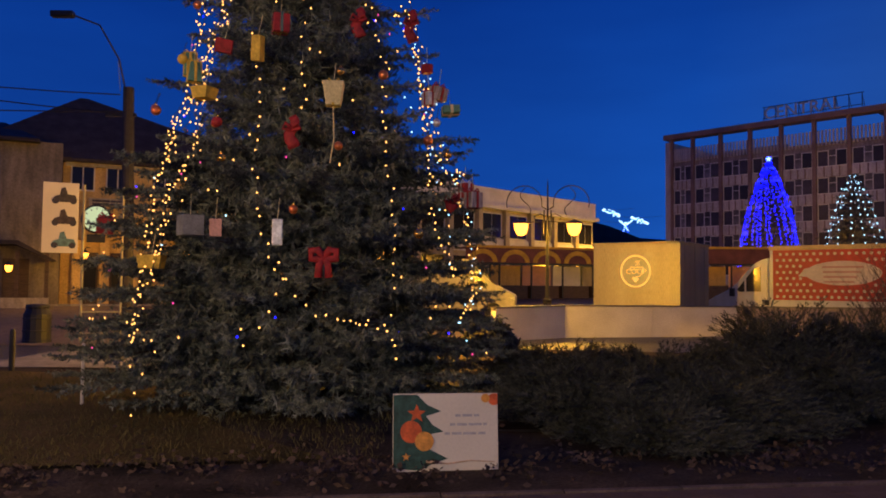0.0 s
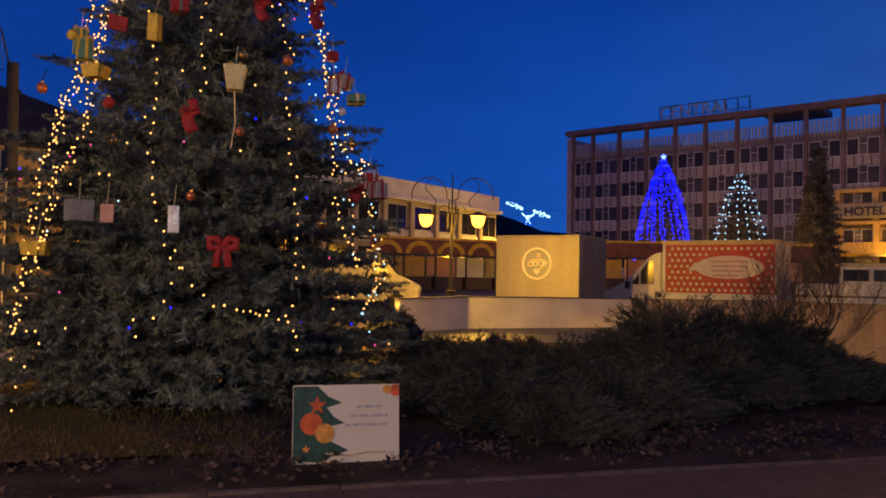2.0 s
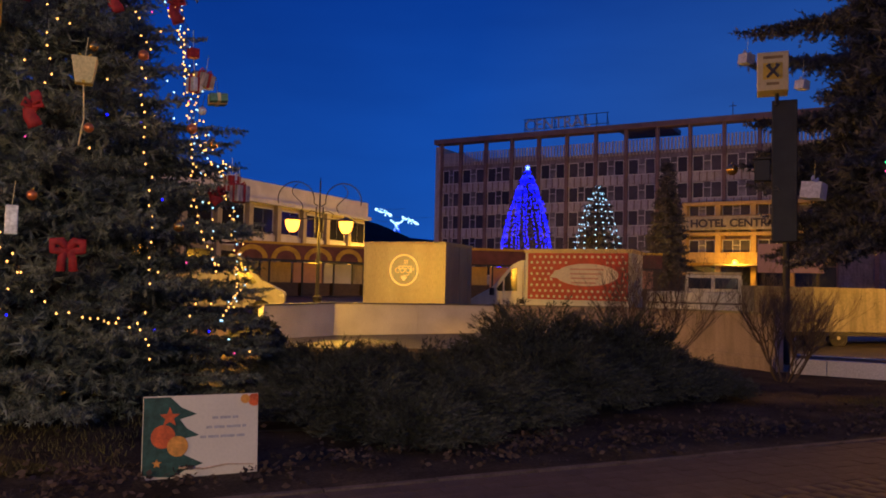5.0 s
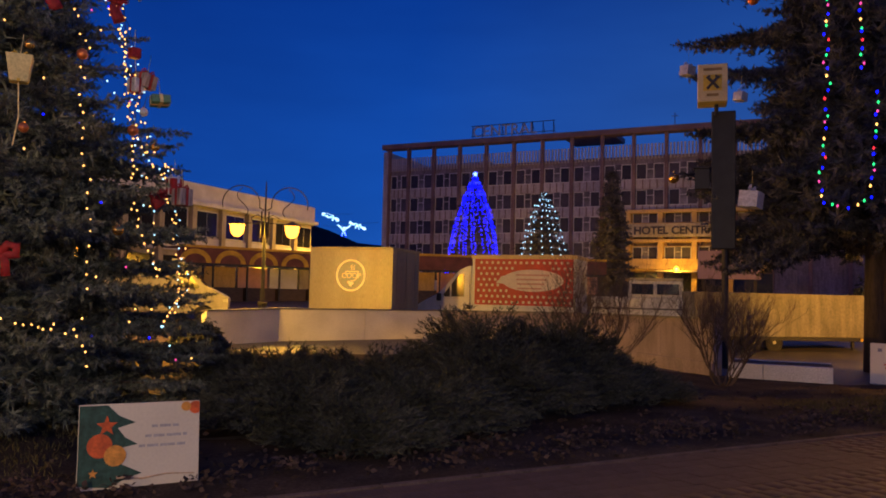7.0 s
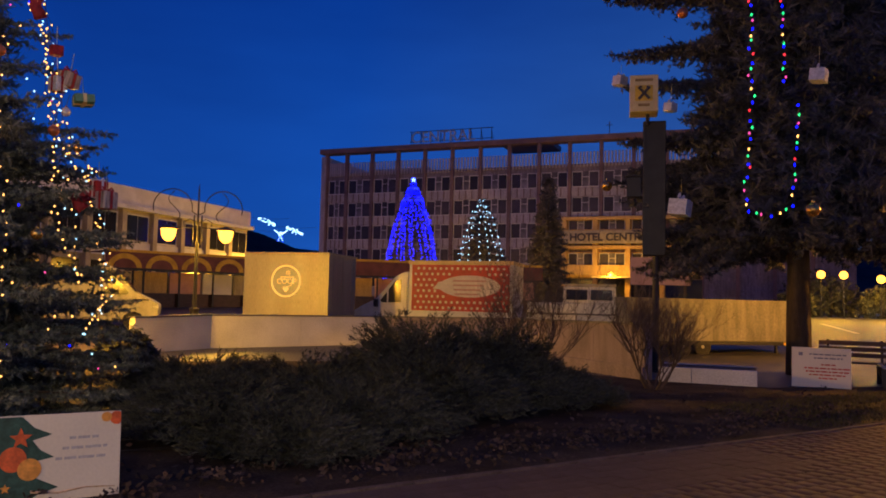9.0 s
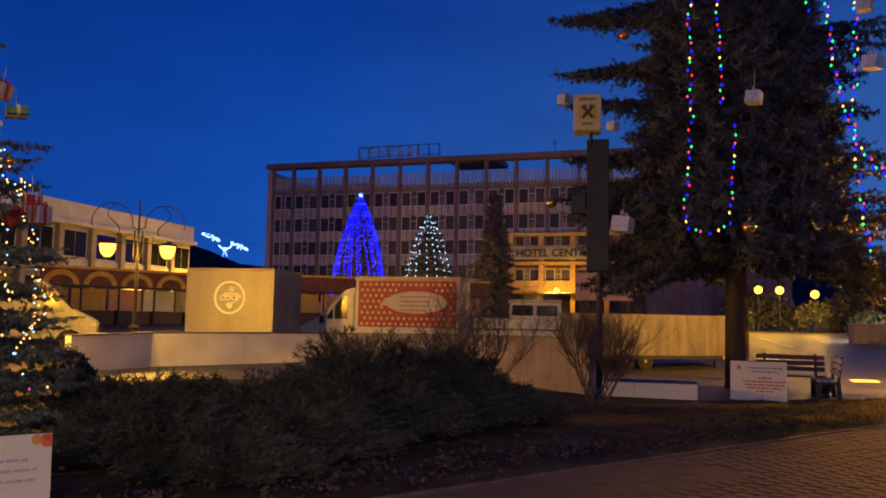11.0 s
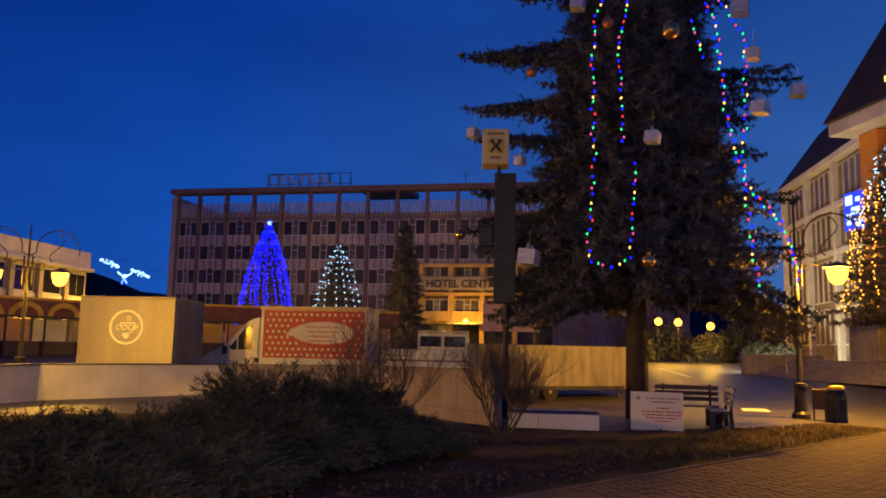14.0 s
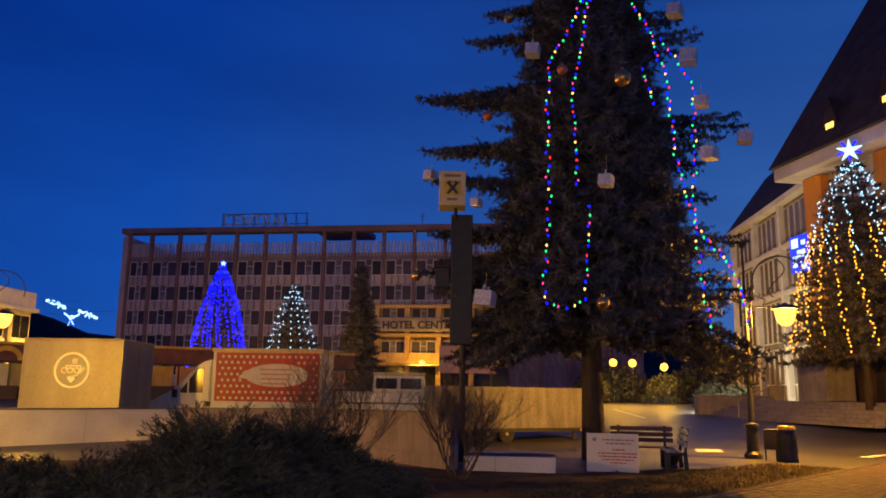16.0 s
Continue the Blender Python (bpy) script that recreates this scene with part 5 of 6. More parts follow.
def bank_cube():
    ob = thing("cube_sign", (13.08, 15.85, 7.05), "cream cube sign with dark crossed emblem on the casing", "sign", turn=math.radians(-38))
    p = part("cube", boxes((-0.35, -0.35, -0.47, 0.35, 0.35, 0.47), bevel=0.015), mat("cream_card", (0.60, 0.50, 0.27), 0.7, vary=0.1, bump=0.05), ob)
    e = bmesh.new()
    for s in (-1, 1):
        tube(e, [(-0.13 * s, -0.356, -0.15), (0.13 * s, -0.356, 0.15)], 0.035, seg=6)
        tube(e, [(0.06 * s, -0.356, 0.17), (0.15 * s, -0.356, 0.12)], 0.03, seg=6)
    part("emblem", e, M_INK, p)
    part("emblem_square", boxes((-0.22, -0.354, -0.2, 0.22, -0.351, 0.2)), M_YELLOW, p)
    for z, w in ((0.3, 0.22), (-0.34, 0.14)):
        part("text_bar", boxes((-w, -0.354, z, w, -0.351, z + 0.07)), mat("brown_print", (0.25, 0.17, 0.06), 0.6, bump=0), p)
    part("stub", tube(bmesh.new(), [(0.1, 0, -0.75), (0.1, 0, -0.46)], 0.05, seg=8), M_IRON, ob)


bank_cube()


# ---------------------------------------------------------------- the square beyond the tall spruce
def pole_sign():
    """A tall unlit light box on a thin post, that stands close before the spruce."""
    a, b = Vector((13.2, 16.02, 0)), Vector((13.65, 15.65, 0))
    ob = thing("pole_sign", a, "tall black unlit sign casing on a thin steel post", "sign", turn=facing(a, b))
    w = (b - a).length
    case = part("casing", boxes((0, 0, 2.96, w, 0.32, 6.46), bevel=0.03), M_DARK, ob)
    part("front_frame", boxes((0.02, -0.02, 2.96+0.03, 0.06, -0.001, 6.46-0.03), (w - 0.06, -0.02, 2.96+0.03, w - 0.02, -0.001, 6.46-0.03)), M_IRON, case)
    part("post", tube(bmesh.new(), [(w * 0.58, 0.16, -0.05), (w * 0.58, 0.16, 2.96+0.02)], 0.085, seg=10), M_IRON, ob)
    part("base_plate", boxes((w * 0.58 - 0.18, -0.02, 0, w * 0.58 + 0.18, 0.34, 0.03), bevel=0.005), M_IRON, ob)
    box_ = part("side_lantern", boxes((-0.40, 0.02, 4.48, -0.03, 0.3, 5.01), bevel=0.02), M_DARK, ob, "dark boxy lantern on a bracket")
    part("lantern_roof", boxes((-0.44, -0.02, 5.01+0.003, -0.005, 0.34, 5.01+0.05), bevel=0.01), M_IRON, box_)
    part("bracket", boxes((-0.03, 0.12, 5.01-0.2, -0.001, 0.2, 5.01-0.12)), M_IRON, ob)


pole_sign()


def planter():
    a, b = Vector((11.9, 13.85, 0)), Vector((13.33, 12.4, 0))
    ob = thing("low_planter", a, "low white rendered planter wall with a worn timber top", "planter", turn=facing(a, b))
    w = (b - a).length
    part("front_wall", boxes((0, 0, -0.05, w * 0.34, 0.2, 0.335), bevel=0.01), M_WHITEWALL, ob)
    part("front_wall", boxes((w * 0.345, 0, -0.05, w, 0.2, 0.335), bevel=0.01), M_WHITEWALL, ob)
    part("back_wall", boxes((0, 1.3, -0.05, w, 1.5, 0.335), bevel=0.01), M_WHITEWALL, ob)
    part("top", boxes((0.0, 0.21, 0.2, w, 1.29, 0.325), bevel=0.01), M_WOOD, ob)


def bench(at, turn, ln, label, light=False):
    wood = mat("pale_painted_slat", (0.55, 0.52, 0.45), 0.6, vary=0.15, bump=0.2) if light else M_WOOD
    ob = thing("park_bench", at, label, "bench", "park benches", turn=turn)
    for k in range(3):
        part("seat_slat", boxes((0, -0.42 + 0.13 * k, 0.43, ln, -0.32 + 0.13 * k, 0.465), bevel=0.006), wood, ob)
    for k in range(3):
        part("back_slat", boxes((0, 0.0 + 0.025 * k, 0.56 + 0.14 * k, ln, 0.035 + 0.025 * k, 0.66 + 0.14 * k), bevel=0.006), wood, ob)
    for x in (0.2, ln - 0.2):
        bm = bmesh.new()
        prism(bm, [(-0.44, 0), (-0.34, 0), (-0.3, 0.36), (-0.02, 0.36), (0.0, 0), (0.1, 0), (0.06, 0.5), (0.13, 0.97), (0.08, 0.97), (0.0, 0.43), (-0.44, 0.43)], -0.03, 0.03)
        s = part("side_frame", bm, M_IRON, ob)
        s.matrix_local = pose(x, 0, 0, 0, 0, 90) @ Matrix.Diagonal((1, 1, 1, 1))


planter()
bench((16.58, 13.54, 0), math.radians(-52.7), 1.55, "dark slatted wooden park bench beside the spruce trunk")
bench((17.35, 12.05, 0), math.radians(-139), 1.5, "pale slatted park bench turned sideways", True)
_t = thing("flower_tub", (16.78, 11.85, 0), "dark round concrete flower tub with withered plants", "planter")
part("tub", lathe(bmesh.new(), [(0.16, 0), (0.17, 0.04), (0.14, 0.10), (0.24, 0.30), (0.26, 0.42), (0.22, 0.43), (0.20, 0.36)], 16), M_DARK, _t)
_g = np.random.default_rng(5)
_v, _f = tufts(_g.normal(0, 0.07, (40, 3)) * (1, 1, 0.2) + (0, 0, 0.38), _g.normal(0, 0.5, (40, 3)) + (0, 0, 1), 0.12, 0.08, 0.02, 6, _g)
raw("plants", _v, _f, M_JUNIPER, _t)


def litter_bin(at, label, pale_lid=True, r=0.26, h=0.95):
    ob = thing("litter_bin", at, label, "litter bin", "litter bins")
    bm = bmesh.new()
    lathe(bm, [(r * 1.05, 0), (r * 1.05, 0.08), (r, 0.1), (r * 0.98, h * 0.75), (r * 0.8, h * 0.88), (r * 0.78, h * 0.9)], 16)
    part("body", bm, M_DARK, ob)
    bm = bmesh.new()
    lathe(bm, [(r * 0.82, h * 0.905), (r * 0.86, h * 0.93), (r * 0.8, h), (r * 0.3, h * 1.02)], 16)
    part("lid", bm, M_YELLOW if pale_lid else M_DARK, ob, "yellow lid" if pale_lid else "")
    for z in (0.3, 0.62):
        bm = bmesh.new()
        lathe(bm, [(r * 1.02, z * h), (r * 1.06, z * h + 0.01), (r * 1.06, z * h + 0.04), (r * 1.02, z * h + 0.05)], 16)
        part("band", bm, M_IRON, ob)


litter_bin((21.3, 11.32, 0), "black round litter bin with a yellow lid beside the lamp")
litter_bin((-11.15, 21.59, 0), "black round litter bin on the paving", False, 0.36, 1.05)
_b = thing("litter_box", (21.4, 11.85, 0), "brown metal litter box on two legs", "litter bin", turn=math.radians(-60))
part("box", boxes((-0.18, -0.13, 0.3, 0.18, 0.13, 0.85), bevel=0.015), M_WOOD, _b)
for x in (-0.14, 0.14):
    part("leg", boxes((x - 0.02, -0.02, 0, x + 0.02, 0.02, 0.3)), M_IRON, _b)


def trailer():
    a, b = Vector((16.6, 20.95, 0)), Vector((22.72, 19.75, 0))
    ob = thing("box_trailer", a, "dull greyish white box trailer parked under the spruce boughs", "trailer", turn=facing(a, b))
    w = (b - a).length
    part("box", boxes((0, 0, 0.52, w, 2.1, 1.95), bevel=0.02), mat("dull_trailer_sheet", (0.21, 0.195, 0.17), 0.5, vary=0.15, scale=0.8, fine=12, bump=0.05, stain=0.35), ob)
    part("chassis", boxes((0, 0.02, 0.40, w, 2.08, 0.515)), M_DARK, ob)
    for x in (2.1, 2.85):
        wheel(ob, x, 0.15, 0.33, -1)
        wheel(ob, x, 1.95, 0.33, 1)
    t = bmesh.new()
    tube(t, [(w, 1.0, 0.46), (w + 1.2, 1.0, 0.46)], 0.05, seg=6)
    part("drawbar", t, M_IRON, ob)
    part("prop_leg", boxes((w - 0.5, 0.1, 0, w - 0.42, 0.18, 0.42)), M_IRON, ob)
    part("tail_light", boxes((w - 0.25, -0.02, 0.41, w - 0.05, 0.019, 0.5)), M_YELLOW, ob)


trailer()


def pickup():
    a, b = Vector((14.35, 23.6, 0)), Vector((18.3, 20.55, 0))
    ob = thing("pickup_truck", a, "white utility truck with a boxy windowed cab and roof rack", "truck", turn=facing(a, b))
    part("body", boxes((0, 0, 0.5, 4.6, 1.8, 1.72), bevel=0.06), M_VAN, ob)
    part("belt_line", boxes((0.05, -0.012, 1.30, 4.55, -0.002, 1.36)), M_COPING, ob)
    bm = bmesh.new()
    prism(bm, [(1.25, 1.725), (1.28, 2.28), (3.02, 2.28), (3.08, 1.725)], 0.06, 1.74)
    part("cab", bm, M_VAN, ob)
    for x0, x1 in ((1.36, 2.08), (2.20, 2.92)):
        f = part("side_window", boxes((x0 - 0.04, 0.035, 1.78, x1 + 0.04, 0.058, 2.22), bevel=0.004), M_FRAME, ob, "white framed window")
        part("pane", boxes((x0, 0.022, 1.82, x1, 0.034, 2.18)), M_GLASS, f)
    part("roof_rack", boxes((1.3, 0.1, 2.33, 3.05, 0.15, 2.38), (1.3, 1.6, 2.33, 3.05, 1.65, 2.38), (1.4, 0.1, 2.28, 1.45, 1.65, 2.33), (2.9, 0.1, 2.28, 2.95, 1.65, 2.33)), M_GALV, ob)
    part("mirror", boxes((3.12, -0.16, 1.75, 3.2, -0.02, 2.05), bevel=0.02), M_DARK, ob)
    for x in (0.9, 3.7):
        wheel(ob, x, 0.1, 0.36, -1)
        wheel(ob, x, 1.7, 0.36, 1)


pickup()

M_LILAC = mat("lilac_hoarding", (0.20, 0.15, 0.30), 0.7, vary=0.1, scale=1, bump=0.05)
_h = thing("advert_hoarding", (20.06, 25.15, 0), "plain lilac hoarding panel on posts", "billboard", turn=math.radians(-40.3))
part("panel", boxes((0, 0, 2.5, 2.3, 0.08, 3.6), bevel=0.01), M_LILAC, _h)
for x in (0.2, 2.1):
    part("post", boxes((x - 0.05, 0.09, 0, x + 0.05, 0.19, 3.5)), M_IRON, _h)


# ---------------------------------------------------------------- decorated trees on the square
def star(bm, r, depth, inner=0.4):
    prism(bm, [((r if k % 2 == 0 else r * inner) * math.sin(math.pi * k / 5), (r if k % 2 == 0 else r * inner) * math.cos(math.pi * k / 5)) for k in range(10)], -depth, depth)
    return bm


def lit_tree(at, h, z0, r, seed, label, strings, colour, gap, size, star_r=0.0, needle=None, turn=0.0, top_colour=None):
    prof = cone_of([(z0, r), (z0 + (h - z0) * 0.45, r * 0.70), (z0 + (h - z0) * 0.8, r * 0.36), (h, 0.12)])
    base = (at[0], at[1], gz(*at))
    ob = conifer("decorated_fir", base, h, prof, seed, label, needle or M_NEEDLE_D, dz=0.45, nb=12, z0=z0, rise=0.05, droop=0.3, station=0.22, blades=9, blade=0.20, wide=0.07, tuft=0.34, trunk_r=0.22, category="fir tree")
    rng = np.random.default_rng(seed)
    for k in range(strings):
        a = 2 * math.pi * k / strings + rng.uniform(-0.12, 0.12)
        lo = z0 - 0.2 + rng.uniform(0, 0.22) * (h - z0)
        hi = h * 0.985
        if top_colour:
            hi = z0 + (h - z0) * 0.62
        n = 7
        pts = []
        for j in range(n):
            z = hi + (lo - hi) * j / (n - 1)
            q = prof(max(z, z0)) * rng.uniform(0.93, 1.03) + 0.05
            pts.append((base[0] + q * math.cos(a + 0.05 * j), base[1] + q * math.sin(a + 0.05 * j), base[2] + z))
        light_string(pts, colour, gap, size, "string of %s lights hung down the fir" % {"blue": "deep blue", "cool": "cool white", "gold": "warm golden"}[colour[0]], seed * 20 + k, 0.05, "lights of the decorated firs")
    if top_colour:
        for k in range(12):
            pts = []
            a0 = 2 * math.pi * k / 12
            for j in range(6):
                z = h * 0.985 + (z0 + (h - z0) * 0.45 - h * 0.985) * j / 5
                q = prof(z) * rng.uniform(0.95, 1.05) + 0.05
                pts.append((base[0] + q * math.cos(a0 + 0.09 * j), base[1] + q * math.sin(a0 + 0.09 * j), base[2] + z))
            light_string(pts, top_colour, 0.2, size, "string of cool white lights round the fir's top", seed * 20 + 15 + k, 0.07, "lights of the decorated firs")
    if star_r:
        s = thing("tree_star", (base[0], base[1], base[2] + h + star_r * 0.7), "lit white star on the fir's tip", "star ornament", turn=turn)
        part("star", star(bmesh.new(), star_r * 0.8, 0.05, 0.3), M_LED_COOL, s)
        for k in range(5):
            ray = part("star_ray", boxes((-0.035, -0.04, star_r * 0.35, 0.035, 0.04, star_r * 0.75), bevel=0.01), M_LED_BLUE, s, "blue lit ray")
            ray.matrix_local = pose(0, 0, 0, 0, 36 + 72 * k, 0)


lit_tree((28.95, 69.2), 11.9, 1.5, 3.0, 11, "tall fir wrapped in blue lights before the hotel", 28, ("blue", "blue", "royal", "blue", "blue"), 0.24, 0.062, 0.36, turn=math.radians(-22))
lit_tree((34.98, 66.4), 10.4, 1.5, 2.9, 12, "fir with cool white lights before the hotel", 13, ("cool",), 0.62, 0.066)
conifer("dark_fir", (37.8, 59.0, gz(38, 59)), 12.0, cone_of([(0.5, 1.9), (6, 1.5), (12, 0.1)]), 13, "unlit dark fir before the hotel", M_NEEDLE_D, dz=0.38, nb=13, z0=0.6, rise=0.05, droop=0.35, station=0.2, blades=8, blade=0.24, wide=0.09, tuft=0.36, trunk_r=0.2, category="fir tree")
lit_tree((37.0, 15.8), 12.2, 3.2, 3.4, 14, "fir hung with golden and white lights before the town hall", 22, ("gold",), 0.19, 0.040, 0.72, turn=math.radians(-67), top_colour=("cool",))


# ---------------------------------------------------------------- lights hung over the far street
def street_garland():
    R = math.radians(-13)
    for (x, y, z), kind in (((25.08, 107.14, 10.2), "figure"), ((23.19, 107.56, 12.0), "swag"), ((26.9, 106.7, 10.9), "swag")):
        ob = thing("street_garland", (x, y, z), "cool white light figure hung over the street", "light decoration", "street garlands", turn=R)
        pts = []
        rr = random.Random(int(x * 10))
        if kind == "figure":
            for sx in (-1, 1):
                for k in range(16):
                    u = k / 15
                    pts.append((sx * (0.12 + 0.75 * u), 0, 0.15 + 0.55 * u + rr.uniform(-0.14, 0.14) * (1.2 - u)))
                    pts.append((sx * 0.35 * u * 0.9, 0, -0.75 * u + rr.uniform(-0.08, 0.08)))
            pts += [(rr.uniform(-0.15, 0.15), 0, rr.uniform(-0.4, 0.45)) for k in range(22)]
        else:
            for k in range(64):
                u = rr.uniform(-1.15, 1.15)
                pts.append((u, 0, -0.36 * u + rr.uniform(-0.34, 0.34) * (1 - 0.55 * abs(u)) * (0.35 + abs(math.sin(5.2 * u)))))
        bulbs_mesh("led_chain", pts, ("cool", "cool", "cool", "blue") if kind == "figure" else ("cool",), 0.085, ob)
        part("cable", tube(bmesh.new(), [(-3, 0, 0.6), (0, 0, 0.35), (3, 0, 0.6)], 0.02, seg=3), M_DARK, ob)


street_garland()


# ---------------------------------------------------------------- low shop building and stalls
def shop_building():
    a = Vector((1.9, 60.0, 0)) - Vector((0.676, 0.737, 0)) * 16
    ob = thing("shop_building", (a.x, a.y, 1.0), "long two-storey shop building with a white parapet", "building", turn=math.atan2(0.737, 0.676))
    ln = 34.4
    part("wall", boxes((0, 0.3, 0, ln, 9, 7.2)), M_CREAM, ob)
    part("parapet", boxes((-0.1, 0.0, 7.2, ln + 0.1, 9.1, 8.55), bevel=0.03), M_WHITEWALL, ob, "white rendered parapet")
    part("cornice", boxes((-0.2, -0.35, 6.85, ln + 0.2, 0.28, 7.18), bevel=0.03), M_WHITEWALL, ob)
    n = 10
    for k in range(n):
        x0, x1 = ln * k / n, ln * (k + 1) / n
        part("pilaster", boxes((x0, -0.1, 0, x0 + 0.5, 0.32, 6.84), bevel=0.02), M_CREAM, ob)
        part("apron_panel", boxes((x0 + 0.55, 0.1, 3.4, x1 - 0.05, 0.33, 4.5)), M_WHITEWALL, ob)
        f = part("window", boxes((x0 + 0.7, 0.2, 4.55, x1 - 0.2, 0.29, 6.6)), M_FRAME, ob)
        for j in range(2):
            u0 = x0 + 0.8 + j * (x1 - x0 - 1.05) / 2
            part("pane", boxes((u0, 0.17, 4.65, u0 + (x1 - x0 - 1.2) / 2, 0.21, 6.5)), M_GLASS, f)
        part("shop_window", boxes((x0 + 0.7, 0.15, 0.4, x1 - 0.3, 0.28, 3.0)), M_GLASS, ob)


def stall_row(a, b, z, label, arches=True):
    a, b = Vector((*a, 0)), Vector((*b, 0))
    ob = thing("market_stalls", (a.x, a.y, gz(a.x, a.y)), label, "market stall", "market stalls", turn=facing(a, b))
    ln = (b - a).length
    cloth, yellow = mat("maroon_awning", (0.16, 0.06, 0.045), 0.8, vary=0.3, scale=1.2, bump=0.1), mat("yellow_awning_print", (0.58, 0.36, 0.04), 0.75, vary=0.25, scale=1.5, bump=0.1)
    part("valance", boxes((0, 0, z - 0.95, ln, 0.06, z)), cloth, ob)
    bm = bmesh.new()
    prism(bm, [(0, z), (ln, z), (ln, z + 0.04), (0, z + 0.04)], 0.0, 2.6)
    part("awning_roof", bm, cloth, ob)
    part("edge_rail", boxes((0, -0.05, z - 1.08, ln, 0.08, z - 0.955)), M_DARK, ob)
    n = max(2, int(ln / 2.3))
    part("yellow_edge", boxes((0, -0.03, z + 0.005, ln, -0.002, z + 0.16)), yellow, ob, "yellow front edge of the awning")
    for k in range(n):
        cx = ln * (k + 0.5) / n
        r = bmesh.new()
        out = [(cx + 1.05 * math.cos(t), z - 0.93 + 0.85 * math.sin(t)) for t in np.linspace(0, math.pi, 12)]
        inn = [(cx + 0.72 * math.cos(t), z - 0.93 + 0.55 * math.sin(t)) for t in np.linspace(math.pi, 0, 12)]
        prism(r, out + inn, -0.012, 0.002)
        if arches:
            part("yellow_arch", r, yellow, ob)
        else:
            r.free()
        part("post", boxes((ln * k / n, 0.02, 0, ln * k / n + 0.1, 0.12, z - 1.08)), M_IRON, ob)
        part("shutter", boxes((ln * k / n + 0.15, 1.6, 0, ln * (k + 1) / n - 0.05, 1.7, z - 1.1)), (M_CREAM, M_OCHRE, M_REDPALE, M_WHITEWALL)[k % 4], ob)
        part("counter", boxes((ln * k / n + 0.2, 0.3, 0, ln * (k + 1) / n - 0.1, 1.0, 0.95)), M_WOOD, ob)
    return ob


shop_building()
stall_row((1.5, 50.5), (12.5, 54.5), 3.4, "row of closed market stalls with yellow arched awnings")
stall_row((14.0, 52.0), (31.0, 49.0), 3.35, "row of market stalls with dark awnings behind the vans", False)


# ---------------------------------------------------------------- house with the clock
def clock_house():
    az = math.radians(25.8)
    ob = thing("clock_house", (-18.3, 37.8, 0.45), "ochre and cream two-storey house with a dark hipped roof", "house", turn=az)
    part("wall", boxes((-0.2, 0.6, 0, 11, 9, 7.25)), M_OCHRE, ob)
    part("side_wing", boxes((-11, -0.3, 0, -0.22, 9, 7.9)), M_DULL, ob)
    for x0, x1, y0, z, pk, ra, rb in ((-12, -1.2, -0.9, 7.95, 9.5, -8.0, -3.0), (-5.0, 11.6, 0.05, 7.3, 11.3, 0.5, 0.9)):
        bm = bmesh.new()
        yc = (y0 + 9.6) / 2
        d = (yc - y0)
        vs = [bm.verts.new(p) for p in ((x0, y0, z), (x1, y0, z), (x1, 9.6, z), (x0, 9.6, z), (ra, yc, pk), (rb, yc, pk), (x0, y0, z - 0.16), (x1, y0, z - 0.16), (x1, 9.6, z - 0.16), (x0, 9.6, z - 0.16))]
        for f in ((0, 1, 5, 4), (1, 2, 5), (2, 3, 4, 5), (3, 0, 4), (6, 7, 1, 0), (7, 8, 2, 1), (8, 9, 3, 2), (9, 6, 0, 3), (9, 8, 7, 6)):
            bm.faces.new([vs[i] for i in f])
        part("roof", bm, M_ROOF, ob, "dark tiled hipped roof")
    part("cornice", boxes((-0.1, 0.35, 6.95, 11.1, 0.62, 7.14), bevel=0.02), M_CREAM, ob)
    for x in (0.15, 1.75, 4.0, 5.7, 7.4):
        f = part("window", boxes((x, 0.52, 5.75, x + 1.1, 0.62, 7.0)), M_FRAME, ob)
        part("pane", boxes((x + 0.07, 0.49, 5.82, x + 0.52, 0.53, 6.93)), M_GLASS, f)
        part("pane", boxes((x + 0.58, 0.49, 5.82, x + 1.03, 0.53, 6.93)), M_GLASS, f)
    for x in (0.3, 1.55, 2.9, 4.3, 5.7, 7.1):
        part("pillar", boxes((x, 0.1, 0, x + 0.45, 0.62, 3.3), bevel=0.03), M_OCHRE, ob)
        d = part("door", boxes((x + 0.5, 0.45, 0, x + 1.2, 0.58, 2.7)), M_WOOD, ob)
        part("door_glass", boxes((x + 0.58, 0.42, 0.9, x + 1.12, 0.455, 2.5)), M_GLASS, d)
    part("string_course", boxes((-0.1, 0.3, 3.35, 11, 0.62, 3.6), bevel=0.02), M_OCHRE, ob)
    part("plinth", boxes((-11, -0.6, 0, 11, 0.1, 0.16)), M_STONE, ob)
    # the porch with its sloping dark roof
    bm = bmesh.new()
    prism(bm, [(-9, 2.75), (-2.0, 2.9), (-0.5, 2.15), (-0.35, 2.2), (-1.9, 3.08), (-9, 2.93)], -2.2, -0.32)
    part("porch_roof", bm, M_ROOF, ob, "dark sloping porch roof")
    for x in (-7.0, -4.6, -2.0, -0.8):
        part("porch_post", boxes((x, -2.1, 0, x + 0.16, -1.94, 2.6)), M_WOOD, ob)
    part("porch_wall", boxes((-9, -2.15, 0, -0.6, -2.0, 0.5)), M_CREAM, ob)
    part("porch_door", boxes((-2.6, -0.36, 0, -1.5, -0.31, 2.3)), M_WOOD, ob)
    part("shop_sign", boxes((1.0, 0.24, 5.0, 2.7, 0.33, 5.4)), M_CREAM, ob)
    for z in (5.06, 5.22):
        part("text_bar", boxes((1.15, 0.228, z, 2.55, 0.238, z + 0.1)), M_INK, ob)
    # clock on its bracket
    c = thing("street_clock", (-16.35, 36.75, 4.65), "round lit clock with a pale face and black hands", "clock", turn=az)
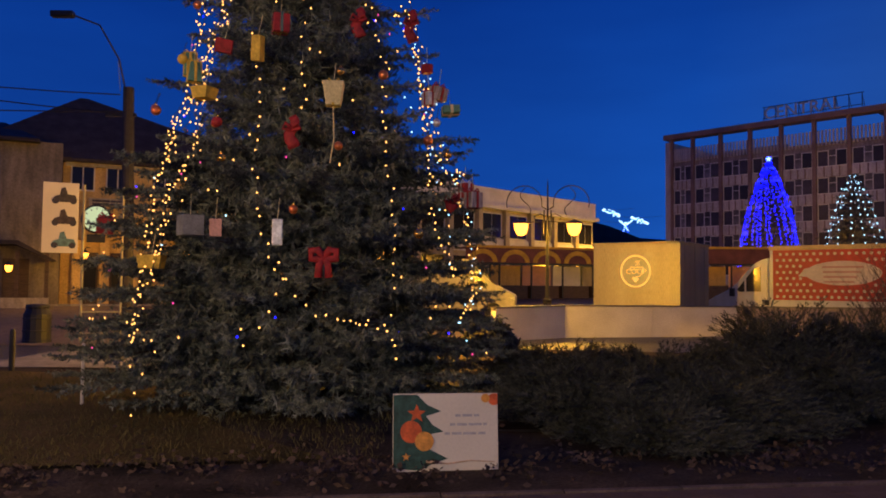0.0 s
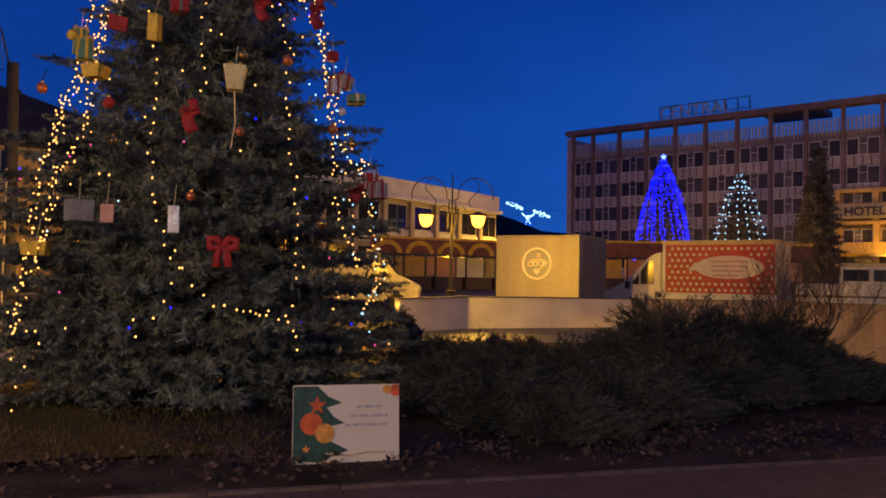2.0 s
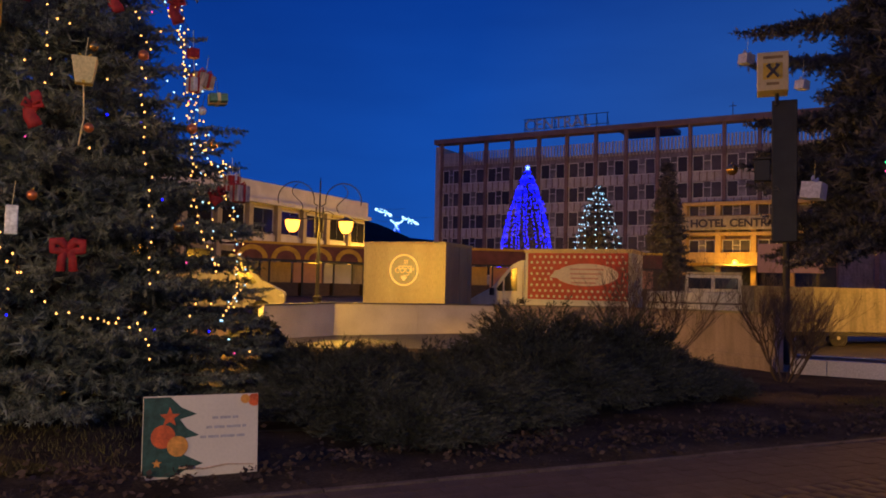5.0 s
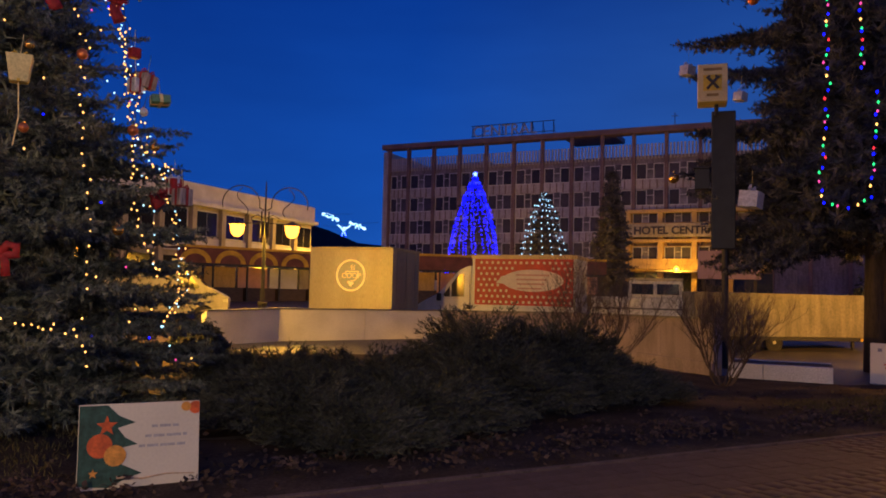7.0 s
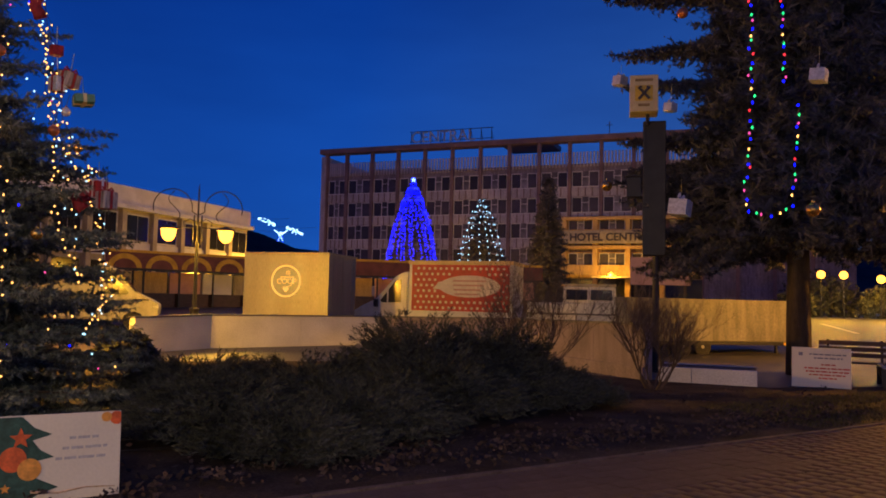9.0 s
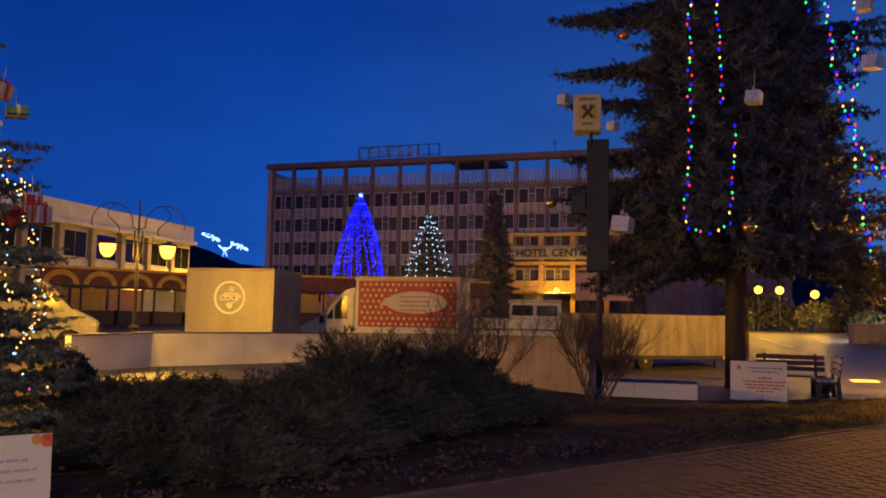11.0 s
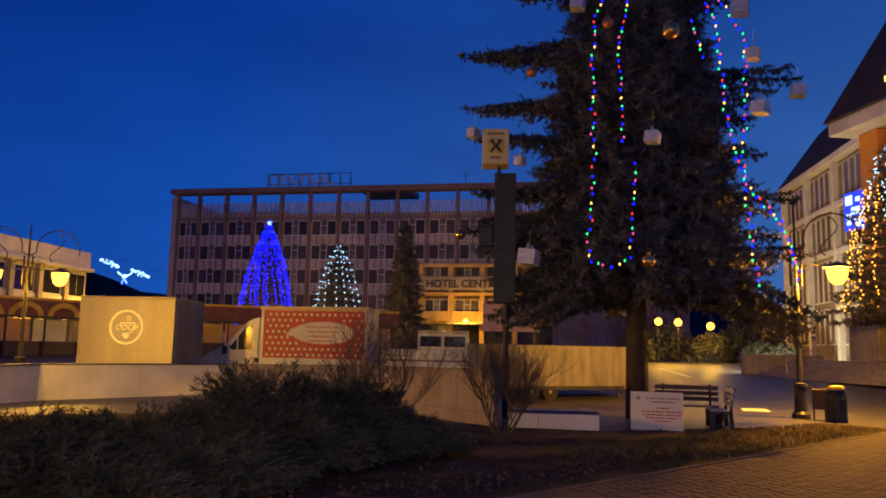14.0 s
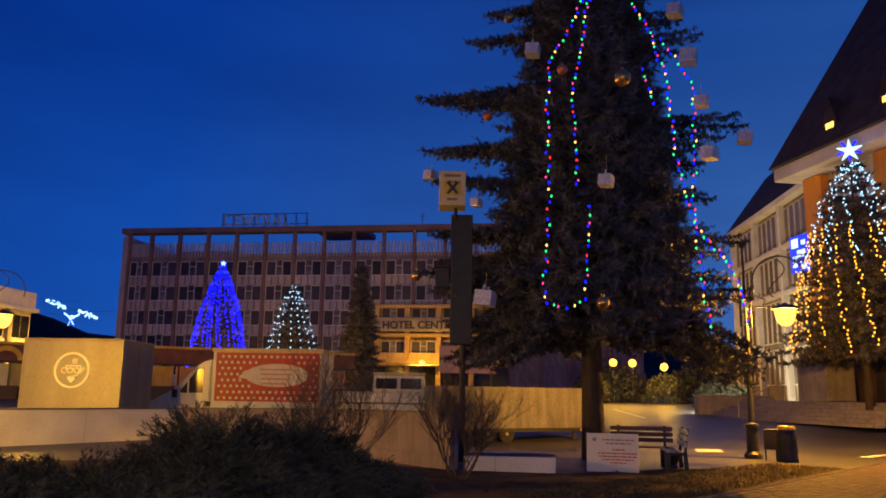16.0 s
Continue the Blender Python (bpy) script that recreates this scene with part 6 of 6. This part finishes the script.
    bm = bmesh.new()
    lathe(bm, [(0.0, 0), (0.68, 0), (0.68, 0.2), (0.6, 0.22), (0.0, 0.2)], 32)
    k = part("case", bm, M_DARK, c)
    k.matrix_local = pose(0, 0.1, 0, 90)
    bm = bmesh.new()
    lathe(bm, [(0.0, 0.0), (0.59, 0.0), (0.59, 0.012), (0.0, 0.012)], 32)
    f = part("face", bm, glow("lit_clock_face", (0.72, 0.86, 0.50), 0.75), k)
    f.matrix_local = pose(0, 0, 0.215)
    for j in range(12):
        a = math.radians(30 * j)
        m = part("hour_mark", boxes((-0.02, 0.44, 0.23, 0.02, 0.54, 0.236)), M_INK, f)
        m.matrix_local = pose(0, 0, -0.215, 0, 0, -30 * j)
    for ang, ln, w in ((160, 0.30, 0.026), (135, 0.44, 0.017)):
        m = part("clock_hand", boxes((-w, -0.06, 0.245, w, ln, 0.252)), M_INK, f)
        m.matrix_local = pose(0, 0, -0.215, 0, 0, -ang)
    part("bracket", boxes((-0.05, 0.1, -0.05, 0.05, 2.2, 0.05)), M_IRON, c)
    part("lower_plate", boxes((-0.4, -0.02, -1.1, 0.4, 0.08, -0.72), bevel=0.02), M_DARK, c)
    part("lower_bracket", boxes((-0.03, 0.02, -0.75, 0.03, 0.07, -0.6)), M_IRON, c)
    return ob


clock_house()


def wall_lantern(at, watts, label):
    ob = thing("wall_lantern", at, label, "wall lamp", "house lanterns")
    part("hood", lathe(bmesh.new(), [(0.03, 0.34), (0.06, 0.3), (0.2, 0.2), (0.19, 0.18)], 10), M_IRON, ob)
    g = part("lamp_glass", lathe(bmesh.new(), [(0.07, -0.1), (0.13, 0.0), (0.15, 0.17), (0.05, 0.178)], 10), M_BULB, ob, "glowing amber glass", smooth=True)
    g.visible_shadow = False
    part("bracket", tube(bmesh.new(), [(0, 0, 0.33), (0, 0.1, 0.45), (0, 0.5, 0.45)], 0.02, seg=6), M_IRON, ob)
    lamp_light(at[0], at[1], at[2] + 0.03, watts)


wall_lantern((-18.26, 32.87, 2.18), 30, "small lit amber lantern under the porch roof")
# this second lantern is added, to give the pillars their amber light
wall_lantern((-16.46, 35.91, 2.84), 120, "amber lantern added before the house's pillars to light them")


def picture_board():
    ob = thing("picture_board", (-10.98, 21.33, 0), "white board with pictures of vehicles on two steel posts", "billboard", turn=math.radians(26.6))
    w = 0.9
    p = part("panel", boxes((0, 0, 2.48, w, 0.04, 4.43), bevel=0.006), M_BOARD, ob)
    for z, col in ((2.62, (0.12, 0.22, 0.24)), (3.24, (0.07, 0.05, 0.05)), (3.85, (0.06, 0.05, 0.05))):
        m = mat("printed_vehicle", col, 0.6, vary=0.4, scale=8, bump=0)
        v = bmesh.new()
        prism(v, [(0.22, z + 0.08), (0.3, z + 0.2), (0.42, z + 0.24), (0.45, z + 0.42), (0.55, z + 0.46), (0.62, z + 0.26), (0.8, z + 0.24), (0.86, z + 0.1), (0.78, z + 0.04), (0.3, z + 0.04)], -0.008, -0.001)
        part("picture", v, m, p)
        for x in (0.32, 0.76):
            part("picture_wheel", tube(bmesh.new(), [(x, -0.004, z + 0.07), (x, -0.012, z + 0.07)], 0.085, seg=14), M_INK, p)
    for x in (1.03, 2.05):
        part("post", tube(bmesh.new(), [(x, 0, 0), (x, 0, 4.4)], 0.035, seg=8), M_GALV, ob)
    for z in (0.25, 0.55, 0.85):
        part("rail", tube(bmesh.new(), [(1.03, 0, z), (2.05, 0, z)], 0.025, seg=6), M_GALV, ob)


picture_board()
_p = thing("bollard", (-7.92, 14.47, 0), "dark iron bollard on the paving", "bollard")
part("shaft", lathe(bmesh.new(), [(0.05, 0), (0.05, 0.75), (0.035, 0.8)], 10), M_IRON, _p)
_p = thing("marker_post", (-4.81, 10.54, 0), "thin white marker post in the grass", "post")
part("shaft", lathe(bmesh.new(), [(0.024, -0.05), (0.022, 0.84), (0.012, 0.86)], 8), M_WHITEWALL, _p)


M_POLE = mat("dark_weathered_pole", (0.05, 0.045, 0.045), 0.9, vary=0.3, bump=0.4)


def utility_pole():
    ob = thing("utility_pole", (-11.3, 27.9, 0.05), "dark concrete utility pole with cables", "utility pole")
    part("pole", tube(bmesh.new(), [(0.04, 0, 0), (0, 0, 4), (-0.1, 0, 8.65)], 0.23, 0.19, 12), M_POLE, ob)
    part("cross_arm", boxes((-0.9, -0.06, 7.6, 0.2, 0.06, 7.72)), M_IRON, ob)
    for j, (dx, dz) in enumerate(((-0.8, 7.75), (-0.4, 8.4), (0.1, 7.8))):
        pts = [(dx + (-26 - dx) * u, -8 * u, dz + (4.5 - 1.5 * j) * u - 4 * u * (1 - u)) for u in np.linspace(0, 1, 14)]
        part("cable", tube(bmesh.new(), pts, 0.022, seg=4), M_DARK, ob)
    part("aerial", tube(bmesh.new(), [(-0.4, 0, 8.5), (-0.5, 0, 9.6)], 0.012, seg=4), M_GALV, ob)
    a = bmesh.new()
    tube(a, [(-0.2, 0, 8.5), (-0.35, -0.3, 9.6), (-0.9, -0.7, 10.7), (-1.75, -0.9, 10.98)], 0.03, seg=6)
    arm = part("lamp_arm", a, M_POLE, ob)
    part("lamp_head", boxes((-2.5, -1.1, 10.88, -1.7, -0.8, 11.1), bevel=0.05), M_DARK, arm, "unlit grey lamp head")


utility_pole()


# ---------------------------------------------------------------- town hall
def town_hall():
    ob = thing("town_hall_wing", (45.3, 21.6, 1.7), "pale lit wing with pilasters and tall windows", "building", turn=math.atan2(12.4, 11.5))
    ln = 16.9
    part("wall", boxes((0, -9, -1.3, ln, -0.25, 12.6)), M_DULL, ob)
    part("cornice", boxes((-0.1, -0.28, 12.55, ln + 0.2, 0.35, 12.95), bevel=0.03), M_WHITEWALL, ob)
    bm = bmesh.new()
    prism(bm, [(-0.3, 12.96), (ln + 0.5, 12.96), (ln - 1.0, 17.2), (-0.3, 17.8)], -8.5, 0.3)
    for v in bm.verts:
        if v.co.z > 14:
            v.co.y = -2.6 if v.co.y > -4 else -5.5
    part("roof", bm, M_ROOF, ob, "dark sloping roof")
    for k in range(4):
        x = 0.3 + k * (ln - 0.8) / 3
        part("pilaster", boxes((x, -0.26, -1.3, x + 0.45, 0.12, 12.54), bevel=0.02), M_WHITEWALL, ob)
    for z in (9.6, 6.6):
        part("band", boxes((0, -0.255, z, ln, 0.05, z + 0.3)), M_WHITEWALL, ob)
    for z0, z1 in ((10.0, 12.3), (7.0, 9.4), (3.6, 6.4), (0.8, 3.2)):
        for k in range(3):
            for j in range(5):
                x = 0.85 + k * (ln - 0.8) / 3 + j * 0.98
                f = part("window", boxes((x, -0.248, z0, x + 0.75, -0.18, z1)), M_FRAME, ob)
                part("pane", boxes((x + 0.08, -0.19, z0 + 0.08, x + 0.67, -0.165, z1 - 0.08)), M_GLASSWARM, f)
    # main block with its steep roof
    t = math.atan2(-0.89, -0.455)
    mb = thing("town_hall", (42.6, 20.5, 1.0), "town hall with orange pier, white eaves and a steep dark roof", "building", turn=t)
    part("wall", boxes((0, 0.3, 0, 14, 9, 13.2)), M_WHITEWALL, mb)
    part("orange_pier", boxes((-0.15, -0.3, 0, 1.3, 0.28, 12.7), bevel=0.02), M_ORANGE, mb, "orange painted pier")
    part("orange_pier", boxes((5.2, -0.3, 0, 6.6, 0.28, 12.7), bevel=0.02), M_ORANGE, mb, "orange painted pier")
    part("eave_board", boxes((-1.0, -1.5, 12.75, 15, 0.6, 13.5), bevel=0.05), M_WHITEWALL, mb, "wide white eaves")
    bm = bmesh.new()
    x0, x1, y0, y1, z, pk = -1.2, 15.2, -1.7, 9.8, 13.52, 25.0
    vs = [bm.verts.new(p) for p in ((x0, y0, z), (x1, y0, z), (x1, y1, z), (x0, y1, z), (x0 + 4.2, 4.0, pk), (x1 - 4, 4.0, pk), (x0, y0, z + 0.2), (x1, y0, z + 0.2))]
    for f in ((0, 1, 5, 4), (1, 2, 5), (2, 3, 4, 5), (3, 0, 4), (3, 2, 1, 0)):
        bm.faces.new([vs[i] for i in f])
    bmesh.ops.delete(bm, geom=[v for v in bm.verts if not v.link_faces], context="VERTS")
    part("roof", bm, M_ROOF, mb, "steep dark tiled roof")
    for x in (3.5, 7.5):
        bm = bmesh.new()
        prism(bm, [(x - 1.0, 13.55), (x + 1.0, 13.55), (x, 16.2)], -1.2, 2.4)
        g = part("dormer", bm, M_ROOF, mb)
        part("dormer_window", boxes((x - 0.3, -1.215, 13.9, x + 0.3, -1.19, 14.8)), M_LED_WARMDIM, g, "lit dormer window")
    for k in range(4):
        f = part("window", boxes((1.6 + 0.9 * k, 0.2, 5.0, 2.2 + 0.9 * k, 0.29, 11.0)), M_FRAME, mb)
        part("pane", boxes((1.67 + 0.9 * k, 0.17, 5.1, 2.13 + 0.9 * k, 0.21, 10.9)), M_GLASSWARM, f)
    part("door", boxes((2.2, 0.15, 0.5, 4.4, 0.28, 3.6)), M_WOOD, mb)
    # lit panel between the wings
    s = thing("lit_panel", (41.2, 20.0, 8.3), "bright blue and white lit screen on the facade", "screen", turn=t)
    part("panel", boxes((-0.9, -0.6, 0, 0.5, -0.45, 2.0)), glow("blue_screen", (0.015, 0.05, 1.0), 1.1), s)
    white = glow("white_screen_light", (0.55, 0.75, 1.0), 1.8)
    for x0, z0, x1, z1 in ((-0.75, 1.35, -0.2, 1.85), (-0.3, 0.8, 0.35, 1.2), (-0.7, 0.3, -0.35, 0.9), (0.0, 0.15, 0.4, 0.5), (0.05, 1.45, 0.4, 1.7)):
        part("lit_patch", boxes((x0, -0.615, z0, x1, -0.602, z1)), white, s, "white lit patch")
    part("bracket", boxes((-0.2, -0.44, 1.0, 0.0, 0.6, 1.2)), M_IRON, s)


M_GLASSWARM = glass("office_glass", (0.16, 0.125, 0.09), 0.15)
M_ORANGE = mat("orange_render", (0.68, 0.28, 0.05), 0.85, vary=0.1, scale=1.0, bump=0.15, stain=0.1)
M_LED_WARMDIM = glow("lit_dormer", (1.0, 0.5, 0.08), 3.0)
town_hall()


def steps():
    ob = thing("town_hall_steps", (43.0, 24.5, 0.55), "broad pale stone ramp and steps with a handrail", "steps", kind="structure", turn=math.radians(-117))
    for k in range(6):
        part("step", boxes((0, -3.4 + 0.5 * k, 0, 13, 0.8, 0.17 * (k + 1) - 0.003 * k), bevel=0.012), M_STONE, ob)
    part("side_wall", boxes((-0.5, -3.8, 0, -0.02, 1.0, 1.25), bevel=0.03), M_STONE, ob)
    r = bmesh.new()
    tube(r, [(3, -3.2, 0.17), (3, -3.2, 1.0), (3, -0.4, 1.95), (3, -0.4, 1.0)], 0.03, seg=6)
    part("handrail", r, M_GALV, ob)
    part("plinth", boxes((5.0, -1.0, 1.03, 7.2, 0.6, 3.2), bevel=0.04), M_STONE, ob)


steps()
sheet("road_marking", [(34.0, 25.8), (34.18, 25.66), (39.7, 32.2), (39.5, 32.3)], M_WHITEWALL, 0.02, "worn white road line", "road marking", step=1.5)
sheet("road_marking", [(22.0, 14.6), (22.5, 14.0), (23.2, 14.6), (22.7, 15.2)], M_WHITEWALL, 0.02, "worn white road line", "road marking", step=1.5)
sheet("road_marking", [(24.5, 10.6), (27.0, 10.2), (27.0, 10.5), (24.5, 10.9)], M_WHITEWALL, 0.02, "worn white road line", "road marking", step=1.5)
sheet("paved_apron", [(-9.3, 15.2), (-4.6, 15.2), (-3.8, 17), (-4.5, 19.5), (-7.2, 20.2), (-9.3, 18.6)], M_STONE, 0.03, "pale round paved apron", "paving", step=1.0)
sheet("paved_square", [(-40, 20.4), (-5, 20.4), (1.0, 22), (4, 27.2), (4, 45), (-40, 45)], M_KERB, 0.02, "sandy concrete paving of the square", "paving", step=4.0)


def garden_bush(at, r, seed, label):
    rng = np.random.default_rng(seed)
    ob = thing("round_bush", (at[0], at[1], gz(*at)), label, "shrub", "garden bushes")
    n = 420
    d = rng.normal(size=(n, 3))
    d /= np.linalg.norm(d, axis=1, keepdims=True)
    d[:, 2] = np.abs(d[:, 2])
    p = d * r * rng.uniform(0.55, 1.0, (n, 1)) * np.array([1, 1, 1.25])
    v, t = tufts(p, d + rng.normal(0, 0.4, (n, 3)), 0.25, 0.22, 0.11, 7, rng)
    raw("foliage", v, t, M_JUNIPER, ob)
    part("stem", tube(bmesh.new(), [(0, 0, -0.05), (0, 0, r * 0.8)], 0.06, 0.02, 6), M_BARK, ob)


garden_bush((1.15, 19.6), 0.55, 59, "small dark evergreen bush beside the terrace wall")
for k, (x, y, r) in enumerate(((47.0, 40.5, 1.5), (50.5, 36.2, 1.7), (52.0, 41.5, 2.4), (56.0, 37.5, 2.6), (44.2, 38.4, 0.8), (55.5, 44.5, 2.8), (47.4, 30.2, 1.3), (46.4, 27.9, 1.2), (61, 40, 3.0), (58, 48, 3.2))):
    garden_bush((x, y), r, 60 + k, "evergreen garden bush at the far side of the square")


def globe_lamp(x, y, z, watts, label="small globe lamp on a thin post", r=0.28):
    g = gz(x, y)
    ob = thing("globe_lamp", (x, y, g), label, "street lamp", "globe lamps")
    part("post", tube(bmesh.new(), [(0, 0, 0), (0, 0, z - g - r)], 0.05, 0.035, 8), M_IRON, ob)
    bm = bmesh.new()
    bmesh.ops.create_uvsphere(bm, u_segments=14, v_segments=10, radius=r, matrix=Matrix.Translation((0, 0, z - g)))
    o = part("globe", bm, M_BULB, ob, "glowing amber globe", smooth=True)
    o.visible_shadow = False
    lamp_light(x, y, z, watts, size=0.25)


globe_lamp(46.67, 38.03, 4.09, 520)
globe_lamp(47.54, 36.94, 4.05, 520)
globe_lamp(48.89, 35.15, 3.78, 520)


def hills():
    bm = bmesh.new()
    n = 60
    lo, hi = [], []
    for k in range(n + 1):
        az = math.radians(-40 + 130 * k / n)
        d = 420
        z = 30 + 16 * noise.noise((k * 0.11, 2.0, 0)) + 5 * noise.noise((k * 0.5, 5.0, 0)) + 26 * math.exp(-((math.degrees(az) - 8) / 6) ** 2)
        lo.append(bm.verts.new((d * math.sin(az), d * math.cos(az), -5)))
        hi.append(bm.verts.new(((d + 90) * math.sin(az), (d + 90) * math.cos(az), z)))
    for k in range(n):
        bm.faces.new((lo[k], lo[k + 1], hi[k + 1], hi[k]))
    tagged(part("backdrop", bm, M_HILL), "dark wooded hills beyond the town", "hill", kind="structure")


hills()


def floodlight(x, y):
    ob = thing("floodlight", (x, y, gz(x, y)), "lit ground floodlight among low plants", "floodlight", turn=math.radians(-60))
    part("housing", boxes((-0.2, -0.12, 0.08, 0.2, 0.12, 0.36), bevel=0.02), M_DARK, ob)
    part("lens", boxes((-0.17, -0.135, 0.11, 0.17, -0.122, 0.33)), glow("floodlight_lens", (0.95, 1.0, 0.75), 8.0), ob)
    part("stand", boxes((-0.03, -0.03, 0, 0.03, 0.03, 0.09)), M_IRON, ob)
    lamp_light(x - 0.4, y - 0.25, gz(x, y) + 0.5, 2700, (1.0, 0.82, 0.48), 0.1)


floodlight(42.5, 26.8)

# unseen street lamps, placed out of view behind the spruce, the kiosk and the vans
street_lamp((-1.5, 20.4, 0), math.radians(94), "black iron street lamp standing behind the decorated spruce", watts=1800, height=4.3)
# the next two are added only to wash the hotel front with light
street_lamp((17.5, 70.0, gz(17, 70)), math.radians(-15), "added unseen street lamp that washes the hotel front with light", watts=2100, height=4.6)
street_lamp((27.0, 58.0, gz(27, 58)), math.radians(-20), "added unseen street lamp that washes the hotel front with light", watts=2100, height=4.4)
# added to light the clock house, kept hidden by the spruce
street_lamp((-8.2, 28.0, gz(8, 28)), math.radians(25), "added unseen street lamp that lights the clock house", watts=130, heads=2, height=4.4)


# ---------------------------------------------------------------- kerb and paving, last
def kerb_and_pavers():
    ang = math.atan(0.145)
    k = thing("kerb", (0, kerb_y(0), 0), "narrow concrete edging along the planting bed", "kerb", kind="structure", turn=ang)
    me = boxes((0.006, -0.05, -0.1, 0.994, 0.03, 0.045), bevel=0.008)
    first = part("edging_stone", me, M_EDGE, k)
    first.location = (-12, 0, 0)
    for j in range(1, 40):
        o = new("edging_stone", first.data)
        o.parent, o.location = k, (-12 + j, 0, random.uniform(-0.004, 0.004))
    pv = thing("footway", (0, kerb_y(0), 0), "reddish concrete block footway", "pavement", kind="structure", turn=ang)
    bm = bmesh.new()
    box(bm, 0.002, 0.002, -0.05, 0.198, 0.198, 0.03, bevel=0.004)
    one = part("paver", bm, M_PAVER, pv)
    n = 0
    for j in range(6):
        for i in range(50):
            if n >= 300:
                break
            o = one if n == 0 else new("paver", one.data)
            o.parent = pv
            o.location = (-2.6 + i * 0.2 + (0.1 if j % 2 else 0), -0.06 - 0.2 * (j + 1), random.uniform(-0.003, 0.003))
            n += 1
    V, F = [], []
    rng = np.random.default_rng(4)
    c, s = math.cos(ang), math.sin(ang)
    for j in range(40):
        for i in range(-30, 125):
            x, y = i * 0.2 + (0.1 if j % 2 else 0), -0.06 - 0.2 * (j + 1)
            if j < 6 and -2.65 < x < 7.35:
                continue
            z = 0.03 + rng.uniform(-0.003, 0.003)
            q = len(V)
            for dx, dy, dz in ((0.003, 0.003, -0.03), (0.197, 0.003, -0.03), (0.197, 0.197, -0.03), (0.003, 0.197, -0.03), (0.006, 0.006, 0), (0.194, 0.006, 0), (0.194, 0.194, 0), (0.006, 0.194, 0)):
                V.append((x + dx, y + dy, z + dz))
            F += [(q + 4, q + 5, q + 6, q + 7), (q, q + 1, q + 5, q + 4), (q + 1, q + 2, q + 6, q + 5), (q + 2, q + 3, q + 7, q + 6), (q + 3, q, q + 4, q + 7)]
    r = raw("paver_field", V, F, M_PAVER_FAR, pv)
    r["kind"] = "stuff"


kerb_and_pavers()
